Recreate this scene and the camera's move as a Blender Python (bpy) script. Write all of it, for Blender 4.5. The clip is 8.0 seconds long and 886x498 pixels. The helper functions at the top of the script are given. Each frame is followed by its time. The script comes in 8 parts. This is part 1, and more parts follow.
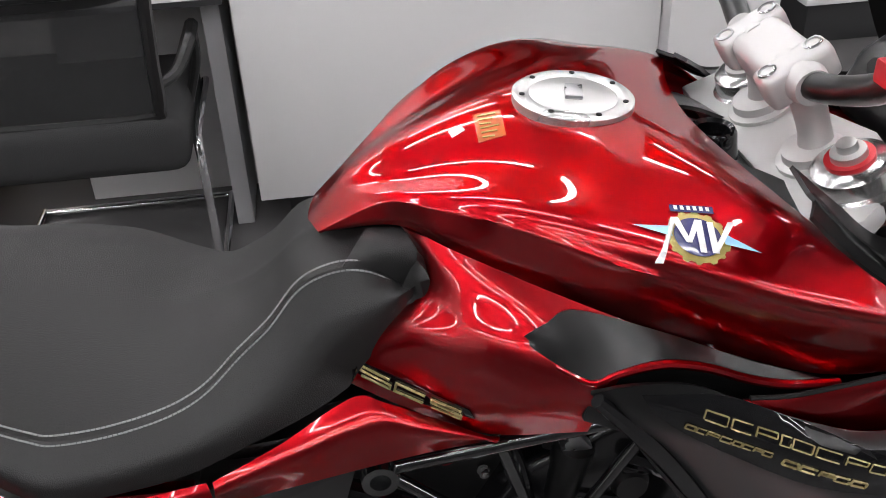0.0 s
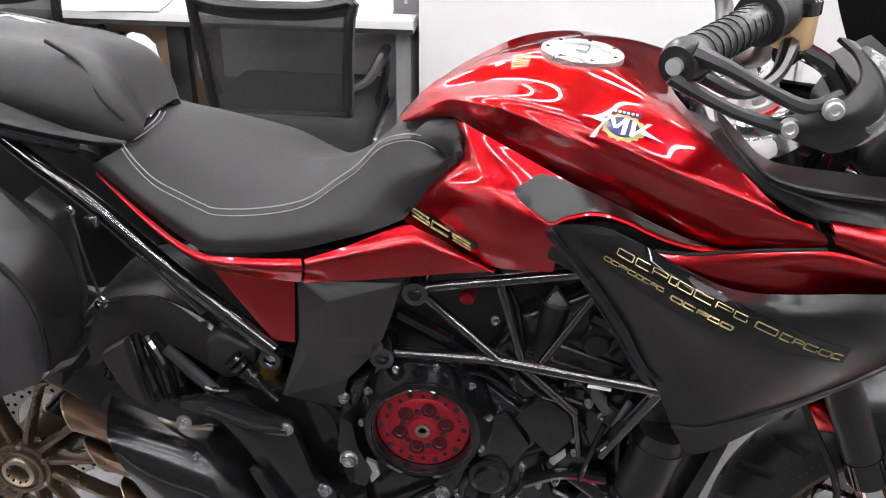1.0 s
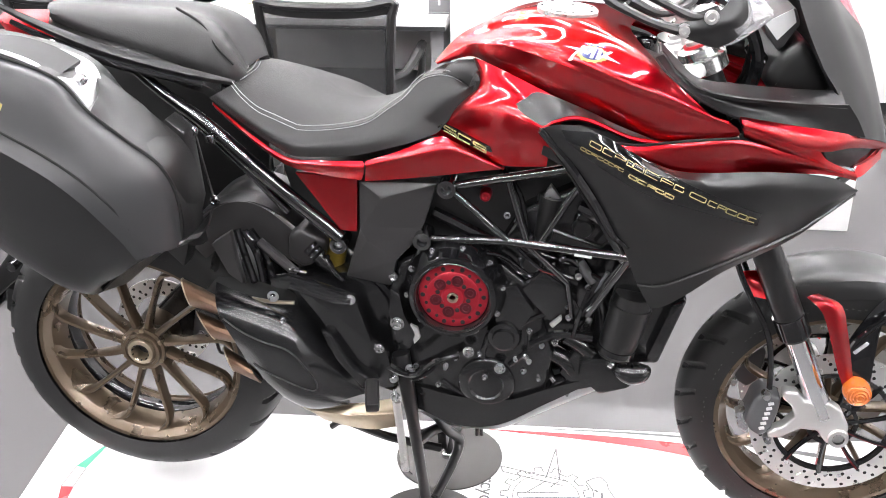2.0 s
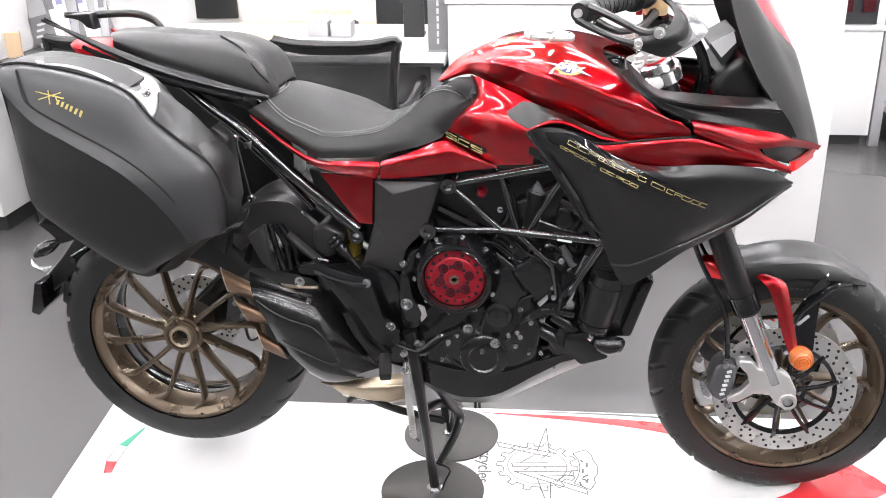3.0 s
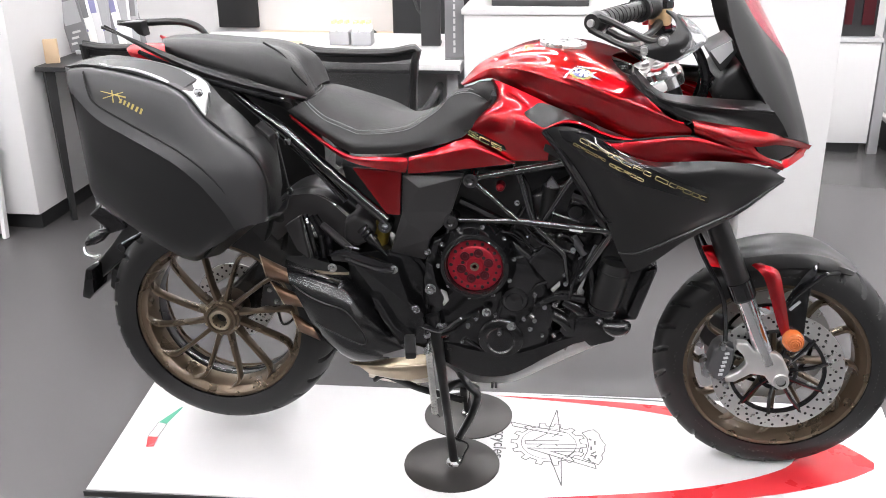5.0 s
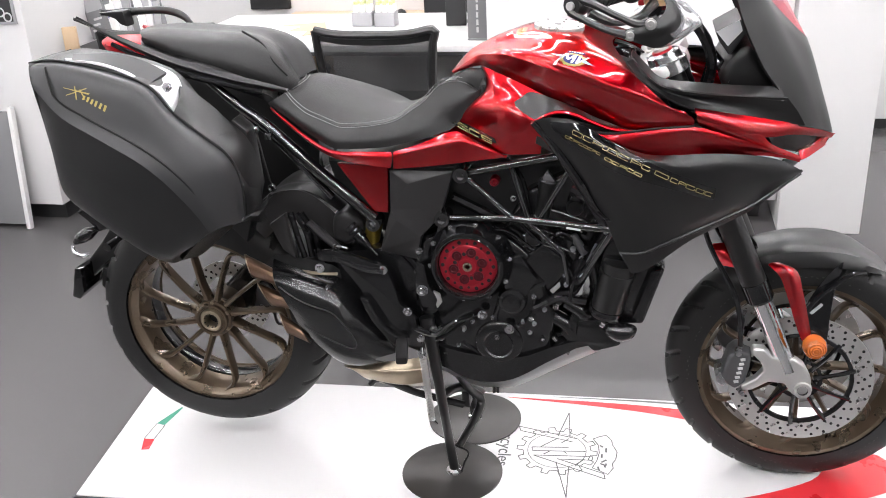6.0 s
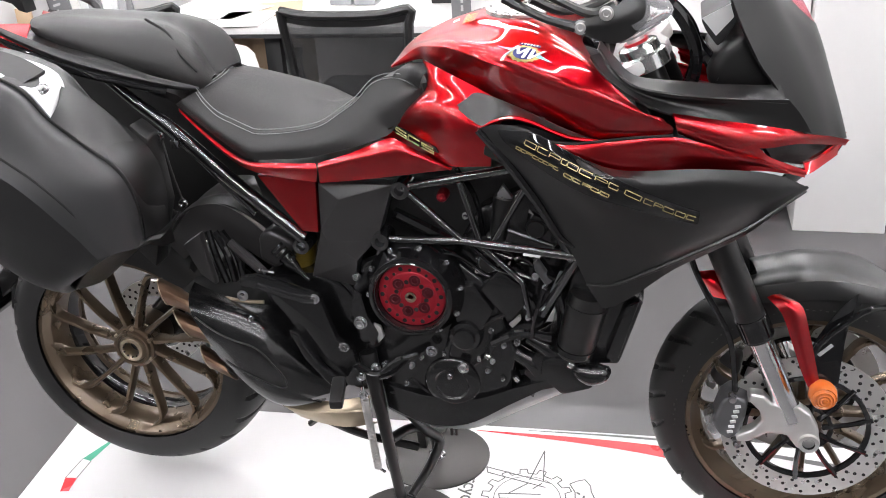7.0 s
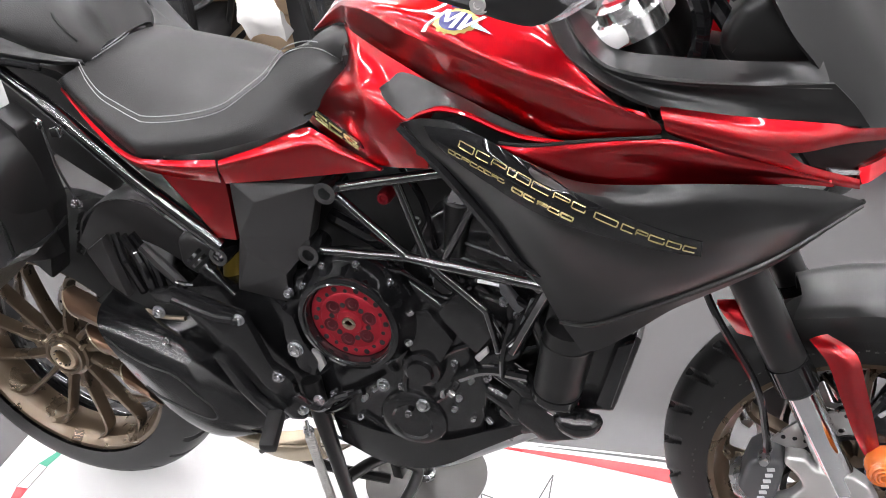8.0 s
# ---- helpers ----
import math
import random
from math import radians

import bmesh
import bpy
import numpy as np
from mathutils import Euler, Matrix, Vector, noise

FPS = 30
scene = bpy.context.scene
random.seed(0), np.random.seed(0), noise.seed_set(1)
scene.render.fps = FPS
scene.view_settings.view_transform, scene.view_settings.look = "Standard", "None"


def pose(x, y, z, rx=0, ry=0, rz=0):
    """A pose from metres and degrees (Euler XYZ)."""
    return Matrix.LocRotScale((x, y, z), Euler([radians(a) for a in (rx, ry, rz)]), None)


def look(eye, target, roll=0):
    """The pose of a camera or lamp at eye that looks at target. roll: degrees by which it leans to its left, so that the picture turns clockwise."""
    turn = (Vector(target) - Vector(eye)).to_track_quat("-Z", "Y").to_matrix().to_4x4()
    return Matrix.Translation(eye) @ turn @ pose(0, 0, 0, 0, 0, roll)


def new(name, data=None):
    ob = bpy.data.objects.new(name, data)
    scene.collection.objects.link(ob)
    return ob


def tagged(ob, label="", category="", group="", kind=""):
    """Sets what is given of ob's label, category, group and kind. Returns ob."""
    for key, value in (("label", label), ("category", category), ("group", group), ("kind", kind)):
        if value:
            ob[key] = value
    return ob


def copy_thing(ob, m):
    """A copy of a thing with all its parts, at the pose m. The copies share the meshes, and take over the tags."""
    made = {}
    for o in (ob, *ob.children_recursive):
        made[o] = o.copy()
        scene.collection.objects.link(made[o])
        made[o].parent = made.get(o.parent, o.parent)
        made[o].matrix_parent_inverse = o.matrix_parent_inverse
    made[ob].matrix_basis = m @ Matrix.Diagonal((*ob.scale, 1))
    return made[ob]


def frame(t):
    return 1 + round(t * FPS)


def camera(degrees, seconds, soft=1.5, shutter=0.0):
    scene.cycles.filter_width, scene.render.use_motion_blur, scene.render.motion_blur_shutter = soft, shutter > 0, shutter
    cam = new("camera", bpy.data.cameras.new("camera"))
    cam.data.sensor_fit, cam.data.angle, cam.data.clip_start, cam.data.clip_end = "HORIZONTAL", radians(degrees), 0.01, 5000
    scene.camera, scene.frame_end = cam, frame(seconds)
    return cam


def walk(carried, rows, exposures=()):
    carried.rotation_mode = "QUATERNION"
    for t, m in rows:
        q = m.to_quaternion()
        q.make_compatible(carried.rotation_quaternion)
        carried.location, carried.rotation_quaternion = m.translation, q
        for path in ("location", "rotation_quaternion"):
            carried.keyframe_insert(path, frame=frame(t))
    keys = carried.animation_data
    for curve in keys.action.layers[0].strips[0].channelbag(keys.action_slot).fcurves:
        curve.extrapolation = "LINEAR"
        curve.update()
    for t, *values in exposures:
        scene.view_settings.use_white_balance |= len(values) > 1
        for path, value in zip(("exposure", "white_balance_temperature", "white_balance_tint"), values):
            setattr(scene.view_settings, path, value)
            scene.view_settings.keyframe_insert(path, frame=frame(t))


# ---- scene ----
from mathutils.bvhtree import BVHTree

cam = camera(50.0, 8.0, soft=0.95)
PATH = [
    (0, (0.679, -0.766, 1.458), (0.876, 0.906, 0.378), -2.6),
    (0.3, (0.772, -0.880, 1.459), (0.681, 0.822, 0.431), -3.6),
    (0.5, (0.78, -0.988, 1.442), (0.644, 0.754, 0.47), -1.4),
    (0.8, (0.817, -1.147, 1.446), (0.646, 0.612, 0.512), 0.7),
    (1, (0.839, -1.243, 1.447), (0.65, 0.529, 0.539), 0.5),
    (1.2, (0.844, -1.353, 1.451), (0.632, 0.428, 0.567), -1.2),
    (1.5, (0.861, -1.497, 1.465), (0.665, 0.292, 0.594), -1.0),
    (1.8, (0.892, -1.635, 1.448), (0.650, 0.174, 0.631), -0.8),
    (2, (0.913, -1.731, 1.455), (0.647, 0.057, 0.599), -0.9),
    (2.2, (0.928, -1.818, 1.455), (0.661, -0.040, 0.580), -1.0),
    (3.3, (0.945, -2.129, 1.482), (0.687, -0.288, 0.747), -1.2),
    (3.5, (0.944, -2.174, 1.492), (0.693, -0.333, 0.752), -1.1),
    (4, (0.942, -2.258, 1.491), (0.694, -0.413, 0.762), -0.6),
    (4.5, (0.934, -2.273, 1.492), (0.675, -0.429, 0.76), -0.6),
    (4.7, (0.928, -2.273, 1.493), (0.667, -0.431, 0.760), -0.5),
    (5.8, (1.034, -2.126, 1.489), (0.661, -0.319, 0.718), -3.0),
    (6, (1.077, -2.082, 1.486), (0.67, -0.288, 0.701), -2.8),
    (6.2, (1.112, -2.034, 1.477), (0.682, -0.266, 0.648), -2.9),
    (6.5, (1.138, -1.945, 1.457), (0.701, -0.189, 0.604), -3.4),
    (6.8, (1.165, -1.811, 1.438), (0.715, -0.046, 0.611), -3.4),
    (7, (1.168, -1.712, 1.443), (0.71, 0.047, 0.609), -3.6),
    (7.2, (1.172, -1.609, 1.450), (0.692, 0.116, 0.571), -4.2),
    (7.5, (1.202, -1.481, 1.415), (0.669, 0.213, 0.494), -5.8),
    (7.8, (1.272, -1.350, 1.380), (0.654, 0.319, 0.470), -6.6),
    (8, (1.299, -1.223, 1.402), (0.637, 0.382, 0.41), -7.3),
]
walk(cam, [(t, look(eye, target, roll)) for t, eye, target, roll in PATH], exposures=[(0, -0.32), (0.5, -0.15), (1, 0.45), (1.5, 1.02), (2, 1.28), (3.5, 0.8), (4.5, 0.64), (6, 0.57), (6.5, 0.52), (7.5, 0.6), (8, 0.82)])

# ---------------------------------------------------------------- world
world = bpy.data.worlds.new("world")
scene.world = world
world.use_nodes = True
world.node_tree.nodes["Background"].inputs[0].default_value = (0.9, 0.95, 1.0, 1)
world.node_tree.nodes["Background"].inputs[1].default_value = 0.0
LAMP_POWER = 52.0


# ---------------------------------------------------------------- materials
def material(name, colour, rough=0.5, metal=0.0, coat=0.0, grain=0.0, grain_size=400.0, stain=0.0, stain_size=6.0,
             transmission=0.0, emission=0.0, spec=0.5, vary=0.0):
    m = bpy.data.materials.new(name)
    m.use_nodes = True
    nt = m.node_tree
    b = nt.nodes["Principled BSDF"]
    b.inputs["Base Color"].default_value = (*colour, 1)
    b.inputs["Roughness"].default_value = rough
    b.inputs["Metallic"].default_value = metal
    b.inputs["Coat Weight"].default_value = coat
    b.inputs["Coat Roughness"].default_value = 0.03
    b.inputs["Transmission Weight"].default_value = transmission
    b.inputs["Specular IOR Level"].default_value = spec
    if emission:
        b.inputs["Emission Color"].default_value = (*colour, 1)
        b.inputs["Emission Strength"].default_value = emission
    tc = nt.nodes.new("ShaderNodeTexCoord")
    if grain:
        n = nt.nodes.new("ShaderNodeTexNoise")
        n.inputs["Scale"].default_value = grain_size
        n.inputs["Detail"].default_value = 3
        nt.links.new(tc.outputs["Object"], n.inputs["Vector"])
        bump = nt.nodes.new("ShaderNodeBump")
        bump.inputs["Strength"].default_value = grain
        bump.inputs["Distance"].default_value = 0.002
        nt.links.new(n.outputs["Fac"], bump.inputs["Height"])
        nt.links.new(bump.outputs["Normal"], b.inputs["Normal"])
    if stain:
        n2 = nt.nodes.new("ShaderNodeTexNoise")
        n2.inputs["Scale"].default_value = stain_size
        n2.inputs["Detail"].default_value = 6
        nt.links.new(tc.outputs["Object"], n2.inputs["Vector"])
        mr = nt.nodes.new("ShaderNodeMapRange")
        mr.inputs["From Min"].default_value = 0.3
        mr.inputs["From Max"].default_value = 0.7
        mr.inputs["To Min"].default_value = max(0.0, rough - stain)
        mr.inputs["To Max"].default_value = min(1.0, rough + stain)
        nt.links.new(n2.outputs["Fac"], mr.inputs["Value"])
        nt.links.new(mr.outputs["Result"], b.inputs["Roughness"])
    if vary:
        n3 = nt.nodes.new("ShaderNodeTexNoise")
        n3.inputs["Scale"].default_value = stain_size * 0.6
        n3.inputs["Detail"].default_value = 5
        nt.links.new(tc.outputs["Object"], n3.inputs["Vector"])
        mix = nt.nodes.new("ShaderNodeMix")
        mix.data_type = "RGBA"
        mix.inputs[6].default_value = (*[c * (1 - vary) for c in colour], 1)
        mix.inputs[7].default_value = (*[min(1, c * (1 + vary)) for c in colour], 1)
        nt.links.new(n3.outputs["Fac"], mix.inputs[0])
        nt.links.new(mix.outputs[2], b.inputs["Base Color"])
    return m


def candy(name, colour):
    """Metallic flake base under a clear coat."""
    m = material(name, colour, 0.28, 1.0, 1.0)
    nt = m.node_tree
    b = nt.nodes["Principled BSDF"]
    b.inputs["Specular Tint"].default_value = (0.6, 0.05, 0.05, 1)
    b.inputs["Coat Roughness"].default_value = 0.012
    tc = nt.nodes.new("ShaderNodeTexCoord")
    v = nt.nodes.new("ShaderNodeTexVoronoi")
    v.inputs["Scale"].default_value = 2600
    nt.links.new(tc.outputs["Object"], v.inputs["Vector"])
    mix = nt.nodes.new("ShaderNodeMix")
    mix.data_type = "RGBA"
    mix.inputs[6].default_value = (*[c * 0.8 for c in colour], 1)
    mix.inputs[7].default_value = (*[c * 1.25 for c in colour], 1)
    nt.links.new(v.outputs["Color"], mix.inputs[0])
    nt.links.new(mix.outputs[2], b.inputs["Base Color"])
    bump = nt.nodes.new("ShaderNodeBump")
    bump.inputs["Strength"].default_value = 0.06
    bump.inputs["Distance"].default_value = 0.0004
    nt.links.new(v.outputs["Distance"], bump.inputs["Height"])
    nt.links.new(bump.outputs["Normal"], b.inputs["Normal"])
    return m


RED = candy("candy_red_paint", (0.42, 0.005, 0.011))
MATT = material("satin_black_paint", (0.0055, 0.0054, 0.0056), 0.29, spec=0.55, grain=0.02, grain_size=900)
LIDM = material("dark_grey_case_lid", (0.028, 0.028, 0.0295), 0.37, spec=0.4, grain=0.06, grain_size=1100, stain=0.04, stain_size=7)
PLASTIC = material("black_grained_plastic", (0.0075, 0.0074, 0.0076), 0.34, spec=0.5, grain=0.12, grain_size=1400)
FRAMEP = material("gloss_black_frame_paint", (0.0045, 0.0045, 0.005), 0.06, spec=1.0, coat=1.0)
GLOSS = material("gloss_black_paint", (0.005, 0.005, 0.0055), 0.035, spec=0.6)
ENGINE = material("black_engine_casting", (0.0055, 0.0055, 0.006), 0.2, 0.0, spec=0.7)
GREYP = material("dark_grey_plastic", (0.022, 0.021, 0.0215), 0.33, spec=0.5, grain=0.08, grain_size=1200)
LEATHER = material("black_seat_vinyl", (0.019, 0.0183, 0.0186), 0.5, spec=0.26, grain=0.4, grain_size=700, stain=0.03, stain_size=5)
LEATHER_SIDE = material("black_side_vinyl", (0.012, 0.0117, 0.012), 0.44, spec=0.42, grain=0.3, grain_size=900)
THREAD = material("pale_grey_thread", (0.27, 0.27, 0.27), 0.7)
RUBBER = material("tyre_rubber", (0.0105, 0.0103, 0.0105), 0.44, spec=0.38, grain=0.15, grain_size=300)
BRONZE = material("bronze_wheel_paint", (0.125, 0.092, 0.063), 0.3, 0.7, coat=0.25, stain=0.06, stain_size=20, grain=0.06, grain_size=1200)
COPPER = material("copper_coated_steel", (0.17, 0.104, 0.068), 0.42, 0.85, stain=0.1, stain_size=18, vary=0.2)
GOLDSTEEL = material("heat_tinted_steel", (0.4, 0.335, 0.25), 0.36, 0.95, stain=0.1, stain_size=22, vary=0.35)
ALU = material("cast_aluminium", (0.66, 0.65, 0.64), 0.34, 0.85, grain=0.15, grain_size=900, stain=0.08)
SATINALU = material("satin_silver_casting", (0.55, 0.54, 0.535), 0.46, 0.35, grain=0.1, grain_size=900)
POLISH = material("polished_aluminium", (0.62, 0.615, 0.61), 0.2, 0.95, stain=0.06, stain_size=40)
CHROME = material("chromed_steel", (0.75, 0.75, 0.76), 0.12, 1.0, stain=0.05, stain_size=30)
STEEL = material("brushed_steel", (0.45, 0.45, 0.46), 0.28, 0.95, stain=0.1, stain_size=40)
DISC = material("drilled_brake_steel", (0.6, 0.59, 0.58), 0.34, 0.9, stain=0.1, stain_size=60)
DARK = material("dark_hole", (0.004, 0.004, 0.004), 0.9)
SILVERP = material("silver_painted_plastic", (0.58, 0.58, 0.59), 0.42, 0.2)
GREYPAN = material("grey_belly_paint", (0.2, 0.2, 0.205), 0.35, 0.6, stain=0.1, stain_size=14, grain=0.1)
CLUTCH = material("red_anodised_clutch", (0.30, 0.012, 0.024), 0.36, 0.55, stain=0.08, stain_size=40)
ORANGE = material("orange_lens", (0.5, 0.11, 0.01), 0.1, 0.0, coat=0.8, grain=0.3, grain_size=220)
REDLENS = material("red_lamp_lens", (0.36, 0.004, 0.010), 0.28, spec=0.15, grain=0.15, grain_size=180)
REDMETAL = material("red_anodised_part", (0.5, 0.02, 0.03), 0.3, 0.4)
COWL = material("satin_black_cowl", (0.006, 0.006, 0.0062), 0.36, spec=0.38, grain=0.05, grain_size=900)
SIGNG = material("slate_grey_sign", (0.17, 0.17, 0.175), 0.5, vary=0.05)
CLEAR = material("clear_plastic", (0.9, 0.9, 0.92), 0.06, transmission=0.85)
TINT = material("red_tinted_screen", (0.65, 0.06, 0.1), 0.05, transmission=0.55, coat=0.5)
GOLD = material("gold_decal_foil", (0.42, 0.33, 0.10), 0.3, 0.4)
GOLDDULL = material("dark_gold_decal", (0.26, 0.205, 0.085), 0.35, 0.4)
LABEL = material("orange_label_film", (0.5, 0.1, 0.02), 0.3, coat=0.4, vary=0.2, stain_size=80)
GILT = material("dull_gilt_decal", (0.42, 0.34, 0.16), 0.3, 0.5, stain=0.08, stain_size=60, vary=0.3)
MOULD = material("dusty_tyre_marks", (0.05, 0.049, 0.047), 0.7)
CALIPER = material("grey_anodised_caliper", (0.10, 0.10, 0.105), 0.4, 0.5, stain=0.06, stain_size=40)
DARKRED = material("dark_red_anodised", (0.06, 0.005, 0.009), 0.4, 0.5)
SLATE = material("slate_blue_print", (0.2, 0.2, 0.36), 0.4)
BLUE = material("navy_badge_blue", (0.03, 0.03, 0.14), 0.25, coat=0.5)
SKY = material("pale_blue_badge", (0.33, 0.6, 0.8), 0.25, coat=0.5)
WHITEP = material("white_decal", (0.8, 0.8, 0.8), 0.3, coat=0.3)
FLUID = material("amber_reservoir_plastic", (0.55, 0.38, 0.2), 0.3, transmission=0.3)
YELLOW = material("yellow_anodised_damper", (0.26, 0.18, 0.03), 0.35, 0.6)
FLOORM = material("grey_vinyl_floor", (0.085, 0.082, 0.083), 0.25, vary=0.05, stain_size=1.2)
WALLM = material("white_wall_paint", (0.62, 0.612, 0.612), 0.7, grain=0.06, grain_size=120, vary=0.02, stain_size=2)
DESKM = material("white_laminate", (0.62, 0.612, 0.612), 0.42, vary=0.015, stain_size=3)
DARKWALL = material("dark_unseen_wall", (0.05, 0.05, 0.052), 0.6, vary=0.05, stain_size=2)
LAMGREY = material("pale_grey_laminate", (0.5, 0.49, 0.49), 0.5, stain=0.05, vary=0.04, stain_size=3)
CEILM = material("dark_grey_ceiling_paint", (0.16, 0.16, 0.163), 0.8, vary=0.03)
MATM = material("white_printed_vinyl", (0.67, 0.66, 0.665), 0.3, vary=0.015, stain_size=4)
MATRED = material("red_print", (0.62, 0.03, 0.04), 0.3, stain=0.05)
MATGREEN = material("green_print", (0.05, 0.35, 0.22), 0.3, stain=0.05)
MATLINE = material("dark_grey_print", (0.09, 0.09, 0.09), 0.4)
BLACKM = material("matt_black_panel", (0.02, 0.02, 0.021), 0.5, stain=0.06)
MESHM = material("black_mesh_fabric", (0.022, 0.022, 0.023), 0.85, grain=0.8, grain_size=500)
GREYFAB = material("grey_metal_panel", (0.33, 0.33, 0.34), 0.45, stain=0.06)
WOOD = material("pale_beech_veneer", (0.55, 0.40, 0.26), 0.5, stain=0.05, vary=0.15, stain_size=9)
PAPER = material("white_paper", (0.8, 0.79, 0.77), 0.8, vary=0.02)
PLATE = material("dark_steel_plate", (0.055, 0.052, 0.05), 0.36, 0.6, grain=0.05, vary=0.1, stain_size=18)
LAMP = material("led_tube_diffuser", (0.985, 0.97, 0.985), 0.5, emission=LAMP_POWER)


# ---------------------------------------------------------------- mesh helpers
def part(name, bm, mat, parent=None, label="", flat=False, angle=38):
    me = bpy.data.meshes.new(name)
    bm.to_mesh(me)
    bm.free()
    me.materials.append(mat)
    for p in me.polygons:
        p.use_smooth = not flat
    if not flat:
        me.set_sharp_from_angle(angle=radians(angle))
    ob = new(name, me)
    if parent is not None:
        ob.parent = parent
    if label:
        ob["label"] = label
    return ob


def thing(name, label, category, group="", kind="", at=(0, 0, 0)):
    ob = new(name)
    ob.location = at
    return tagged(ob, label, category, group, kind)


def spline(pts, n):
    """n points evenly along a smooth curve through pts."""
    p = np.array([tuple(x) for x in pts], float)
    if len(p) == 2:
        return p[0] + np.linspace(0, 1, n)[:, None] * (p[1] - p[0])
    q = np.vstack([2 * p[0] - p[1], p, 2 * p[-1] - p[-2]])
    out = []
    for i in range(1, len(q) - 2):
        a, b, c, d = q[i - 1], q[i], q[i + 1], q[i + 2]
        t = np.linspace(0, 1, 16, endpoint=False)[:, None]
        out.append(0.5 * (2 * b + (c - a) * t + (2 * a - 5 * b + 4 * c - d) * t**2 + (3 * b - a - 3 * c + d) * t**3))
    out = np.vstack(out + [p[-1:]])
    s = np.r_[0, np.cumsum(np.linalg.norm(np.diff(out, axis=0), axis=1))]
    w = np.linspace(0, s[-1], n)
    return np.stack([np.interp(w, s, out[:, k]) for k in range(out.shape[1])], 1)


def grid_mesh(g, thick=0.004, inward=None):
    """A sheet with thickness from a grid of points [row, column, xyz]."""
    nu, nv = g.shape[:2]
    du, dv = np.gradient(g, axis=0), np.gradient(g, axis=1)
    nrm = np.cross(du, dv)
    nrm /= np.linalg.norm(nrm, axis=2, keepdims=True) + 1e-9
    if inward is not None:
        if (nrm * np.array(inward)).sum() < 0:
            nrm = -nrm
    inner = g + nrm * thick
    bm = bmesh.new()
    a = [[bm.verts.new(g[i, j]) for j in range(nv)] for i in range(nu)]
    b = [[bm.verts.new(inner[i, j]) for j in range(nv)] for i in range(nu)]
    for i in range(nu - 1):
        for j in range(nv - 1):
            bm.faces.new((a[i][j], a[i + 1][j], a[i + 1][j + 1], a[i][j + 1]))
            bm.faces.new((b[i][j], b[i][j + 1], b[i + 1][j + 1], b[i + 1][j]))
    for i in range(nu - 1):
        bm.faces.new((a[i][0], b[i][0], b[i + 1][0], a[i + 1][0]))
        bm.faces.new((a[i][-1], a[i + 1][-1], b[i + 1][-1], b[i][-1]))
    for j in range(nv - 1):
        bm.faces.new((a[0][j], a[0][j + 1], b[0][j + 1], b[0][j]))
        bm.faces.new((a[-1][j], b[-1][j], b[-1][j + 1], a[-1][j + 1]))
    bmesh.ops.remove_doubles(bm, verts=bm.verts, dist=1e-5)
    bmesh.ops.recalc_face_normals(bm, faces=bm.faces)
    return bm


def skin(rails, nu=36, nv=10, thick=0.004, bulge=0.0, inward=(0, 1, 0), sym=False):
    """A shell through rails; sym: the rails are followed by their mirror images across y = 0."""
    r = [spline(x, nu) for x in rails]
    if sym:
        flip = np.array([1, -1, 1])
        last = r[-1]
        more = [x * flip for x in reversed(r)]
        r = r + (more[1:] if abs(last[:, 1]).max() < 1e-4 else more)
        nv = nv * 2 - 1
    g = np.stack([spline([x[i] for x in r], nv) for i in range(nu)], 0)
    if bulge:
        w = np.sin(np.linspace(0, np.pi, nv))[None, :] * np.sin(np.linspace(0, np.pi, nu))[:, None] ** 0.4
        g[:, :, 1] -= bulge * w
    return grid_mesh(g, thick, inward)


def flipped(bm):
    """A copy mirrored across the bike's middle plane."""
    c = bm.copy()
    for v in c.verts:
        v.co.y = -v.co.y
    bmesh.ops.reverse_faces(c, faces=c.faces)
    return c


def pair(name, bm, mat, parent, label="", **k):
    other = flipped(bm)
    a = part(name, bm, mat, parent, label, **k)
    return a, part(name, other, mat, parent, label, **k)


def tube(pts, r, n=10, seg=None, caps=True):
    """A round tube along a smooth curve; r may be a list, spread along the way."""
    seg = seg or (2 if len(pts) == 2 else 6 * len(pts))
    c = spline(pts, seg)
    rr = np.interp(np.linspace(0, 1, seg), np.linspace(0, 1, len(r)), r) if isinstance(r, (list, tuple)) else [r] * seg
    bm = bmesh.new()
    tan = np.gradient(c, axis=0)
    ref = Vector((0, 0, 1))
    rings = []
    for i in range(seg):
        t = Vector(tan[i]).normalized()
        s = t.cross(ref)
        if s.length < 0.05:
            s = t.cross(Vector((1, 0, 0)))
        s.normalize()
        ref = s.cross(t)
        rings.append([bm.verts.new(Vector(c[i]) + (math.cos(a) * s + math.sin(a) * ref) * float(rr[i])) for a in np.linspace(0, 2 * math.pi, n, endpoint=False).tolist()])
    for a, b in zip(rings, rings[1:]):
        for j in range(n):
            bm.faces.new((a[j], a[(j + 1) % n], b[(j + 1) % n], b[j]))
    if caps:
        bm.faces.new(list(reversed(rings[0])))
        bm.faces.new(rings[-1])
    return bm


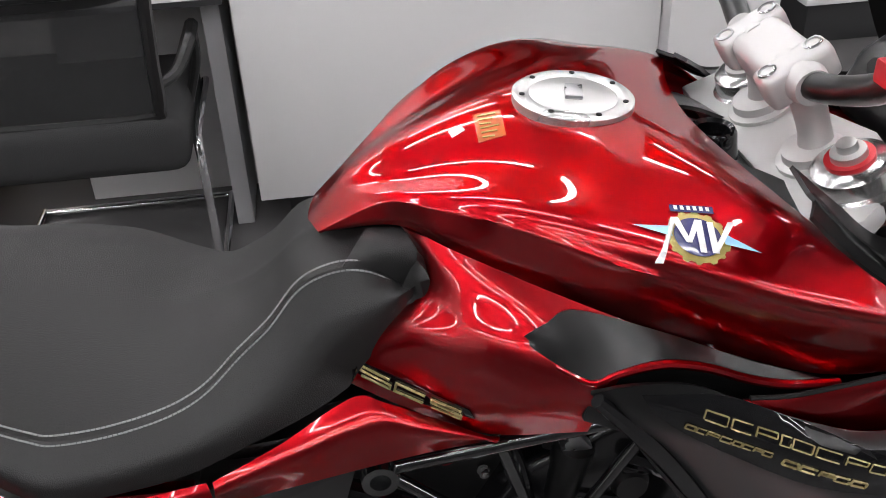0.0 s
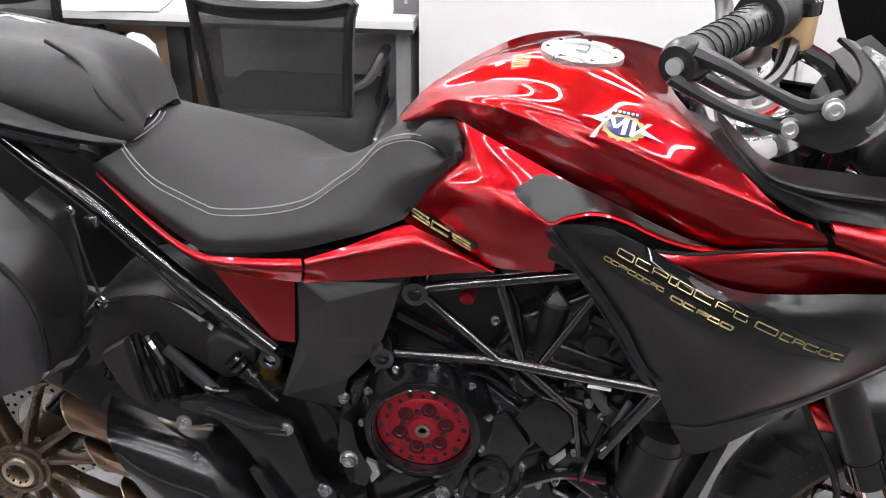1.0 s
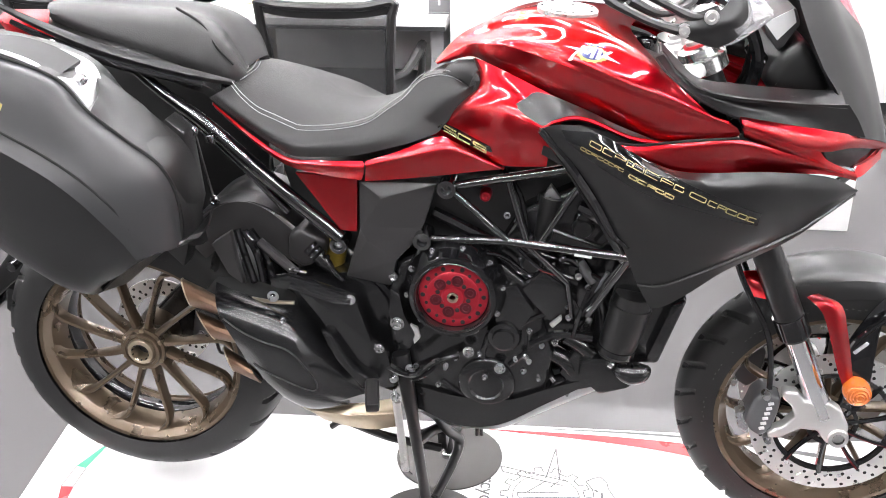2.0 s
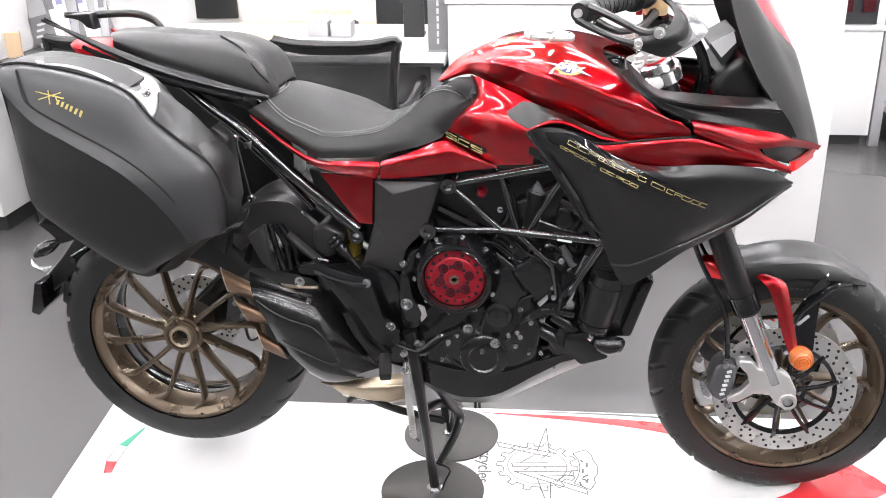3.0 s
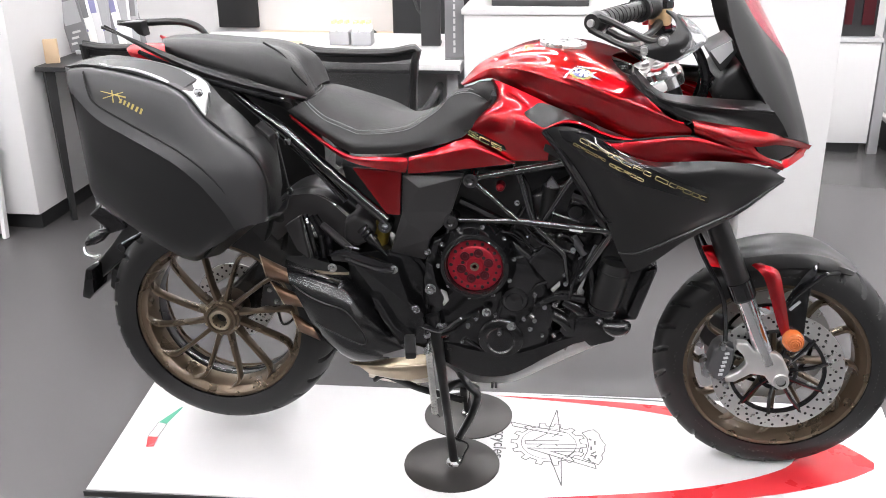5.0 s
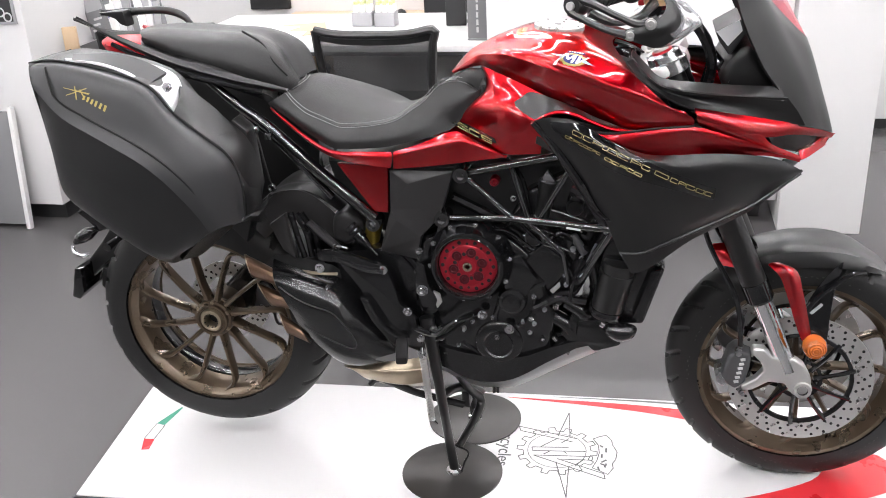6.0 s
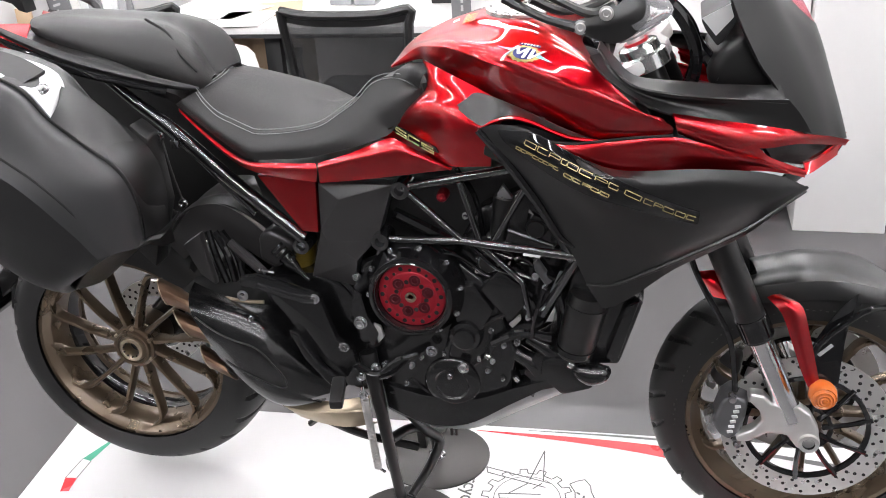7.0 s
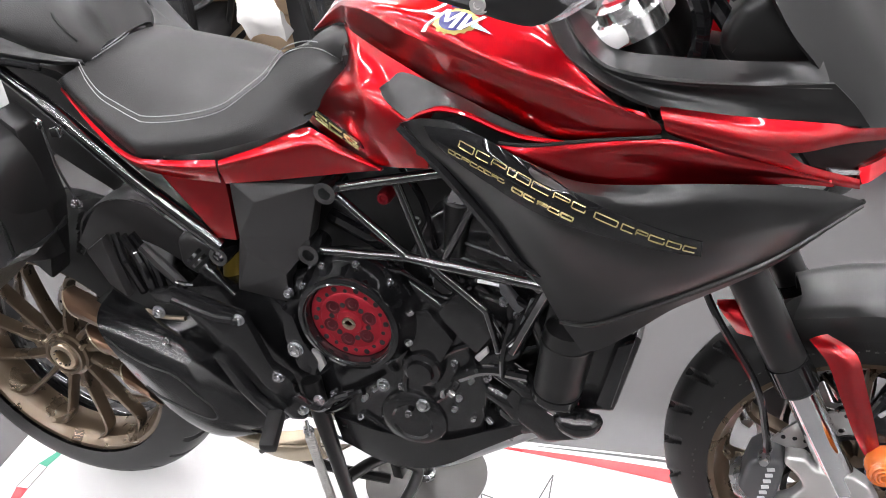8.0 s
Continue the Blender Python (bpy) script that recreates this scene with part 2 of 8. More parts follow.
def lathe(profile, n=32, at=(0, 0, 0), axis="y", closed=True):
    """Turns a profile of (radius, along) about an axis; 'y': along -y is towards the right side of the bike."""
    bm = bmesh.new()
    rings = []
    for r, h in profile:
        ring = []
        for a in np.linspace(0, 2 * math.pi, n, endpoint=False):
            u, v = r * math.cos(a), r * math.sin(a)
            co = (u, h, v) if axis == "y" else ((u, v, h) if axis == "z" else (h, u, v))
            ring.append(bm.verts.new(Vector(co) + Vector(at)))
        rings.append(ring)
    for a, b in zip(rings, rings[1:]):
        for j in range(n):
            bm.faces.new((a[j], a[(j + 1) % n], b[(j + 1) % n], b[j]))
    if closed:
        bm.faces.new(rings[0])
        bm.faces.new(rings[-1])
    bmesh.ops.recalc_face_normals(bm, faces=bm.faces)
    return bm


def prism(outline, y0, y1, bevel=0.004, seg=2):
    """A plate of the side outline (x, z) from y0 to y1 with rounded edges. Outline points may carry a y that is ignored."""
    bm = bmesh.new()
    vs = [bm.verts.new((p[0], y0, p[-1])) for p in outline]
    f = bm.faces.new(vs)
    e = bmesh.ops.extrude_face_region(bm, geom=[f])
    for v in e["geom"]:
        if isinstance(v, bmesh.types.BMVert):
            v.co.y = y1
    bmesh.ops.recalc_face_normals(bm, faces=bm.faces)
    if bevel:
        bmesh.ops.bevel(bm, geom=list(bm.edges), offset=bevel, segments=seg, affect="EDGES", profile=0.6)
    return bm


def box(x0, x1, y0, y1, z0, z1, bevel=0.004, seg=2):
    bm = bmesh.new()
    bmesh.ops.create_cube(bm, size=1)
    for v in bm.verts:
        v.co = Vector((x0 + (v.co.x + 0.5) * (x1 - x0), y0 + (v.co.y + 0.5) * (y1 - y0), z0 + (v.co.z + 0.5) * (z1 - z0)))
    if bevel:
        bmesh.ops.bevel(bm, geom=list(bm.edges), offset=bevel, segments=seg, affect="EDGES", profile=0.6)
    return bm


def add(bm, other):
    """Joins another bmesh into bm."""
    me = bpy.data.meshes.new("tmp")
    other.to_mesh(me)
    other.free()
    bm.from_mesh(me)
    bpy.data.meshes.remove(me)
    return bm


def moved(bm, m):
    bm.transform(m)
    return bm


def bvh_of(ob):
    return BVHTree.FromPolygons([v.co for v in ob.data.vertices], [p.vertices for p in ob.data.polygons])


def on_side(tree, x, z, proud, fallback):
    """The point of a surface met from the right side at (x, z), lifted by proud."""
    hit = tree.ray_cast(Vector((x, -2, z)), Vector((0, 1, 0)))
    if hit[0] is None:
        near_by = tree.find_nearest(Vector((x, fallback, z)))[0]
        return Vector((x, near_by.y - proud, z))
    return hit[0] + Vector((0, -1, 0)) * proud


def laid(tree, outline, proud=0.0015, cell=0.012, guess=-0.2):
    """A thin sheet of the side outline (x, z) laid on a surface: a strip between its first and second half."""
    o = [(p[0], p[-1]) for p in outline]
    h = len(o) // 2
    top, bot = spline(o[:h], 16), spline(list(reversed(o[h:])), 16)
    g = np.zeros((16, 6, 3))
    for i in range(16):
        for j in range(6):
            x, z = top[i] + (bot[i] - top[i]) * j / 5
            g[i, j] = on_side(tree, x, z, proud, guess)
    return grid_mesh(g, 0.001, (0, 1, 0))


def bolt(at, r=0.008, h=0.006, parent=None, mat=None, name="bolt"):
    """A socket bolt head that faces the right side."""
    x, y, z = at
    bm = lathe([(0.0001, -h * 0.45), (r * 0.45, -h * 0.45), (r * 0.5, -h), (r * 0.9, -h), (r, -h * 0.8), (r, 0), (r * 1.35, 0), (r * 1.35, h * 0.3)], 14, (x, y, z))
    return part(name, bm, mat or STEEL, parent)


def faceted(points, faces, rim, back, bevel=0.003):
    """A closed casting: outer facets over named corners, walls from the rim back to the plane y = back."""
    bm = bmesh.new()
    v = {k: bm.verts.new(p) for k, p in points.items()}
    w = {k: bm.verts.new((points[k][0], back, points[k][2])) for k in rim}
    for f in faces:
        bm.faces.new([v[k] for k in f])
    for a, b in zip(rim, rim[1:] + rim[:1]):
        bm.faces.new((v[a], v[b], w[b], w[a]))
    bm.faces.new([w[k] for k in rim])
    bmesh.ops.recalc_face_normals(bm, faces=bm.faces)
    bmesh.ops.triangulate(bm, faces=[f for f in bm.faces if len(f.verts) > 4])
    bmesh.ops.bevel(bm, geom=list(bm.edges), offset=bevel, segments=2, affect="EDGES", profile=0.6)
    return bm


# ---------------------------------------------------------------- room
def structure(name, bm, mat, label):
    return tagged(part(name, bm, mat), label, name.split("_")[0], kind="structure")


X0, X1, Y0, Y1, H = -4.2, 6.2, -4.6, 5.2, 3.0
structure("floor", box(X0, X1, Y0, Y1, -0.1, 0, 0), FLOORM, "dark grey vinyl showroom floor with a soft sheen")
structure("ceiling", box(X0, X1, Y0, Y1, H, H + 0.1, 0), CEILM, "dark grey painted showroom ceiling above rows of tubes")
structure("wall_north", box(X0 - 0.15, X1 + 0.15, Y1, Y1 + 0.15, 0, H + 0.1, 0), WALLM, "white painted back wall of the showroom")
# south wall is never in view; dark so the bike's near side reflects little
structure("wall_south", box(X0 - 0.15, X1 + 0.15, Y0 - 0.15, Y0, 0, H + 0.1, 0), DARKWALL, "unseen dark wall added to keep the bike's reflections dark")
structure("wall_west", box(X0 - 0.15, X0, Y0, Y1, 0, H + 0.1, 0), WALLM, "white painted side wall of the showroom")
structure("wall_east", box(X1, X1 + 0.15, Y0, Y1, 0, H + 0.1, 0), WALLM, "white painted side wall of the showroom")


def ceiling_tube(at):
    t = thing("ceiling_light", "slim white linear tube light fixed to the ceiling", "ceiling light", "rows of ceiling tubes", at=at)
    part("housing", box(-0.73, 0.73, -0.03, 0.03, -0.02, 0.0, 0.004), WALLM, t)
    part("diffuser", box(-0.71, 0.71, -0.02, 0.02, -0.05, -0.021, 0), LAMP, t, "glowing white diffuser")
    return t


first = ceiling_tube((-3.4, -4.1, H))
for i in range(6):
    for j in range(8):
        if i or j:
            copy_thing(first, pose(-3.4 + 1.75 * i, -4.1 + 1.2 * j, H))

# ---------------------------------------------------------------- counter, desk and back of the room
counter = thing("reception_counter", "long white laminate reception counter on a recessed black plinth", "counter")
part("front_panel", box(0.445, 1.6, 1.68, 1.72, 0.11, 0.94, 0.003), DESKM, counter)
part("side_panel", box(0.445, 0.485, 1.722, 2.3, 0.11, 0.94, 0.003), DESKM, counter)
part("top", box(0.435, 1.6, 1.67, 2.0, 0.942, 0.965, 0.003), DESKM, counter)
part("plinth", box(0.52, 1.55, 1.78, 2.2, 0.0, 0.108, 0.003), BLACKM, counter, "recessed matt black plinth")
column = thing("white_column", "square white painted column from floor to ceiling", "column", kind="structure")
part("shaft", box(1.605, 1.915, 1.62, 1.95, 0.0, H, 0.004), WALLM, column)

desk = thing("office_desk", "white work desk with a pale top and dark legs", "desk")
part("desktop", box(-0.95, 0.43, 1.66, 2.45, 0.70, 0.74, 0.004), DESKM, desk)
part("modesty_panel", box(-0.1, 0.43, 2.0, 2.03, 0.0, 0.698, 0.002), DESKM, desk, "pale grey modesty panel")
for lx in (-0.9, 0.36):
    part("leg", box(lx, lx + 0.05, 1.75, 2.4, 0.0, 0.698, 0.004), GREYFAB, desk)


# ---------------------------------------------------------------- display mat
mat = thing("display_mat", "white printed display board with red swooshes under the motorcycle", "display mat")
BOARD = [(-0.292, -0.362), (1.79, -0.27), (1.838, 0.30), (-0.352, 0.21)]


def flat_sheet(outline, z0, z1):
    """A thin slab of the ground outline (x, y)."""
    bm = bmesh.new()
    lo = [bm.verts.new((x, y, z0)) for x, y in outline]
    hi = [bm.verts.new((x, y, z1)) for x, y in outline]
    n = len(lo)
    bm.faces.new(hi)
    bm.faces.new(list(reversed(lo)))
    for i in range(n):
        bm.faces.new((lo[i], lo[(i + 1) % n], hi[(i + 1) % n], hi[i]))
    bmesh.ops.triangulate(bm, faces=[f for f in bm.faces if len(f.verts) > 4])
    bmesh.ops.recalc_face_normals(bm, faces=bm.faces)
    return bm


part("board", flat_sheet(BOARD, 0.003, 0.0185), MATM, mat, flat=True)
part("edge_trim", flat_sheet([(x + (0.006 if x > 0 else -0.006), y + (0.006 if y > 0 else -0.006)) for x, y in BOARD], 0.0, 0.0145), BLACKM, mat, "black board edge", flat=True)
Z1 = 0.0192


def print_patch(name, outline, material_used, label=""):
    return part(name, flat_sheet(outline, 0.0187, Z1), material_used, mat, label, flat=True)


def strip(a, b, w):
    a, b = Vector(a), Vector(b)
    n = (b - a).normalized()
    s = Vector((-n.y, n.x)) * w / 2
    return [tuple(a + s), tuple(a - s), tuple(b - s), tuple(b + s)]


def ribbon(name, upper, lower, ma, label=""):
    """A printed band between two curves on the board."""
    u, w = spline(upper, 40), spline(lower, 40)
    bm = bmesh.new()
    top = [(bm.verts.new((*p, Z1)), bm.verts.new((*q, Z1))) for p, q in zip(u, w)]
    for (a, b), (c, d) in zip(top, top[1:]):
        bm.faces.new((a, c, d, b))
    bmesh.ops.recalc_face_normals(bm, faces=bm.faces)
    return part(name, bm, ma, mat, label, flat=True)


ribbon("red_swoosh", [(0.6, -0.306), (0.95, -0.24), (1.21, -0.182), (1.38, -0.12), (1.5, -0.05), (1.538, 0.0), (1.55, 0.05), (1.6, 0.09)], [(0.6, -0.312), (0.95, -0.272), (1.25, -0.225), (1.45, -0.172), (1.6, -0.11), (1.7, -0.05), (1.742, 0.0), (1.68, 0.085)], MATRED, "red printed swoosh")
ribbon("red_stripe", [(0.72, 0.232), (1.0, 0.238), (1.21, 0.23), (1.42, 0.2)], [(0.72, 0.23), (1.0, 0.213), (1.21, 0.182), (1.42, 0.11)], MATRED, "red printed stripe")
ribbon("dark_stripe", [(0.85, 0.25), (1.1, 0.262), (1.3, 0.255), (1.6, 0.22)], [(0.85, 0.248), (1.1, 0.254), (1.3, 0.246), (1.6, 0.2)], MATLINE, "thin dark printed line")
print_patch("flag_green", [(-0.238, -0.035), (-0.212, -0.04), (-0.20, 0.05), (-0.205, 0.055)], MATGREEN, "green end of a small flag print")
print_patch("flag_red", [(-0.238, -0.11), (-0.208, -0.108), (-0.2, -0.155), (-0.22, -0.16)], MATRED, "red end of a small flag print")
print_patch("flag_line", strip((-0.238, -0.11), (-0.238, -0.035), 0.002), MATLINE)
print_patch("flag_line", strip((-0.209, -0.108), (-0.211, -0.04), 0.002), MATLINE)

# line-drawn emblem: toothed ring, star and shield, no letters
EC = Vector((0.884, -0.007))


def ring_patch(name, c, r0, r1, n=48, a0=0.0, a1=2 * math.pi, sy=1.0):
    bm = bmesh.new()
    for a, b in zip(np.linspace(a0, a1, n + 1)[:-1], np.linspace(a0, a1, n + 1)[1:]):
        q = [(c[0] + r * math.cos(t), c[1] + sy * r * math.sin(t)) for r, t in ((r0, a), (r1, a), (r1, b), (r0, b))]
        bm.faces.new([bm.verts.new((x, y, Z1)) for x, y in q])
    bmesh.ops.remove_doubles(bm, verts=bm.verts, dist=1e-5)
    return part(name, bm, MATLINE, mat, flat=True)


ring_patch("emblem_ring", EC, 0.0745, 0.0765)
gear = []
for k in range(14):
    for da, r in ((-0.11, 0.088), (-0.08, 0.104), (0.08, 0.104), (0.11, 0.088)):
        a = 2 * math.pi * k / 14 + da
        gear.append(EC + Vector((r * math.cos(a), r * math.sin(a))))
for a, b in zip(gear, gear[1:] + gear[:1]):
    print_patch("emblem_gear_line", strip(a, b, 0.0025), MATLINE)


def drawn(name, lines, w, closed=False):
    """Printed strokes along short lines on the board."""
    for pts in lines:
        for a, b in zip(pts, pts[1:] + (pts[:1] if closed else [])):
            print_patch(name, strip(a, b, w), MATLINE)


drawn("emblem_star_line", [[(0.881, 0.058), (0.901, 0.173), (0.913, 0.056)], [(0.886, -0.057), (0.924, -0.198), (0.920, -0.072)]], 0.0028)
drawn("emblem_bar_line", [[(0.773, 0.090), (0.932, 0.052)], [(0.779, 0.070), (0.921, 0.036)], [(0.773, 0.090), (0.779, 0.070)], [(0.826, -0.036), (1.013, -0.111)], [(0.888, -0.043), (1.009, -0.090)], [(1.009, -0.090), (1.013, -0.111)], [(0.818, -0.001), (0.913, 0.010)], [(0.822, -0.017), (0.958, -0.002)], [(0.818, -0.001), (0.822, -0.017)], [(0.826, -0.036), (0.977, -0.022)], [(0.899, -0.044), (0.977, -0.038)], [(0.977, -0.022), (0.977, -0.038)], [(0.841, 0.004), (0.880, 0.046)], [(0.852, -0.028), (0.867, -0.012)], [(0.893, 0.027), (0.911, 0.050)], [(0.935, -0.070), (0.957, -0.035)], [(0.910, -0.018), (0.901, -0.008)]], 0.0026)
drawn("emblem_shield_line", [[(0.974, 0.057), (0.990, 0.070), (1.007, 0.078), (1.022, 0.057), (1.025, 0.037), (1.038, 0.007), (1.036, -0.026), (1.028, -0.046), (1.031, -0.064), (1.019, -0.092), (0.997, -0.079), (0.979, -0.070), (0.989, -0.037), (0.993, -0.003), (0.989, 0.030)]], 0.0026, True)
for stroke in [[(0.993, 0.030), (1.006, 0.055), (1.001, 0.023)], [(1.010, 0.021), (0.998, 0.014), (1.003, -0.005), (1.010, 0.001)], [(1.000, -0.008), (1.012, -0.009), (1.012, -0.023), (1.000, -0.025)], [(1.013, -0.031), (1.009, -0.043), (1.004, -0.032), (1.000, -0.044)], [(1.013, -0.047), (1.010, -0.064)], [(1.012, -0.056), (0.998, -0.049)], [(0.992, -0.063), (1.006, -0.078), (0.997, -0.079)]]:
    a, b = Vector(stroke[0]), Vector(stroke[-1])
    print_patch("emblem_letter_bar", strip(a, b, 0.005), MATLINE)
word = bpy.data.curves.new("motorcycles_word", "FONT")
word.body, word.size, word.extrude = "motorcycles", 0.05, 0.0003
word.materials.append(MATLINE)
wob = new("printed_word", word)
wob.parent = mat
wob.matrix_basis = pose(0.728, 0.155, 0.0195, 0, 0, -88)

for name, at in (("base_disc", (0.632, -0.137)), ("base_disc", (0.647, 0.112))):
    d = part(name, lathe([(0.0001, 0.0235), (0.1235, 0.0235), (0.127, 0.022), (0.127, 0.0192), (0.0001, 0.0192)], 64, (at[0], at[1], 0), "z", False), PLATE)
    tagged(d, "round dark steel plate lying under the centre stand", "steel plate", "plates under the stand")


# ---------------------------------------------------------------- motorcycle
bike = thing("motorcycle", "candy red and satin black sport touring motorcycle on its centre stand", "motorcycle")


def wheel(name, cx, cz, rt, wt, rr, wr, label, well_paint, crown):
    """Rim with twelve hooked spokes, hub and grooved tyre."""
    lip = [(rr, -wr), (rr - 0.003, -wr - 0.005), (rr - 0.012, -wr - 0.005), (rr - 0.017, -wr + 0.004), (rr - 0.024, -wr + 0.012), (rr - 0.012, -wr + 0.018), (rr, -wr + 0.01)]
    rim = part(name, lathe(lip + lip[:1], 96, (cx, 0, cz), closed=False), BRONZE, bike, label)
    part("rim_edge", lathe([(r, -y) for r, y in lip + lip[:1]], 96, (cx, 0, cz), closed=False), BRONZE, rim)
    well = [(rr - 0.017, -wr + 0.012), (rr - 0.024, -wr + 0.024), (rr - 0.032, -wr * 0.35), (rr - 0.032, wr * 0.35), (rr - 0.024, wr - 0.024), (rr - 0.017, wr - 0.012), (rr - 0.006, wr - 0.014), (rr - 0.02, 0), (rr - 0.006, -wr + 0.014)]
    part("rim_well", lathe(well + well[:1], 96, (cx, 0, cz), closed=False), well_paint, rim, "rim well")
    n, m = 480, 32
    prof2 = []
    for k in range(m + 1):
        s = -1 + 2 * k / m
        y = wt * math.sin(s * 1.48) / math.sin(1.48)
        r = rr - 0.002 + (rt - rr + 0.002) * max(0.0, 1 - abs(s) ** 2.2) ** crown
        prof2.append((r, y, s))
    bm = bmesh.new()
    rings = []
    for i in range(n):
        a = 2 * math.pi * i / n
        ring = []
        for r, y, s in prof2:
            ph = (i / n * 26 + abs(s) * 0.9 + (0.5 if s > 0 else 0)) % 1.0
            groove = 0.16 > ph and 0.1 < abs(s) < 0.74
            ring.append(bm.verts.new((cx + (r - 0.008 * groove) * math.cos(a), y, cz + (r - 0.008 * groove) * math.sin(a))))
        rings.append(ring)
    for i in range(n):
        for k in range(m):
            bm.faces.new((rings[i][k], rings[i][k + 1], rings[(i + 1) % n][k + 1], rings[(i + 1) % n][k]))
    bmesh.ops.recalc_face_normals(bm, faces=bm.faces)
    part("tyre", bm, RUBBER, rim, "black grooved road tyre", angle=25)
    marks = bmesh.new()
    for k in range(120):
        if k % 17 in (3, 4, 9, 10, 11) or random.random() < 0.2:
            continue
        a = 2 * math.pi * k / 132 - 2.4
        rad, long = rr + 0.017 + 0.004 * (k % 2) * random.random(), 0.0012 + 0.0016 * random.random()
        add(marks, moved(box(-long, long, -0.0004, 0.0004, -0.0014, 0.0014, 0), Matrix.Translation((cx + rad * math.cos(a), -wt * (1.0 - 0.03 * crown), cz + rad * math.sin(a))) @ Euler((0, -a - math.pi / 2, 0)).to_matrix().to_4x4() @ Euler((radians(-18), 0, 0)).to_matrix().to_4x4()))
    tagged(part("sidewall_mark", marks, MOULD, rim, "moulded sidewall marks shown as bars"), "moulded sidewall marks shown as bars", kind="stuff")
    return rim


def spoke(cx, cz, a, r0, r1, y0, y1, w):
    """One blade-like spoke: narrow in front, deep across the wheel, hooked where it meets the rim."""
    c, s = math.cos(a), math.sin(a)
    t = Vector((-s, 0, c))
    d = Vector((c, 0, s))
    o = Vector((cx, 0, cz))
    bm = bmesh.new()
    rings = []
    line = spline([(r0, 0.004, 1.5), (r0 + 0.35 * (r1 - r0), 0.005, 1.0), (r0 + 0.75 * (r1 - r0), 0.003, 0.95), (r1 - 0.018, -0.001, 1.05), (r1 - 0.004, -0.012, 1.25), (r1 + 0.004, -0.032, 1.1)], 22)
    for k, (r, side, wide) in enumerate(line):
        u = k / 21
        y = y0 + (y1 - y0) * u
        deep = 0.034 - 0.01 * u
        h = w * wide
        rings.append([bm.verts.new(o + d * float(r) + t * float(side + q * h) + Vector((0, y + p, 0))) for q, p in ((-0.55, 0), (0.55, 0), (1, 0.006), (0.7, deep), (-0.7, deep), (-1, 0.006))])
    for a1, b1 in zip(rings, rings[1:]):
        for j in range(6):
            bm.faces.new((a1[j], a1[(j + 1) % 6], b1[(j + 1) % 6], b1[j]))
    bm.faces.new(rings[0])
    bm.faces.new(rings[-1])
    bmesh.ops.recalc_face_normals(bm, faces=bm.faces)
    return bm


RC, FC = (0.0, 0.38), (1.445, 0.32)
rear = wheel("rear_wheel", RC[0], RC[1], 0.316, 0.09, 0.231, 0.078, "bronze twelve-spoke cast rear wheel", BRONZE, 0.58)
for k in range(12):
    part("spoke", spoke(RC[0], RC[1], radians(10 + 30 * k), 0.035, 0.206, -0.058, -0.072, 0.0060), BRONZE, rear)
part("hub", lathe([(0.0001, -0.02), (0.022, -0.02), (0.024, -0.068), (0.036, -0.07), (0.040, -0.062), (0.042, -0.04), (0.05, -0.034), (0.05, 0.05), (0.0001, 0.05)], 40, (RC[0], 0, RC[1])), BRONZE, rear)
nut = part("hub_nut", lathe([(0.017, -0.05), (0.017, -0.074), (0.021, -0.08), (0.028, -0.078), (0.032, -0.07), (0.033, -0.06)], 40, (RC[0], 0, RC[1]), closed=False), GOLDSTEEL, rear, "hollow bronze hub nut")
part("nut_bore", lathe([(0.0175, -0.05), (0.0001, -0.05)], 30, (RC[0], 0, RC[1]), closed=False), DARK, nut)
part("hub_ring", lathe([(0.033, -0.06), (0.036, -0.074), (0.042, -0.074), (0.044, -0.066), (0.05, -0.064), (0.052, -0.05)], 40, (RC[0], 0, RC[1]), closed=False), BRONZE, rear)
for k in range(6):
    a = radians(25 + 60 * k)
    part("hub_pin", lathe([(0.0055, -0.03), (0.0055, -0.066), (0.004, -0.068), (0.0001, -0.068)], 12, (RC[0] + 0.046 * math.cos(a), 0, RC[1] + 0.046 * math.sin(a)), closed=False), GOLDSTEEL, rear, "brass coloured hub pin")
for k in range(10):
    a = radians(18 + 36 * k)
    part("hub_notch", tube([(RC[0] + 0.0195 * math.cos(a), -0.079, RC[1] + 0.0195 * math.sin(a)), (RC[0] + 0.0195 * math.cos(a), -0.066, RC[1] + 0.0195 * math.sin(a))], 0.0022, 6), DARK, nut)
# dark reflection in the bronze barrel, put in as a black band
part("barrel_reflection", lathe([(0.199, -0.012), (0.199 - 0.0012, -0.010), (0.199 - 0.0012, 0.030), (0.199, 0.032)], 96, (RC[0], 0, RC[1]), closed=False), GLOSS, rear, "gloss black band standing for the dark reflection in the rim barrel")


def brake_disc(parent, cx, cz, y, r0, r1, holes, side=-1):
    bm = lathe([(r0, y), (r1, y), (r1, y + 0.005), (r0, y + 0.005), (r0, y)], 80, (cx, 0, cz), closed=False)
    d = part("brake_disc", bm, DISC, parent, "drilled steel brake disc")
    hb = bmesh.new()
    for k in range(holes):
        for q, rq in enumerate((0.2, 0.5, 0.8)):
            a = 2 * math.pi * (k + q * 0.33 + 0.12 * (k % 2)) / holes
            r = r0 + (r1 - r0) * rq
            add(hb, lathe([(0.0001, y + side * 0.0006), (0.0036, y + side * 0.0006), (0.0036, y + 0.002)], 8, (cx + r * math.cos(a), 0, cz + r * math.sin(a)), closed=False))
    tagged(part("drill_hole", hb, DARK, d, "small dark drill holes"), "ring of small dark drill holes", kind="stuff")
    return d


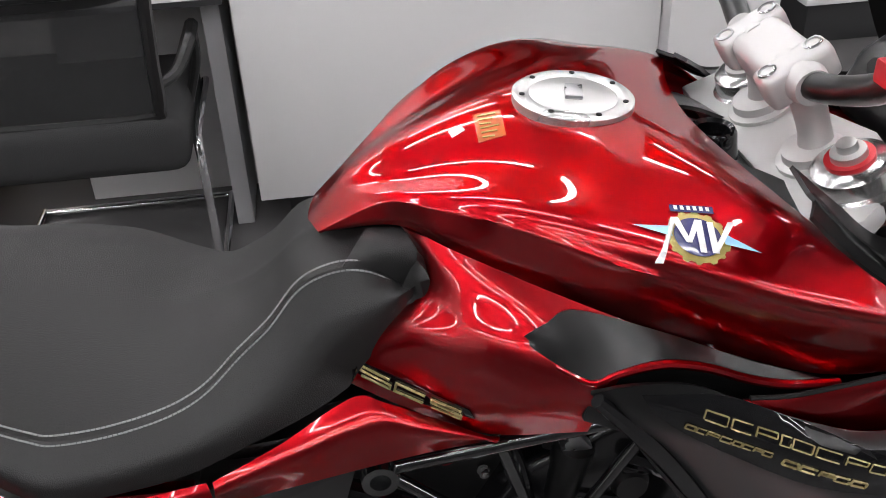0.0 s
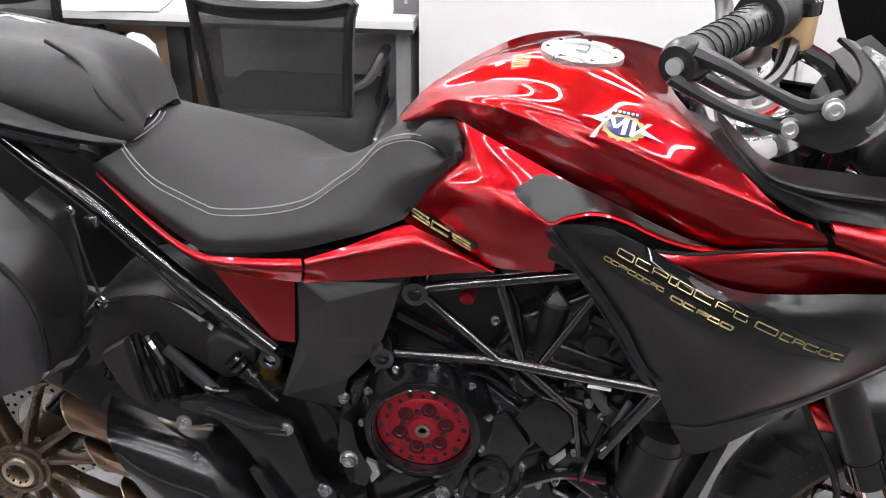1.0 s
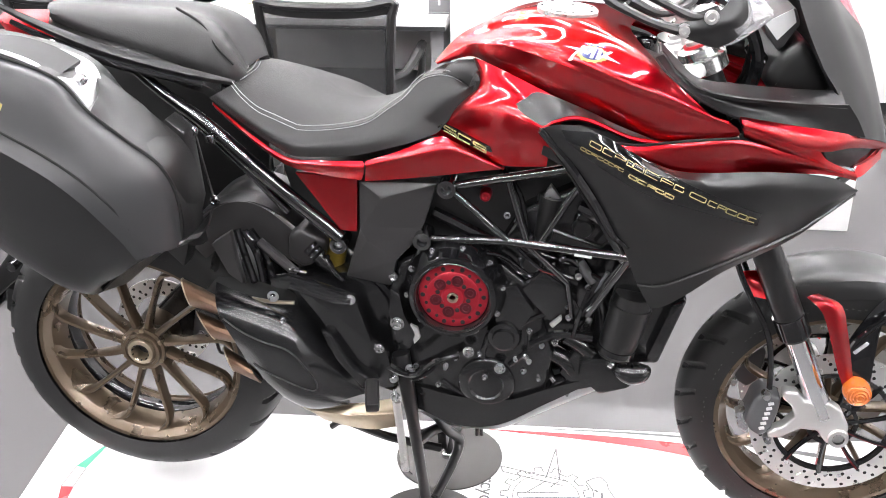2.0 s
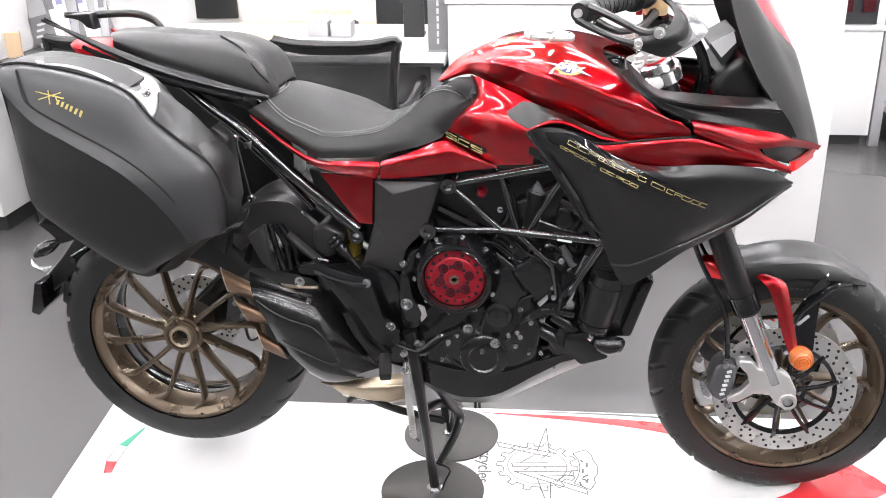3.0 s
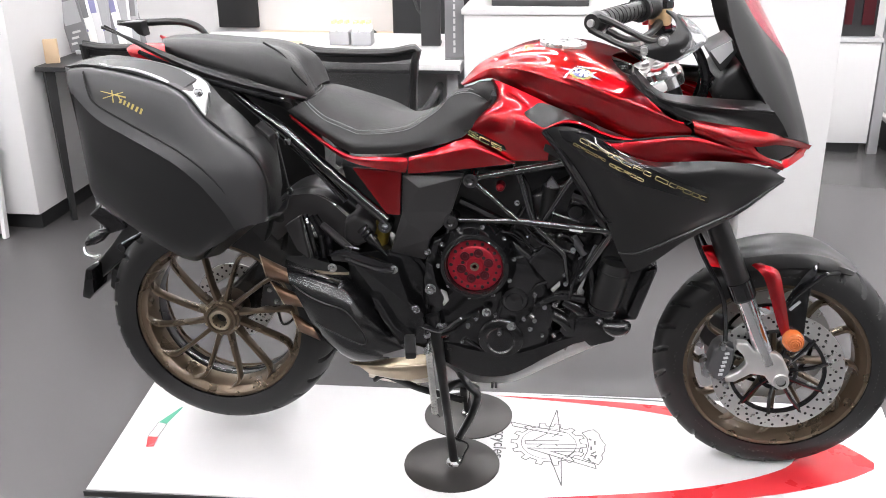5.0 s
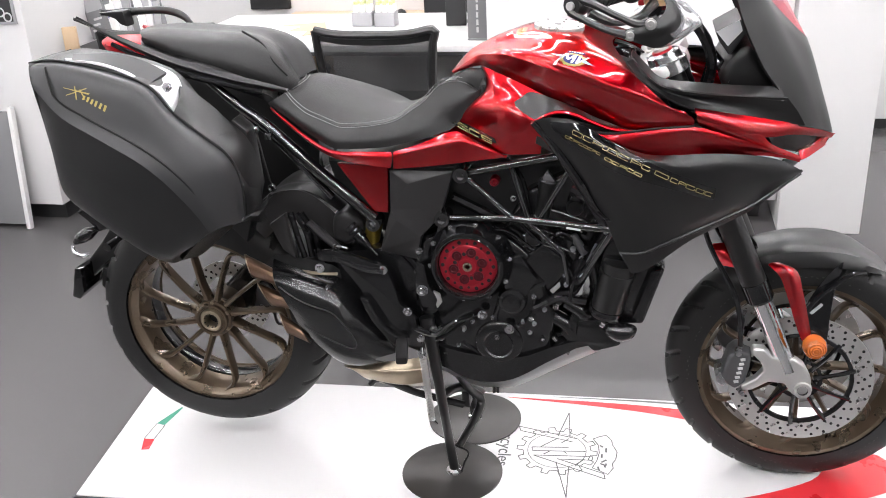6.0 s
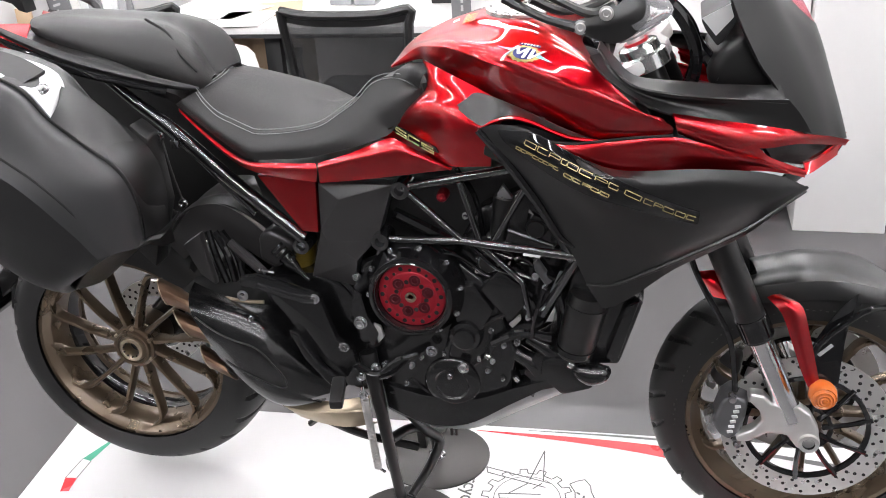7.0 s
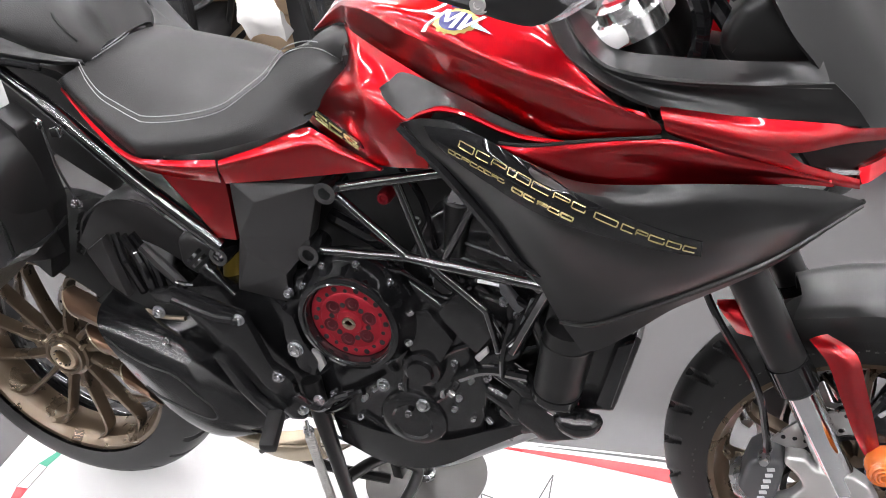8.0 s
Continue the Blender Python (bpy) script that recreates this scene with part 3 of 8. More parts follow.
brake_disc(rear, 0.0, RC[1], 0.055, 0.07, 0.11, 22)
grip = part("rear_caliper", prism([(0.078, 0, 0.372), (0.108, 0, 0.352), (0.138, 0, 0.372), (0.142, 0, 0.418), (0.124, 0, 0.452), (0.092, 0, 0.440)], 0.022, 0.05, 0.006), CALIPER, bike, "grey rear brake caliper")
for x, z in ((0.100, 0.378), (0.128, 0.398), (0.112, 0.432)):
    part("caliper_bolt", lathe([(0.0001, 0.016), (0.006, 0.016), (0.007, 0.018), (0.007, 0.024)], 12, (x, 0, z), closed=False), STEEL, grip)
part("caliper_hose", tube([(0.128, 0.03, 0.362), (0.142, 0.02, 0.330), (0.170, 0.02, 0.345), (0.186, 0.03, 0.385)], 0.004, 8, 18), PLASTIC, grip, "black brake hose")
front = wheel("front_wheel", FC[0], FC[1], 0.30, 0.059, 0.229, 0.05, "bronze cast front wheel", BRONZE, 0.74)
for k in range(12):
    part("spoke", spoke(FC[0], FC[1], radians(2 + 30 * k), 0.03, 0.204, -0.034, -0.036, 0.0062), BRONZE, front)
part("hub", lathe([(0.0001, -0.07), (0.03, -0.07), (0.036, -0.05), (0.036, 0.05), (0.03, 0.07), (0.0001, 0.07)], 32, (FC[0], 0, FC[1])), BRONZE, front)
for y in (-0.079, 0.074):
    brake_disc(front, FC[0], FC[1], y, 0.118, 0.160, 30, -1 if y < 0 else 1)
    for k in range(10):
        a = radians(14 + 36 * k)
        o = Vector((FC[0], y + 0.002, FC[1]))
        p0, p1, p2 = [o + Vector((r * math.cos(a + da), 0, r * math.sin(a + da))) for r, da in ((0.03, -0.12), (0.08, -0.06), (0.122, 0.0))]
        part("carrier_arm", tube([tuple(p0), tuple(p1), tuple(p2)], [0.006, 0.0045, 0.006], 6, 8), GLOSS, front, "black disc carrier arm")
    part("carrier_ring", lathe([(0.042, y), (0.05, y - 0.002), (0.05, y + 0.006), (0.042, y + 0.006), (0.042, y)], 40, (FC[0], 0, FC[1]), closed=False), GLOSS, front)
    part("carrier_ring", lathe([(0.108, y), (0.117, y - 0.002), (0.117, y + 0.006), (0.108, y + 0.006), (0.108, y)], 60, (FC[0], 0, FC[1]), closed=False), GLOSS, front)

# ---- fork, guards, front brake
AX = Vector((0.396, 0, -0.918)).normalized()
TOP = Vector((1.106, 0, 1.075))


def on_fork(z, y, ahead=0.0):
    k = (z - TOP.z) / AX.z
    p = TOP + AX * k
    return (p.x + ahead, y, z)


for s in (-1, 1):
    y = s * 0.107
    leg = part("fork_leg", tube([on_fork(1.05, y), on_fork(0.60, y), on_fork(0.575, y), on_fork(0.53, y)], [0.027, 0.027, 0.0275, 0.0275], 20, 24), MATT, bike, "black upside-down fork leg")
    part("fork_collar", tube([on_fork(0.575, y), on_fork(0.535, y)], 0.0305, 20), GLOSS, leg, "gloss black dust seal")
    part("stanchion", tube([on_fork(0.54, y), on_fork(0.36, y)], 0.0225, 20), CHROME, leg, "polished steel stanchion")
    foot = prism([(1.389, -0.122, 0.397), (1.420, -0.122, 0.398), (1.444, -0.122, 0.381), (1.462, -0.122, 0.347), (1.462, -0.122, 0.312), (1.446, -0.122, 0.297), (1.424, -0.122, 0.306), (1.405, -0.122, 0.332), (1.372, -0.122, 0.334), (1.337, -0.122, 0.310), (1.315, -0.122, 0.308), (1.313, -0.122, 0.321), (1.342, -0.122, 0.338), (1.359, -0.122, 0.362), (1.351, -0.122, 0.383), (1.330, -0.122, 0.403), (1.331, -0.122, 0.418), (1.358, -0.122, 0.417), (1.373, -0.122, 0.399)], y - s * 0.008, y + s * 0.02, 0.006, 3)
    part("axle_clamp", foot, ALU, leg, "cast aluminium axle clamp")
    ax = lathe([(0.011, y + s * 0.012), (0.0118, y + s * 0.026), (0.019, y + s * 0.026), (0.021, y + s * 0.016), (0.021, y - s * 0.01)], 18, (FC[0], 0, FC[1]), closed=False)
    part("axle_nut", ax, ALU, leg)
    part("axle_bore", lathe([(0.0115, y + s * 0.0265), (0.011, y + s * 0.014), (0.0001, y + s * 0.014)], 18, (FC[0], 0, FC[1]), closed=False), DARK, leg, "dark hollow axle bore")
    cal = part("brake_caliper", prism([(1.281, -0.11, 0.390), (1.300, -0.11, 0.408), (1.332, -0.11, 0.396), (1.329, -0.11, 0.360), (1.321, -0.11, 0.322), (1.301, -0.11, 0.304), (1.281, -0.11, 0.317), (1.267, -0.11, 0.339)], y - s * 0.05, y + s * 0.012, 0.009, 3), CALIPER, bike, "dark grey radial brake caliper")
    for p in ((1.302, -0.11, 0.401), (1.317, -0.11, 0.299)):
        part("caliper_bolt", lathe([(0.0001, y + s * 0.02), (0.006, y + s * 0.02), (0.008, y + s * 0.014), (0.009, y)], 14, (p[0], 0, p[2]), closed=False), STEEL, cal)
    part("bleed_nipple", tube([(1.302, -0.115, 0.446), (1.307, -0.115, 0.417)], [0.003, 0.006], 10, 6), STEEL, cal)
    part("pad_block", prism([(1.253, -0.1, 0.345), (1.270, -0.1, 0.355), (1.282, -0.1, 0.311), (1.277, -0.1, 0.300), (1.262, -0.1, 0.309)], y - s * 0.045, y - s * 0.004, 0.003), STEEL, cal, "bright pad block")
    if s < 0:
        la, lb = [Vector(p) for p in ((1.302, -0.118, 0.326), (1.313, -0.118, 0.384))]
        for k in range(6):
            c = la + (lb - la) * (k / 5)
            part("letter_bar", moved(box(-0.0055, 0.0055, -0.0006, 0.0006, -0.0032, 0.0032, 0.0012), pose(c.x, y - 0.0126, c.z, 0, -12, 0)), SILVERP, cal, "pale lettering shown as bars")
    guard = skin([[(1.338, -0.115, 0.619), (1.362, -0.14, 0.602), (1.382, -0.146, 0.553), (1.406, -0.14, 0.485), (1.426, -0.133, 0.440)],
                  [(1.347, -0.112, 0.623), (1.377, -0.143, 0.621), (1.395, -0.15, 0.567), (1.417, -0.145, 0.495), (1.435, -0.136, 0.441)],
                  [(1.361, -0.1, 0.620), (1.396, -0.13, 0.614), (1.413, -0.137, 0.565), (1.430, -0.133, 0.502), (1.446, -0.128, 0.439)]], 24, 8, 0.003)
    guard = moved(guard, Matrix.Translation((0.009, 0, 0)))
    guard = moved(flipped(guard), Matrix.Translation((0, 0, -0.045))) if s > 0 else guard
    part("fork_guard", guard, RED, bike, "candy red fork guard")
    ind = part("indicator", lathe([(0.0001, -0.03), (0.012, -0.0285), (0.021, -0.022), (0.0255, -0.01), (0.026, 0.0), (0.022, 0.012), (0.0001, 0.014)], 32, (0, 0, 0), closed=False), ORANGE, bike, "round orange indicator")
    ind.matrix_basis = pose(1.456, y * 1.3, 0.442, 0, 0, 0 if s < 0 else 180)
    for k in range(4):
        part("lens_rib", lathe([(0.005 + 0.005 * k, -0.0315 + 0.001 * k * k), (0.0065 + 0.005 * k, -0.0325 + 0.001 * k * k), (0.008 + 0.005 * k, -0.0305 + 0.001 * k * k)], 28, closed=False), ORANGE, ind)

fender = skin([[(1.330, -0.07, 0.582), (1.372, -0.078, 0.591), (1.417, -0.08, 0.598), (1.468, -0.08, 0.602), (1.521, -0.078, 0.599), (1.593, -0.06, 0.582)],
               [(1.327, -0.06, 0.614), (1.370, -0.064, 0.626), (1.418, -0.066, 0.635), (1.474, -0.066, 0.636), (1.535, -0.062, 0.623), (1.600, -0.05, 0.585)],
               [(1.337, 0, 0.613), (1.381, 0, 0.628), (1.432, 0, 0.636), (1.491, 0, 0.633), (1.555, 0, 0.613), (1.618, 0, 0.573)]], 36, 7, 0.004, inward=(0, 0, -1), sym=True)
part("front_mudguard", fender, MATT, bike, "satin black front mudguard")
pair("mudguard_stay", skin([[(1.508, -0.075, 0.617), (1.480, -0.085, 0.590), (1.453, -0.1, 0.554), (1.432, -0.112, 0.519)], [(1.501, -0.088, 0.588), (1.482, -0.102, 0.547), (1.462, -0.114, 0.508), (1.436, -0.122, 0.484)], [(1.490, -0.1, 0.543), (1.486, -0.115, 0.496), (1.480, -0.126, 0.442), (1.441, -0.126, 0.455)]], 18, 8, 0.005), GLOSS, bike, "gloss black mudguard stay")
part("stay_label", moved(box(-0.016, 0.016, -0.0005, 0.0005, -0.0035, 0.0035, 0.001), Matrix.Translation(Vector((1.454, -0.128, 0.525))) @ pose(0, 0, 0, 0, -48, 0)), GREYFAB, bike, "small grey printed mark")
part("mudguard_wing", skin([[(1.226, -0.085, 0.650), (1.252, -0.088, 0.655), (1.290, -0.085, 0.654)], [(1.230, -0.1, 0.646), (1.261, -0.104, 0.633), (1.297, -0.1, 0.615)], [(1.255, -0.095, 0.604), (1.278, -0.099, 0.602), (1.299, -0.095, 0.598)]], 12, 8, 0.004, 0.004), RED, bike, "candy red mudguard wing")
part("sensor_hose", tube([(1.552, -0.09, 0.598), (1.519, -0.105, 0.598), (1.487, -0.115, 0.578), (1.448, -0.12, 0.538), (1.429, -0.125, 0.497)], 0.006, 8, 30), GLOSS, bike, "black sensor hose")
for s in (-1, 1):
    part("brake_hose", tube([on_fork(0.85, s * 0.12, -0.03), on_fork(0.68, s * 0.125, -0.06), on_fork(0.55, s * 0.13, -0.05), (1.30, s * 0.125, 0.47), (1.305, s * 0.12, 0.42)], 0.0055, 8, 40), GLOSS, bike, "black brake hose")

# ---- tank and red bodywork
TANK = [
    [(0.656, -0.032, 1.016), (0.720, -0.078, 1.043), (0.761, -0.124, 1.042), (0.828, -0.166, 1.023), (0.899, -0.195, 0.998), (0.968, -0.21, 0.972), (1.042, -0.222, 0.949), (1.114, -0.23, 0.949), (1.169, -0.236, 0.963)],
    [(0.655, -0.036, 1.018), (0.718, -0.078, 1.050), (0.756, -0.125, 1.057), (0.818, -0.172, 1.048), (0.886, -0.205, 1.029), (0.955, -0.221, 1.002), (1.031, -0.23, 0.977), (1.108, -0.236, 0.967), (1.170, -0.238, 0.969)],
    [(0.654, -0.036, 1.019), (0.711, -0.068, 1.060), (0.750, -0.112, 1.075), (0.804, -0.165, 1.082), (0.869, -0.215, 1.073), (0.933, -0.236, 1.054), (1.016, -0.247, 1.025), (1.098, -0.246, 0.999), (1.166, -0.238, 0.977)],
    [(0.652, -0.03, 1.019), (0.705, -0.055, 1.060), (0.742, -0.088, 1.076), (0.797, -0.14, 1.092), (0.859, -0.19, 1.093), (0.919, -0.224, 1.081), (0.988, -0.24, 1.056), (1.061, -0.244, 1.030), (1.116, -0.24, 1.003)],
    [(0.649, -0.02, 1.018), (0.693, -0.032, 1.056), (0.733, -0.05, 1.074), (0.787, -0.075, 1.092), (0.842, -0.102, 1.102), (0.900, -0.125, 1.104), (0.957, -0.148, 1.095), (1.008, -0.17, 1.078), (1.049, -0.193, 1.057)],
    [(0.645, 0, 1.014), (0.685, 0, 1.057), (0.725, 0, 1.081), (0.778, 0, 1.103), (0.834, 0, 1.116), (0.890, 0, 1.115), (0.934, 0, 1.108), (0.970, 0, 1.095), (1.001, 0, 1.080)],
]


def between(a, b, k):
    return [tuple(Vector(p).lerp(Vector(q), k)) for p, q in zip(a, b)]


# tight rails beside the flank's ridge keep the crease crisp
TANK[3:3] = [between(TANK[2], TANK[3], 0.14)]
TANK[2:2] = [between(TANK[2], TANK[1], 0.14)]
tank = part("fuel_tank", skin(TANK, 110, 64, 0.004, inward=(0, 0, -1), sym=True), RED, bike, "candy red fuel tank with a creased flank", angle=60)
tank_tree = bvh_of(tank)

side = skin([[(0.725, -0.07, 1.037), (0.738, -0.095, 1.020), (0.733, -0.1, 0.993), (0.711, -0.098, 0.971), (0.682, -0.092, 0.941), (0.649, -0.085, 0.906)],
             [(0.735, -0.096, 1.044), (0.749, -0.12, 1.027), (0.745, -0.13, 0.999), (0.724, -0.136, 0.977), (0.694, -0.122, 0.945), (0.660, -0.106, 0.907)],
             [(0.795, -0.142, 1.036), (0.795, -0.156, 1.011), (0.785, -0.178, 0.985), (0.768, -0.176, 0.951), (0.747, -0.158, 0.915), (0.722, -0.138, 0.886)],
             [(0.848, -0.172, 1.016), (0.840, -0.184, 0.990), (0.828, -0.197, 0.963), (0.812, -0.195, 0.932), (0.798, -0.182, 0.903), (0.783, -0.164, 0.873)],
             [(0.918, -0.192, 0.994), (0.906, -0.2, 0.983), (0.888, -0.206, 0.966), (0.876, -0.205, 0.940), (0.870, -0.198, 0.914), (0.865, -0.185, 0.881)]], 40, 34)
cover, _ = pair("side_cover", side, RED, bike, "candy red side cover", angle=60)
cover_tree = bvh_of(cover)
pair("side_cover_lip", tube([(0.831, -0.2, 0.971), (0.857, -0.214, 0.961), (0.877, -0.22, 0.972), (0.909, -0.226, 0.982), (0.943, -0.229, 0.976), (0.978, -0.231, 0.961), (1.012, -0.231, 0.950), (1.057, -0.23, 0.944)], [0.002, 0.004, 0.004, 0.004], 8, 50), RED, bike, "rolled candy red edge")
pair("trim_panel", skin([[(0.808, -0.18, 0.988), (0.827, -0.182, 1.001), (0.850, -0.184, 1.012), (0.918, -0.203, 0.994), (0.980, -0.218, 0.970), (1.042, -0.226, 0.948)],
                         [(0.810, -0.181, 0.986), (0.830, -0.191, 0.988), (0.853, -0.198, 0.987), (0.918, -0.213, 0.988), (0.974, -0.224, 0.965), (1.042, -0.228, 0.948)],
                         [(0.811, -0.184, 0.984), (0.834, -0.2, 0.971), (0.857, -0.212, 0.963), (0.916, -0.223, 0.981), (0.975, -0.229, 0.961), (1.042, -0.23, 0.946)]], 44, 8, 0.003), MATT, bike, "satin black trim panel")
badge = laid(cover_tree, [(0.671, -0.125, 0.932), (0.704, -0.135, 0.927), (0.765, -0.15, 0.909), (0.770, -0.15, 0.898), (0.725, -0.14, 0.902), (0.671, -0.125, 0.920)], 0.002)
sb = part("model_badge", badge, GLOSS, bike, "gloss black badge with dull gold marks")
for k, shape in enumerate(([(1, 1), (0, 1), (0, 0.55), (1, 0.45), (1, 0), (0, 0)], [(1, 1), (0, 1), (0, 0), (1, 0)], [(1, 1), (0, 1), (0, 0.55), (1, 0.45), (1, 0), (0, 0)])):
    o = Vector((0.677, 0.919)) + Vector((0.0285, -0.0085)) * k
    line = [o + Vector((0.024, -0.0072)) * u + Vector((0.002, 0.0095)) * v for u, v in shape]
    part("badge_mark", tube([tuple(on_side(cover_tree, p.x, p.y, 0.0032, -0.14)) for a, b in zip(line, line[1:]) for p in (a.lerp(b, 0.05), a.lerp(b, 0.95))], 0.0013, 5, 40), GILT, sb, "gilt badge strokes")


def settled(bm):
    """Lets the far front edge of the seat sit lower."""
    for v in bm.verts:
        k = min(1, max(0, (v.co.x - 0.42) / 0.15))
        v.co.z -= 0.32 * max(0, v.co.y) * k * k * (3 - 2 * k)
    return bm


tail = skin([[(0.250, -0.118, 0.959), (0.339, -0.165, 0.913), (0.409, -0.193, 0.885), (0.478, -0.196, 0.882), (0.542, -0.185, 0.879)],
    [(0.253, -0.124, 0.955), (0.340, -0.172, 0.908), (0.410, -0.2, 0.880), (0.479, -0.203, 0.873), (0.545, -0.19, 0.866)],
    [(0.254, -0.118, 0.946), (0.339, -0.166, 0.900), (0.405, -0.193, 0.870), (0.470, -0.192, 0.853), (0.537, -0.178, 0.840)]], 40, 10)
tail_front = skin([[(0.547, -0.185, 0.879), (0.605, -0.166, 0.894), (0.668, -0.142, 0.914), (0.698, -0.15, 0.910), (0.788, -0.168, 0.870)],
    [(0.548, -0.19, 0.869), (0.613, -0.176, 0.883), (0.684, -0.166, 0.900), (0.724, -0.17, 0.892), (0.791, -0.17, 0.868)],
    [(0.541, -0.172, 0.836), (0.604, -0.165, 0.840), (0.683, -0.16, 0.849), (0.736, -0.16, 0.857), (0.791, -0.165, 0.866)]], 40, 12)
part("tail_panel", settled(flipped(tail)), RED, bike, "candy red panel under the seat")
part("tail_panel", settled(flipped(tail_front)), RED, bike, "candy red wedge panel below the side cover")
part("tail_panel", tail, RED, bike, "candy red panel under the seat", angle=60)
part("tail_panel", tail_front, RED, bike, "candy red wedge panel below the side cover", angle=60)
pair("frame_panel", prism([(0.402, -0.14, 0.836), (0.520, -0.14, 0.830), (0.514, -0.14, 0.721), (0.481, -0.14, 0.723)], -0.142, -0.128, 0.003), RED, bike, "candy red triangular frame panel")
pair("heel_cover", faceted({"A": (0.522, -0.137, 0.822), "B": (0.665, -0.128, 0.819), "C": (0.564, -0.147, 0.793), "D": (0.520, -0.142, 0.729), "E": (0.638, -0.134, 0.734), "F": (0.533, -0.148, 0.706), "G": (0.623, -0.128, 0.702), "H": (0.586, -0.14, 0.664), "I": (0.570, -0.122, 0.600), "J": (0.485, -0.13, 0.621)},
                           ["ABC", "ACD", "CBED", "DEGF", "FGH", "DFHIJ"], list("ABEGHIJD"), -0.10, 0.002), GREYP, bike, "dark grey faceted side cover", angle=20)



# ---- seats
SEAM = [(0.286, -0.105, 0.989), (0.310, -0.125, 0.973), (0.343, -0.145, 0.956), (0.382, -0.160, 0.945), (0.411, -0.168, 0.936), (0.430, -0.170, 0.931), (0.474, -0.168, 0.932), (0.519, -0.158, 0.936), (0.549, -0.142, 0.942), (0.578, -0.122, 0.959), (0.605, -0.110, 0.977), (0.634, -0.100, 1.006), (0.663, -0.093, 1.015), (0.689, -0.090, 1.012), (0.712, -0.090, 0.999), (0.732, -0.092, 0.982)]
LOWER = [(0.243, -0.115, 0.966), (0.293, -0.140, 0.942), (0.346, -0.165, 0.916), (0.390, -0.185, 0.897), (0.415, -0.195, 0.889), (0.433, -0.198, 0.888), (0.478, -0.193, 0.888), (0.529, -0.183, 0.889), (0.579, -0.165, 0.896), (0.629, -0.148, 0.906), (0.667, -0.130, 0.917), (0.674, -0.122, 0.923), (0.694, -0.118, 0.944), (0.724, -0.112, 0.973), (0.740, -0.107, 0.996), (0.746, -0.100, 1.023)]
MIDS = [(0.264, -0.122, 0.978), (0.301, -0.145, 0.958), (0.345, -0.167, 0.936), (0.386, -0.184, 0.921), (0.413, -0.194, 0.913), (0.431, -0.196, 0.909), (0.476, -0.193, 0.910), (0.524, -0.182, 0.913), (0.564, -0.166, 0.919), (0.603, -0.147, 0.932), (0.636, -0.132, 0.947), (0.654, -0.123, 0.965), (0.678, -0.117, 0.979), (0.706, -0.113, 0.992), (0.726, -0.111, 0.998), (0.739, -0.108, 1.002)]
CROWN = [(0.274, 0.000, 0.987), (0.303, 0.000, 1.000), (0.342, 0.000, 0.995), (0.380, 0.000, 0.981), (0.407, 0.000, 0.971), (0.424, 0.000, 0.965), (0.463, 0.000, 0.953), (0.505, 0.000, 0.942), (0.537, 0.000, 0.943), (0.572, 0.000, 0.951), (0.600, 0.000, 0.966), (0.630, 0.000, 0.991), (0.656, 0.000, 1.005), (0.679, 0.000, 1.013), (0.703, 0.000, 1.018), (0.727, 0.000, 1.019)]
MIDC = [((a[0] + b[0]) / 2, a[1] * 0.6, a[2] * 0.36 + b[2] * 0.64 + 0.002) for a, b in zip(SEAM, CROWN)]
REAR_SEAM = [(0.284, -0.088, 0.986), (0.296, -0.075, 0.992), (0.306, -0.055, 0.998), (0.309, -0.03, 1.001), (0.304, 0.0, 1.002)]

seat = part("rider_seat", skin([LOWER, MIDS, SEAM], 70, 10, 0.012, inward=(0, 1, 0)), LEATHER_SIDE, bike, "black vinyl rider seat with pale stitching")
part("seat_flank", settled(flipped(skin([LOWER, MIDS, SEAM], 70, 10, 0.012, inward=(0, 1, 0)))), LEATHER_SIDE, seat)
part("seat_top", settled(skin([SEAM, MIDC, CROWN], 70, 10, 0.012, inward=(0, 0, -1), sym=True)), LEATHER, seat, "dark grey grained seat top")


part("seat_nose", skin([[(0.673, -0.093, 1.017), (0.706, -0.092, 1.005), (0.729, -0.093, 0.981)], [(0.684, -0.082, 1.028), (0.722, -0.09, 1.024), (0.741, -0.1, 0.995)], [(0.697, -0.06, 1.033), (0.734, -0.078, 1.037), (0.747, -0.09, 1.024)]], 16, 8, 0.006), LEATHER_SIDE, bike, "black vinyl seat nose")


def stitches(path, parent, count, lift=0.001, length=0.0034):
    """A dashed double row of short threads along a seam."""
    c = spline(path, count * 2)
    bm = bmesh.new()
    for k in range(0, count * 2 - 1, 2):
        p, q2 = Vector(c[k]), Vector(c[k + 1])
        d = (q2 - p).normalized() * length / 2
        mid = (p + q2) / 2 + Vector((0, -lift, lift))
        add(bm, tube([tuple(mid - d), tuple(mid + d)], 0.0009, 5))
    return part("stitching", settled(bm), THREAD, parent, "pale grey seam stitching")


for off in (0.004, -0.004):
    stitches([(x + off, y, z + 0.002) for x, y, z in REAR_SEAM], seat, 22)
    stitches([(x, y + off * 0.4, z + off + 0.001) for x, y, z in SEAM], seat, 130)

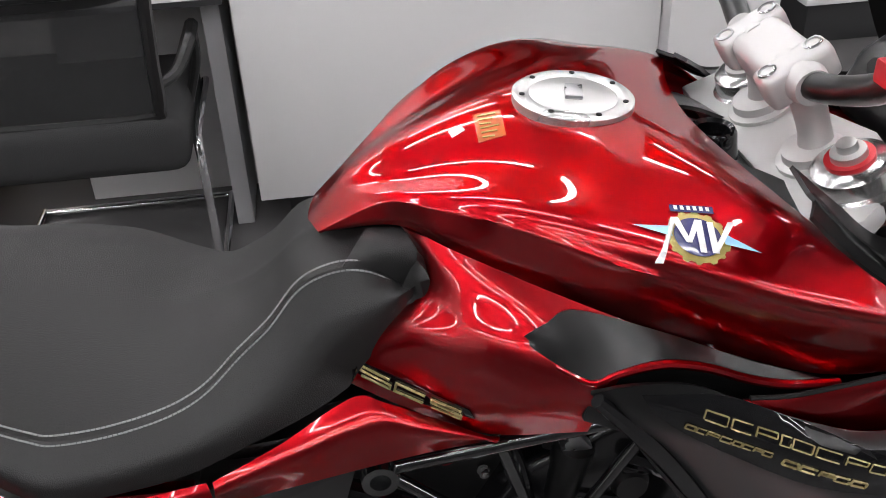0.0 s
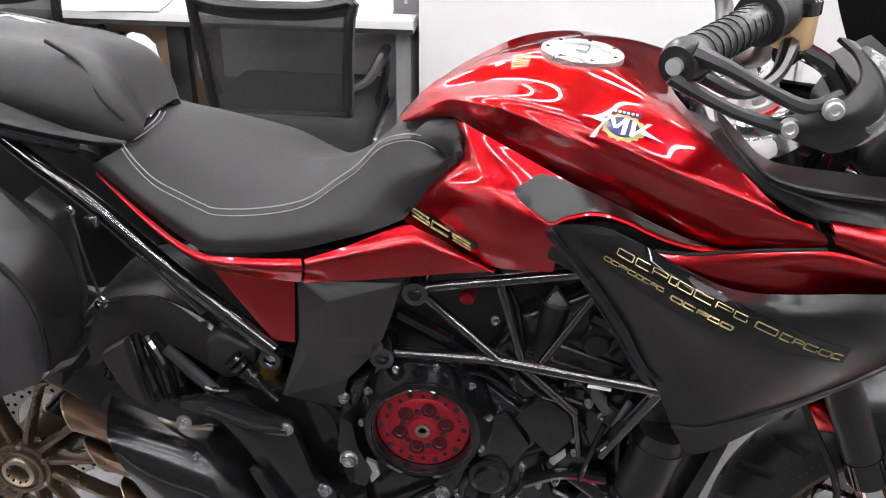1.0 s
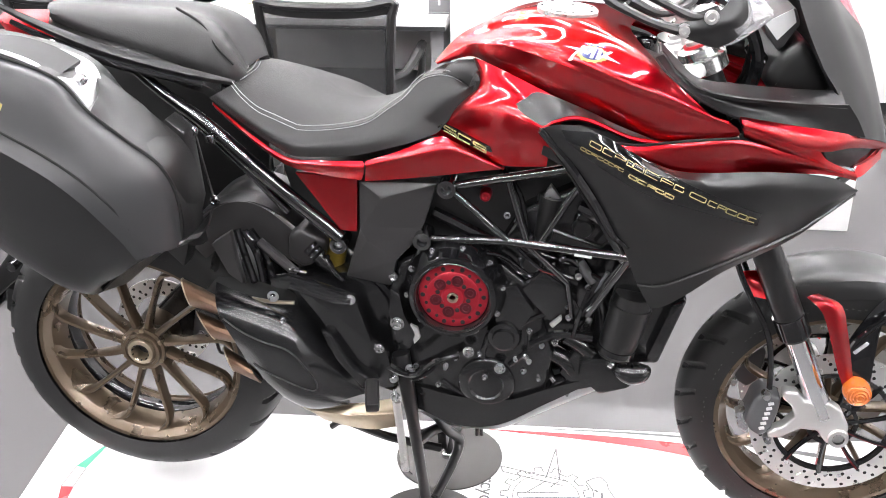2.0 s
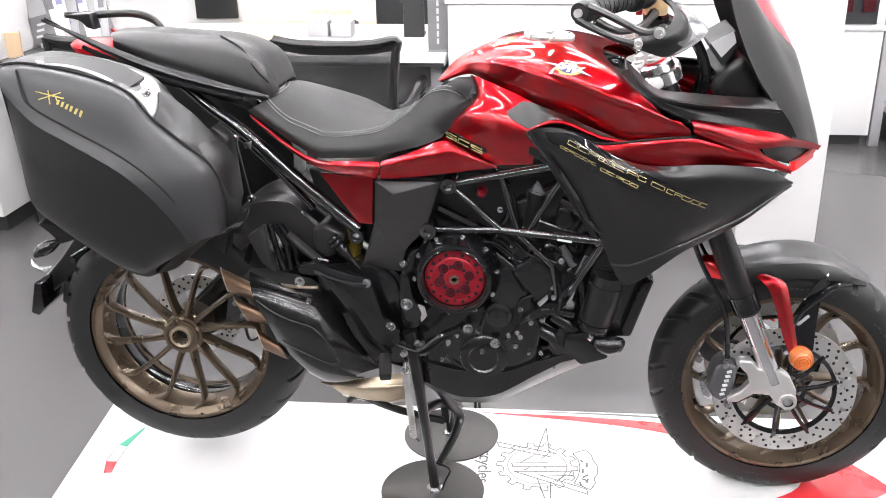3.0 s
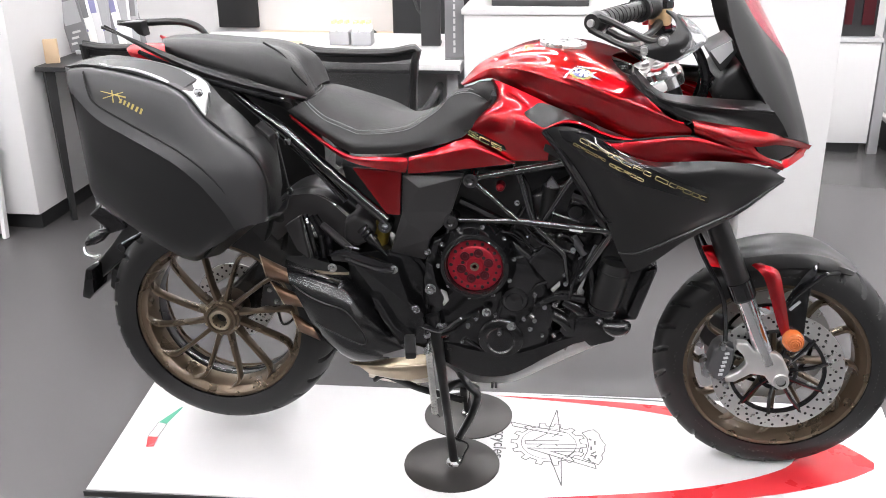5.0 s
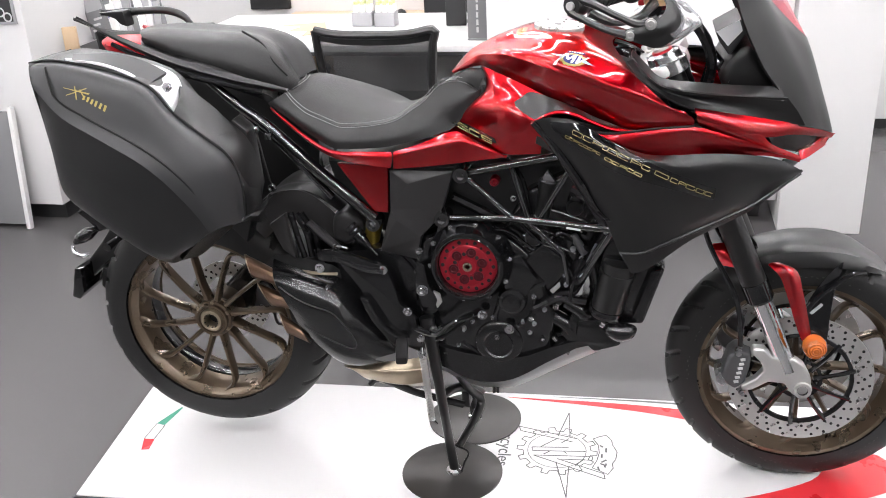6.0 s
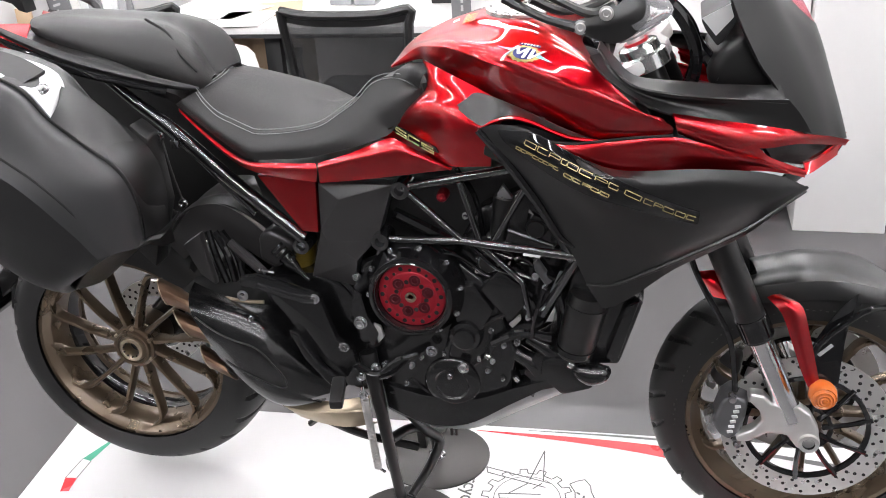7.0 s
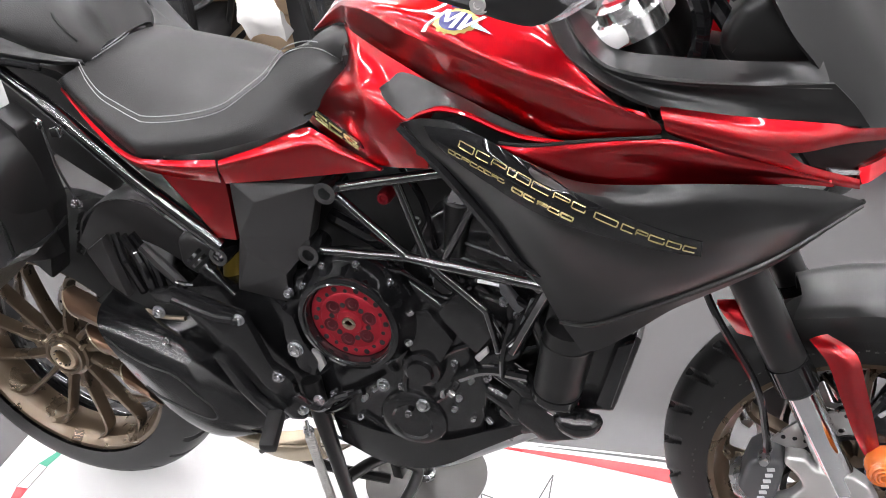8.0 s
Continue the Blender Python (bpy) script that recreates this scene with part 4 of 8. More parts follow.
PL = [
    [(-0.067, -0.06, 1.088), (0.008, -0.09, 1.065), (0.110, -0.105, 1.035), (0.207, -0.11, 1.008), (0.272, -0.1, 0.987), (0.300, -0.07, 0.981)],
    [(-0.068, -0.07, 1.103), (0.015, -0.1, 1.087), (0.116, -0.115, 1.060), (0.213, -0.12, 1.038), (0.278, -0.105, 1.010), (0.303, -0.07, 0.992)],
    [(-0.073, -0.062, 1.113), (0.004, -0.085, 1.107), (0.113, -0.098, 1.095), (0.210, -0.1, 1.083), (0.271, -0.09, 1.056), (0.301, -0.065, 1.002)],
    [(-0.085, -0.035, 1.116), (-0.011, -0.045, 1.119), (0.098, -0.05, 1.112), (0.196, -0.05, 1.104), (0.254, -0.045, 1.074), (0.292, -0.035, 1.002)],
    [(-0.099, 0, 1.113), (-0.029, 0, 1.117), (0.080, 0, 1.110), (0.180, 0, 1.102), (0.238, 0, 1.074), (0.282, 0, 0.997)],
]
pillion = part("pillion_seat", skin(PL, 44, 14, 0.012, inward=(0, 0, -1), sym=True), LEATHER_SIDE, bike, "black vinyl pillion seat")
pt = bvh_of(pillion)
part("pillion_seam", tube([tuple(Vector((0.179, -0.06, 1.115)) + Vector((0, 0, 0.002))), tuple(on_side(pt, *((0.227, -0.115, 1.091))[::2], 0.001, -0.11)), tuple(on_side(pt, *((0.262, -0.118, 1.057))[::2], 0.001, -0.12)), tuple(on_side(pt, *((0.292, -0.11, 1.025))[::2], 0.001, -0.11))], 0.0025, 6, 24), DARK, pillion, "dark piped seam")

# ---- tail
part("tail_wing", skin([[(-0.178, -0.15, 1.167), (-0.097, -0.165, 1.141), (-0.036, -0.17, 1.118), (0.054, -0.165, 1.082), (0.157, -0.155, 1.048), (0.249, -0.132, 1.018), (0.290, -0.1, 0.996)],
                        [(-0.172, -0.155, 1.165), (-0.094, -0.172, 1.135), (-0.033, -0.178, 1.109), (0.056, -0.173, 1.071), (0.158, -0.163, 1.037), (0.251, -0.138, 1.010), (0.291, -0.102, 0.992)],
                        [(-0.164, -0.15, 1.160), (-0.093, -0.168, 1.128), (-0.034, -0.172, 1.100), (0.052, -0.167, 1.059), (0.155, -0.157, 1.026), (0.248, -0.132, 1.001), (0.292, -0.1, 0.987)]], 36, 7, 0.006), MATT, bike, "satin black tail wing and grab rail")
part("tail_strip", tube([(-0.086, -0.165, 1.110), (-0.012, -0.172, 1.080), (0.066, -0.17, 1.049), (0.157, -0.162, 1.023), (0.244, -0.14, 0.998)], [0.005, 0.008, 0.008, 0.006], 8, 40), GLOSS, bike, "gloss black strip below the seat")
part("grab_rail", tube([(-0.263, 0.1, 1.136), (-0.238, 0.125, 1.131), (-0.199, 0.135, 1.132), (-0.110, 0.13, 1.136), (-0.056, 0.125, 1.123), (-0.020, 0.11, 1.094)], [0.007, 0.011, 0.0095, 0.0095, 0.0095, 0.006], 10, 50), MATT, bike, "black far grab rail")
part("rail_end", prism([(-0.267, 0.1, 1.137), (-0.197, 0.1, 1.141), (-0.190, 0.1, 1.102), (-0.208, 0.1, 1.108), (-0.221, 0.1, 1.122)], 0.09, 0.13, 0.004), MATT, bike)
part("tail_body", skin([[(-0.090, -0.09, 1.077), (0.014, -0.11, 1.044), (0.127, -0.12, 1.010), (0.234, -0.115, 0.973), (0.256, -0.1, 0.948)], [(-0.077, -0.11, 1.091), (0.027, -0.135, 1.065), (0.137, -0.14, 1.036), (0.239, -0.125, 1.000), (0.260, -0.1, 0.970)], [(-0.098, -0.06, 1.094), (-0.002, -0.06, 1.078), (0.111, -0.06, 1.066), (0.221, -0.06, 1.024), (0.246, -0.05, 0.981)], [(-0.126, 0, 1.085), (-0.027, 0, 1.071), (0.089, 0, 1.059), (0.202, 0, 1.014), (0.231, 0, 0.972)]], 30, 8, 0.004, inward=(0, 0, -1), sym=True), PLASTIC, bike, "black plastic tail unit")
lamp = part("tail_lamp", skin([[(-0.149, -0.1, 1.105), (-0.136, -0.09, 1.114), (-0.104, -0.08, 1.115), (-0.063, -0.075, 1.114)], [(-0.131, -0.13, 1.103), (-0.099, -0.15, 1.106), (-0.063, -0.15, 1.103), (-0.036, -0.13, 1.097)], [(-0.120, -0.13, 1.084), (-0.094, -0.14, 1.070), (-0.062, -0.14, 1.066), (-0.030, -0.13, 1.070)]], 20, 10, 0.006, inward=(1, 1, 0)), REDLENS, bike, "red tail lamp lens")
part("lamp_core", tube([(-0.120, -0.136, 1.103), (-0.083, -0.15, 1.097), (-0.048, -0.15, 1.091)], [0.0025, 0.003, 0.0025], 8, 16), DARKRED, lamp, "dark light guide")
part("tail_lamp", flipped(skin([[(-0.149, -0.1, 1.105), (-0.141, -0.08, 1.110), (-0.119, -0.05, 1.108)], [(-0.141, -0.11, 1.100), (-0.123, -0.1, 1.097), (-0.091, -0.09, 1.092)]], 12, 6, 0.006)), REDLENS, bike)

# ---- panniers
# lower lid face: a darker base colour than LIDM on the upper face
CASEFACE = material("near_black_case_face", (0.013, 0.013, 0.0135), 0.38, spec=0.34, grain=0.12, grain_size=900, stain=0.06)


def pannier(s):
    """A hard side case: inner body, outer lid with two faceted faces, silver latch plate and gold mark."""
    out = []
    lid = [
        [(-0.172, -0.345, 1.105), (-0.114, -0.345, 1.110), (-0.001, -0.345, 1.091), (0.085, -0.345, 1.058), (0.128, -0.34, 1.003), (0.185, -0.335, 0.953), (0.229, -0.325, 0.909), (0.247, -0.315, 0.848), (0.241, -0.305, 0.760)],
        [(-0.157, -0.372, 1.104), (-0.098, -0.378, 1.104), (0.010, -0.385, 1.081), (0.089, -0.387, 1.053), (0.128, -0.388, 1.005), (0.182, -0.382, 0.945), (0.224, -0.37, 0.899), (0.240, -0.352, 0.840), (0.239, -0.335, 0.763)],
        [(-0.148, -0.388, 1.085), (-0.082, -0.402, 1.043), (-0.007, -0.412, 1.007), (0.055, -0.418, 0.974), (0.103, -0.42, 0.946), (0.148, -0.418, 0.911), (0.184, -0.408, 0.866), (0.202, -0.392, 0.816), (0.216, -0.37, 0.767)],
        [(-0.144, -0.392, 1.067), (-0.082, -0.412, 1.013), (-0.014, -0.425, 0.980), (0.043, -0.432, 0.952), (0.093, -0.434, 0.922), (0.135, -0.43, 0.883), (0.161, -0.418, 0.842), (0.178, -0.4, 0.802), (0.188, -0.378, 0.758)],
        [(-0.149, -0.372, 0.982), (-0.115, -0.398, 0.930), (-0.053, -0.415, 0.895), (-0.001, -0.424, 0.867), (0.046, -0.424, 0.837), (0.085, -0.418, 0.808), (0.116, -0.405, 0.778), (0.138, -0.388, 0.749), (0.155, -0.368, 0.728)],
        [(-0.160, -0.345, 0.877), (-0.146, -0.36, 0.838), (-0.090, -0.38, 0.804), (-0.039, -0.39, 0.773), (0.003, -0.39, 0.744), (0.037, -0.385, 0.716), (0.065, -0.375, 0.697), (0.087, -0.365, 0.688), (0.103, -0.355, 0.693)],
        [(-0.170, -0.32, 0.835), (-0.159, -0.325, 0.800), (-0.117, -0.33, 0.768), (-0.069, -0.335, 0.735), (-0.027, -0.335, 0.706), (0.009, -0.335, 0.684), (0.035, -0.33, 0.666), (0.064, -0.325, 0.657), (0.083, -0.32, 0.662)],
    ]
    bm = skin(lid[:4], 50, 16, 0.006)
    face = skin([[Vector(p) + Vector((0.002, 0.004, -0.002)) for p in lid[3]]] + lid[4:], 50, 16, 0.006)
    body = skin([[(x + 0.0, -0.21, z + 0.0) for x, y, z in lid[0]], [(x + 0.004, -0.28, z + 0.004) for x, y, z in lid[0]], lid[0]], 40, 5, 0.005, inward=(0, 0, -1))
    under = skin([lid[-1], [(x + 0.004, -0.28, z + 0.004) for x, y, z in lid[-1]], [(x, -0.21, z) for x, y, z in lid[-1]]], 30, 5, 0.005, inward=(0, 0, 1))
    front_end = skin([[lid[0][-1], (lid[0][-1][0] + 0.03, -0.27, lid[0][-1][2] + 0.01), (lid[0][-1][0] + 0.02, -0.2, lid[0][-1][2] + 0.02)],
                      [lid[2][-1], (lid[2][-1][0] + 0.03, -0.28, lid[2][-1][2] - 0.005), (lid[2][-1][0] + 0.04, -0.2, lid[2][-1][2] + 0.0)],
                      [lid[4][-1], (lid[4][-1][0] + 0.03, -0.27, lid[4][-1][2] - 0.005), (lid[4][-1][0] + 0.04, -0.2, lid[4][-1][2])],
                      [lid[6][-1], (lid[6][-1][0] + 0.02, -0.26, lid[6][-1][2] - 0.01), (lid[6][-1][0] + 0.03, -0.2, lid[6][-1][2])]], 10, 10, 0.004, inward=(-1, 0, 0))
    rear_end = skin([[r[0], (r[0][0] + 0.004, -0.28, r[0][2] + 0.002), (r[0][0] + 0.01, -0.21, r[0][2])] for r in lid], 8, 12, 0.004, inward=(1, 0, 0))
    back = skin([[(x, -0.212, z) for x, y, z in lid[0]], [(x, -0.208, z) for x, y, z in lid[-1]]], 16, 4, 0.004)
    shoulder = skin([[(0.104, -0.25, 1.048), (0.137, -0.24, 1.014), (0.178, -0.235, 0.975), (0.218, -0.23, 0.912), (0.240, -0.225, 0.819), (0.247, -0.22, 0.726)],
                     [(0.131, -0.31, 1.024), (0.163, -0.305, 0.975), (0.203, -0.3, 0.936), (0.234, -0.285, 0.883), (0.248, -0.27, 0.813), (0.250, -0.26, 0.736)],
                     [(0.130, -0.34, 1.003), (0.185, -0.336, 0.953), (0.227, -0.326, 0.911), (0.245, -0.316, 0.855), (0.247, -0.31, 0.806), (0.241, -0.305, 0.760)]], 24, 8, 0.004, 0.01)
    latch = skin([[(-0.121, -0.3, 1.103), (-0.087, -0.27, 1.100), (-0.025, -0.26, 1.096), (0.037, -0.255, 1.082), (0.094, -0.255, 1.062), (0.117, -0.262, 1.036), (0.129, -0.29, 0.986)],
                  [(-0.094, -0.335, 1.105), (-0.060, -0.3, 1.096), (-0.008, -0.285, 1.090), (0.049, -0.285, 1.075), (0.081, -0.29, 1.056), (0.107, -0.31, 1.036), (0.136, -0.325, 0.990)],
                  [(-0.089, -0.34, 1.105), (-0.036, -0.335, 1.099), (0.017, -0.335, 1.083), (0.068, -0.335, 1.060), (0.085, -0.335, 1.051), (0.104, -0.336, 1.037), (0.134, -0.335, 0.990)]], 30, 8, 0.004, inward=(0, 0, -1))
    pull = skin([[(-0.098, -0.300, 1.089), (-0.020, -0.270, 1.084), (0.044, -0.266, 1.067), (0.093, -0.272, 1.045)], [(-0.080, -0.334, 1.085), (-0.006, -0.336, 1.069), (0.046, -0.336, 1.050), (0.082, -0.326, 1.035)]], 16, 5, 0.01, inward=(0, 0, -1))
    for v in latch.verts:
        v.co.z += 0.008
    for v in pull.verts:
        v.co.z += 0.027
    seam = tube([Vector(p) + Vector((0, -0.0015, 0.0015)) for p in ((-0.112, -0.38, 1.105), (-0.099, -0.397, 1.069), (-0.082, -0.404, 1.041), (-0.013, -0.413, 1.005), (0.055, -0.419, 0.972), (0.103, -0.421, 0.944), (0.142, -0.419, 0.912), (0.176, -0.41, 0.869), (0.194, -0.395, 0.822))], 0.0022, 6, 60)
    rim_seam = tube([Vector(p) + Vector((0, -0.001, 0.002)) for p in lid[0]], 0.003, 6, 60)
    meshes = [("pannier_lid", bm, LIDM, "dark grey faceted upper case lid"), ("pannier_body", add(add(add(add(body, under), front_end), rear_end), back), PLASTIC, "black case body"), ("lid_face", face, CASEFACE, "darker lower case face"), ("pannier_shoulder", shoulder, PLASTIC, ""), ("latch_plate", latch, SILVERP, "silver latch plate on the case"), ("latch_pull", pull, BLACKM, "black latch pull"), ("lid_crease", seam, DARK, ""), ("lid_seam", rim_seam, DARK, "")]
    root = None
    for name, m, ma, lab in meshes:
        if s > 0:
            m = flipped(m)
        ob = part(name, m, ma, bike if root is None else root, lab)
        root = root or ob
    return root


right_case = pannier(-1)
far_case = pannier(1)
far_case.location = (0, -0.03, -0.055)
lid_tree = bvh_of(right_case)
part("lock", moved(lathe([(0.0001, 0.004), (0.007, 0.004), (0.0085, 0.0), (0.011, 0.0), (0.0115, -0.004)], 20, closed=False, axis="z"), Matrix.Translation(Vector((0.107, -0.31, 1.038)) + Vector((0, 0, 0.012))) @ pose(0, 0, 0, 35)), STEEL, right_case)
for a, b, c, d in (((-0.072, -0.4, 1.069), (-0.015, -0.4, 1.058), (-0.016, -0.4, 1.053), (-0.072, -0.4, 1.067)), ((-0.066, -0.4, 1.055), (-0.021, -0.4, 1.068), (-0.022, -0.4, 1.065), (-0.067, -0.4, 1.052)), ((-0.046, -0.4, 1.071), (-0.042, -0.4, 1.046), (-0.046, -0.4, 1.045), (-0.049, -0.4, 1.071)),
                   ((-0.034, -0.4, 1.065), (-0.024, -0.4, 1.046), (-0.028, -0.4, 1.046), (-0.037, -0.4, 1.065))):
    c, d = [tuple(Vector(p).lerp(Vector(q), 0.6)) for p, q in ((b, c), (a, d))]
    part("gold_mark", laid(lid_tree, [a, b, c, d], 0.001, guess=-0.39), GOLD, right_case, "gold emblem strokes")
for a, b, c, d in (((-0.027, -0.4, 1.054), (-0.021, -0.4, 1.052), (-0.025, -0.4, 1.044), (-0.031, -0.4, 1.046)), ((-0.019, -0.4, 1.051), (-0.011, -0.4, 1.049), (-0.016, -0.4, 1.040), (-0.022, -0.4, 1.042)), ((-0.009, -0.4, 1.047), (-0.003, -0.4, 1.045), (-0.007, -0.4, 1.035), (-0.014, -0.4, 1.039)),
                   ((-0.001, -0.4, 1.044), (0.006, -0.4, 1.041), (0.001, -0.4, 1.031), (-0.005, -0.4, 1.034)), ((0.009, -0.4, 1.039), (0.016, -0.4, 1.037), (0.011, -0.4, 1.026), (0.004, -0.4, 1.030)), ((0.018, -0.4, 1.036), (0.025, -0.4, 1.032), (0.020, -0.4, 1.021), (0.014, -0.4, 1.025))):
    b, c = [tuple(Vector(p).lerp(Vector(q), 0.62)) for p, q in ((a, b), (d, c))]
    part("gold_letter_bar", laid(lid_tree, [a, b, c, d], 0.001, guess=-0.39), GOLD, right_case, "gold lettering shown as bars")

LENSDARK = material("dark_lamp_glass", (0.006, 0.002, 0.002), 0.12, spec=0.3)
# ---- fairing
FAIR = [
    [(0.852, -0.228, 0.963), (0.885, -0.236, 0.973), (0.929, -0.242, 0.971), (0.978, -0.246, 0.948), (1.030, -0.248, 0.922), (1.094, -0.25, 0.904), (1.224, -0.243, 0.907), (1.327, -0.2, 0.886), (1.393, -0.141, 0.842)],
    [(0.874, -0.236, 0.940), (0.921, -0.25, 0.938), (0.995, -0.262, 0.918), (1.068, -0.268, 0.899), (1.152, -0.265, 0.888), (1.250, -0.245, 0.881), (1.336, -0.2, 0.866), (1.394, -0.14, 0.841)],
    [(0.910, -0.23, 0.896), (0.972, -0.25, 0.891), (1.046, -0.268, 0.866), (1.119, -0.268, 0.852), (1.204, -0.257, 0.849), (1.279, -0.23, 0.851), (1.342, -0.195, 0.851), (1.393, -0.139, 0.839)],
    [(0.952, -0.222, 0.836), (1.012, -0.24, 0.830), (1.073, -0.255, 0.818), (1.147, -0.256, 0.810), (1.221, -0.24, 0.815), (1.283, -0.218, 0.826), (1.341, -0.19, 0.837), (1.392, -0.138, 0.837)],
    [(1.002, -0.21, 0.746), (1.048, -0.222, 0.745), (1.104, -0.23, 0.746), (1.171, -0.23, 0.757), (1.236, -0.218, 0.778), (1.290, -0.2, 0.799), (1.340, -0.178, 0.820), (1.391, -0.137, 0.836)],
    [(1.033, -0.203, 0.672), (1.073, -0.208, 0.674), (1.118, -0.212, 0.696), (1.175, -0.212, 0.726), (1.240, -0.203, 0.757), (1.294, -0.188, 0.782), (1.340, -0.17, 0.810), (1.390, -0.136, 0.834)],
    [(1.060, -0.198, 0.622), (1.084, -0.2, 0.630), (1.124, -0.202, 0.660), (1.179, -0.202, 0.706), (1.242, -0.193, 0.740), (1.294, -0.178, 0.766), (1.341, -0.16, 0.798), (1.389, -0.135, 0.832)],
]
fair, _ = pair("side_fairing", skin(FAIR, 54, 22, 0.005), MATT, bike, "satin black winged side fairing")
fair_tree = bvh_of(fair)
pair("fairing_lip", tube([(0.855, -0.236, 0.963), (0.903, -0.231, 0.905), (0.952, -0.222, 0.829), (0.990, -0.213, 0.763), (1.035, -0.206, 0.740)], [0.006, 0.009, 0.009, 0.007, 0.004], 8, 40), GLOSS, bike, "gloss black air duct lip")
pair("fairing_duct", skin([[(0.858, -0.225, 0.955), (0.907, -0.218, 0.892), (0.956, -0.21, 0.816), (1.005, -0.2, 0.726)], [(0.864, -0.2, 0.938), (0.903, -0.195, 0.872), (0.948, -0.19, 0.798), (1.000, -0.185, 0.709)]], 20, 5, 0.004), PLASTIC, bike)
# two lines of gilt lettering, drawn as hollow slanted outlines
def lettering(a, b, widths, height, ma, stroke=0.0011):
    """Slanted hollow shapes of uneven width in a row from a to b on the fairing."""
    a, b = Vector((a[0], a[2])), Vector((b[0], b[2]))
    up = Vector((0.35, 1)).normalized() * height
    at, total = 0.0, sum(widths)
    for k, w in enumerate(widths):
        p = a + (b - a) * (at / total)
        q2 = a + (b - a) * ((at + w * 0.84) / total)
        at += w
        tl, tr = p + up, q2 + up
        kind = k % 4
        ring = ([p, tl, tr, q2, p], [q2, p, tl, tr], [p, tl, tr, tr.lerp(q2, 0.5), tl.lerp(p, 0.5)], [tr, tl, p, q2, q2.lerp(tr, 0.5)])[kind]
        line = []
        for u, v in zip(ring, ring[1:]):
            line += [u.lerp(v, 0.06), u.lerp(v, 0.5), u.lerp(v, 0.94)]
        part("gilt_outline", tube([tuple(on_side(fair_tree, c.x, c.y, 0.0024, -0.25)) for c in line], stroke, 4, 32), ma, fair, "gilt lettering shown as hollow shapes")


film = part("decal_film", laid(fair_tree, [(0.889, -0.25, 0.966), (0.952, -0.25, 0.962), (1.026, -0.25, 0.923), (1.125, -0.25, 0.878), (1.218, -0.25, 0.837), (1.216, -0.25, 0.811), (1.115, -0.25, 0.844), (1.016, -0.25, 0.874), (0.942, -0.25, 0.916), (0.898, -0.25, 0.950)], 0.0016, guess=-0.25), GLOSS, fair, "gloss black decal film under the gilt lettering")
lettering((0.935, -0.25, 0.946), (1.090, -0.262, 0.876), [1.1, 1, 1, 0.5, 1, 1.3, 1.1, 0.9], 0.0076, GILT, 0.0008)
lettering((1.098, -0.262, 0.872), (1.212, -0.258, 0.818), [1.7, 0.9, 0.8, 1.1, 1, 0.9], 0.0080, GOLDDULL, 0.0009)
lettering((0.921, -0.25, 0.938), (0.992, -0.255, 0.905), [1, 0.9, 1.2, 1.1, 0.9, 1, 0.8, 1], 0.0046, GOLDDULL, 0.0008)
lettering((1.000, -0.255, 0.898), (1.075, -0.26, 0.864), [1, 1.1, 0.9, 1, 1.1], 0.0052, GILT, 0.0011)

pair("fairing_edge", tube([(x, y - 0.001, z) for x, y, z in FAIR[5]], [0.003, 0.0045, 0.0045, 0.003], 8, 50), MATT, bike, "raised crease along the fairing's lower edge")
pair("cockpit_side", skin([[(1.046, -0.12, 1.085), (1.073, -0.15, 1.063), (1.107, -0.172, 1.039), (1.180, -0.183, 1.033), (1.259, -0.18, 1.027), (1.332, -0.165, 1.022)],
                           [(1.045, -0.155, 1.079), (1.070, -0.19, 1.054), (1.105, -0.215, 1.031), (1.167, -0.228, 1.022), (1.256, -0.218, 1.013), (1.343, -0.18, 0.996)]], 40, 6, 0.004, inward=(0, 0, -1)), MATT, bike, "satin black cockpit ledge")
pair("cockpit_wall", skin([[(1.046, -0.156, 1.078), (1.071, -0.191, 1.055), (1.105, -0.216, 1.032), (1.167, -0.229, 1.023), (1.256, -0.219, 1.014), (1.345, -0.180, 1.002)],
    [(1.047, -0.162, 1.074), (1.071, -0.196, 1.048), (1.108, -0.215, 1.024), (1.168, -0.219, 1.008), (1.249, -0.212, 0.996), (1.368, -0.163, 0.972)],
    [(1.035, -0.182, 1.074), (1.061, -0.216, 1.049), (1.107, -0.236, 1.021), (1.168, -0.238, 0.994), (1.244, -0.222, 0.978), (1.388, -0.146, 0.938)]], 44, 12, 0.004), COWL, bike, "satin black cockpit flank below the ledge", angle=60)
pair("ledge_pad", skin([[(1.119, -0.178, 1.034), (1.180, -0.188, 1.031), (1.253, -0.186, 1.026)], [(1.132, -0.2, 1.029), (1.183, -0.208, 1.025), (1.256, -0.2, 1.020)]], 18, 5, 0.003, inward=(0, 0, -1)), MATT, bike, "raised satin pad on the ledge")
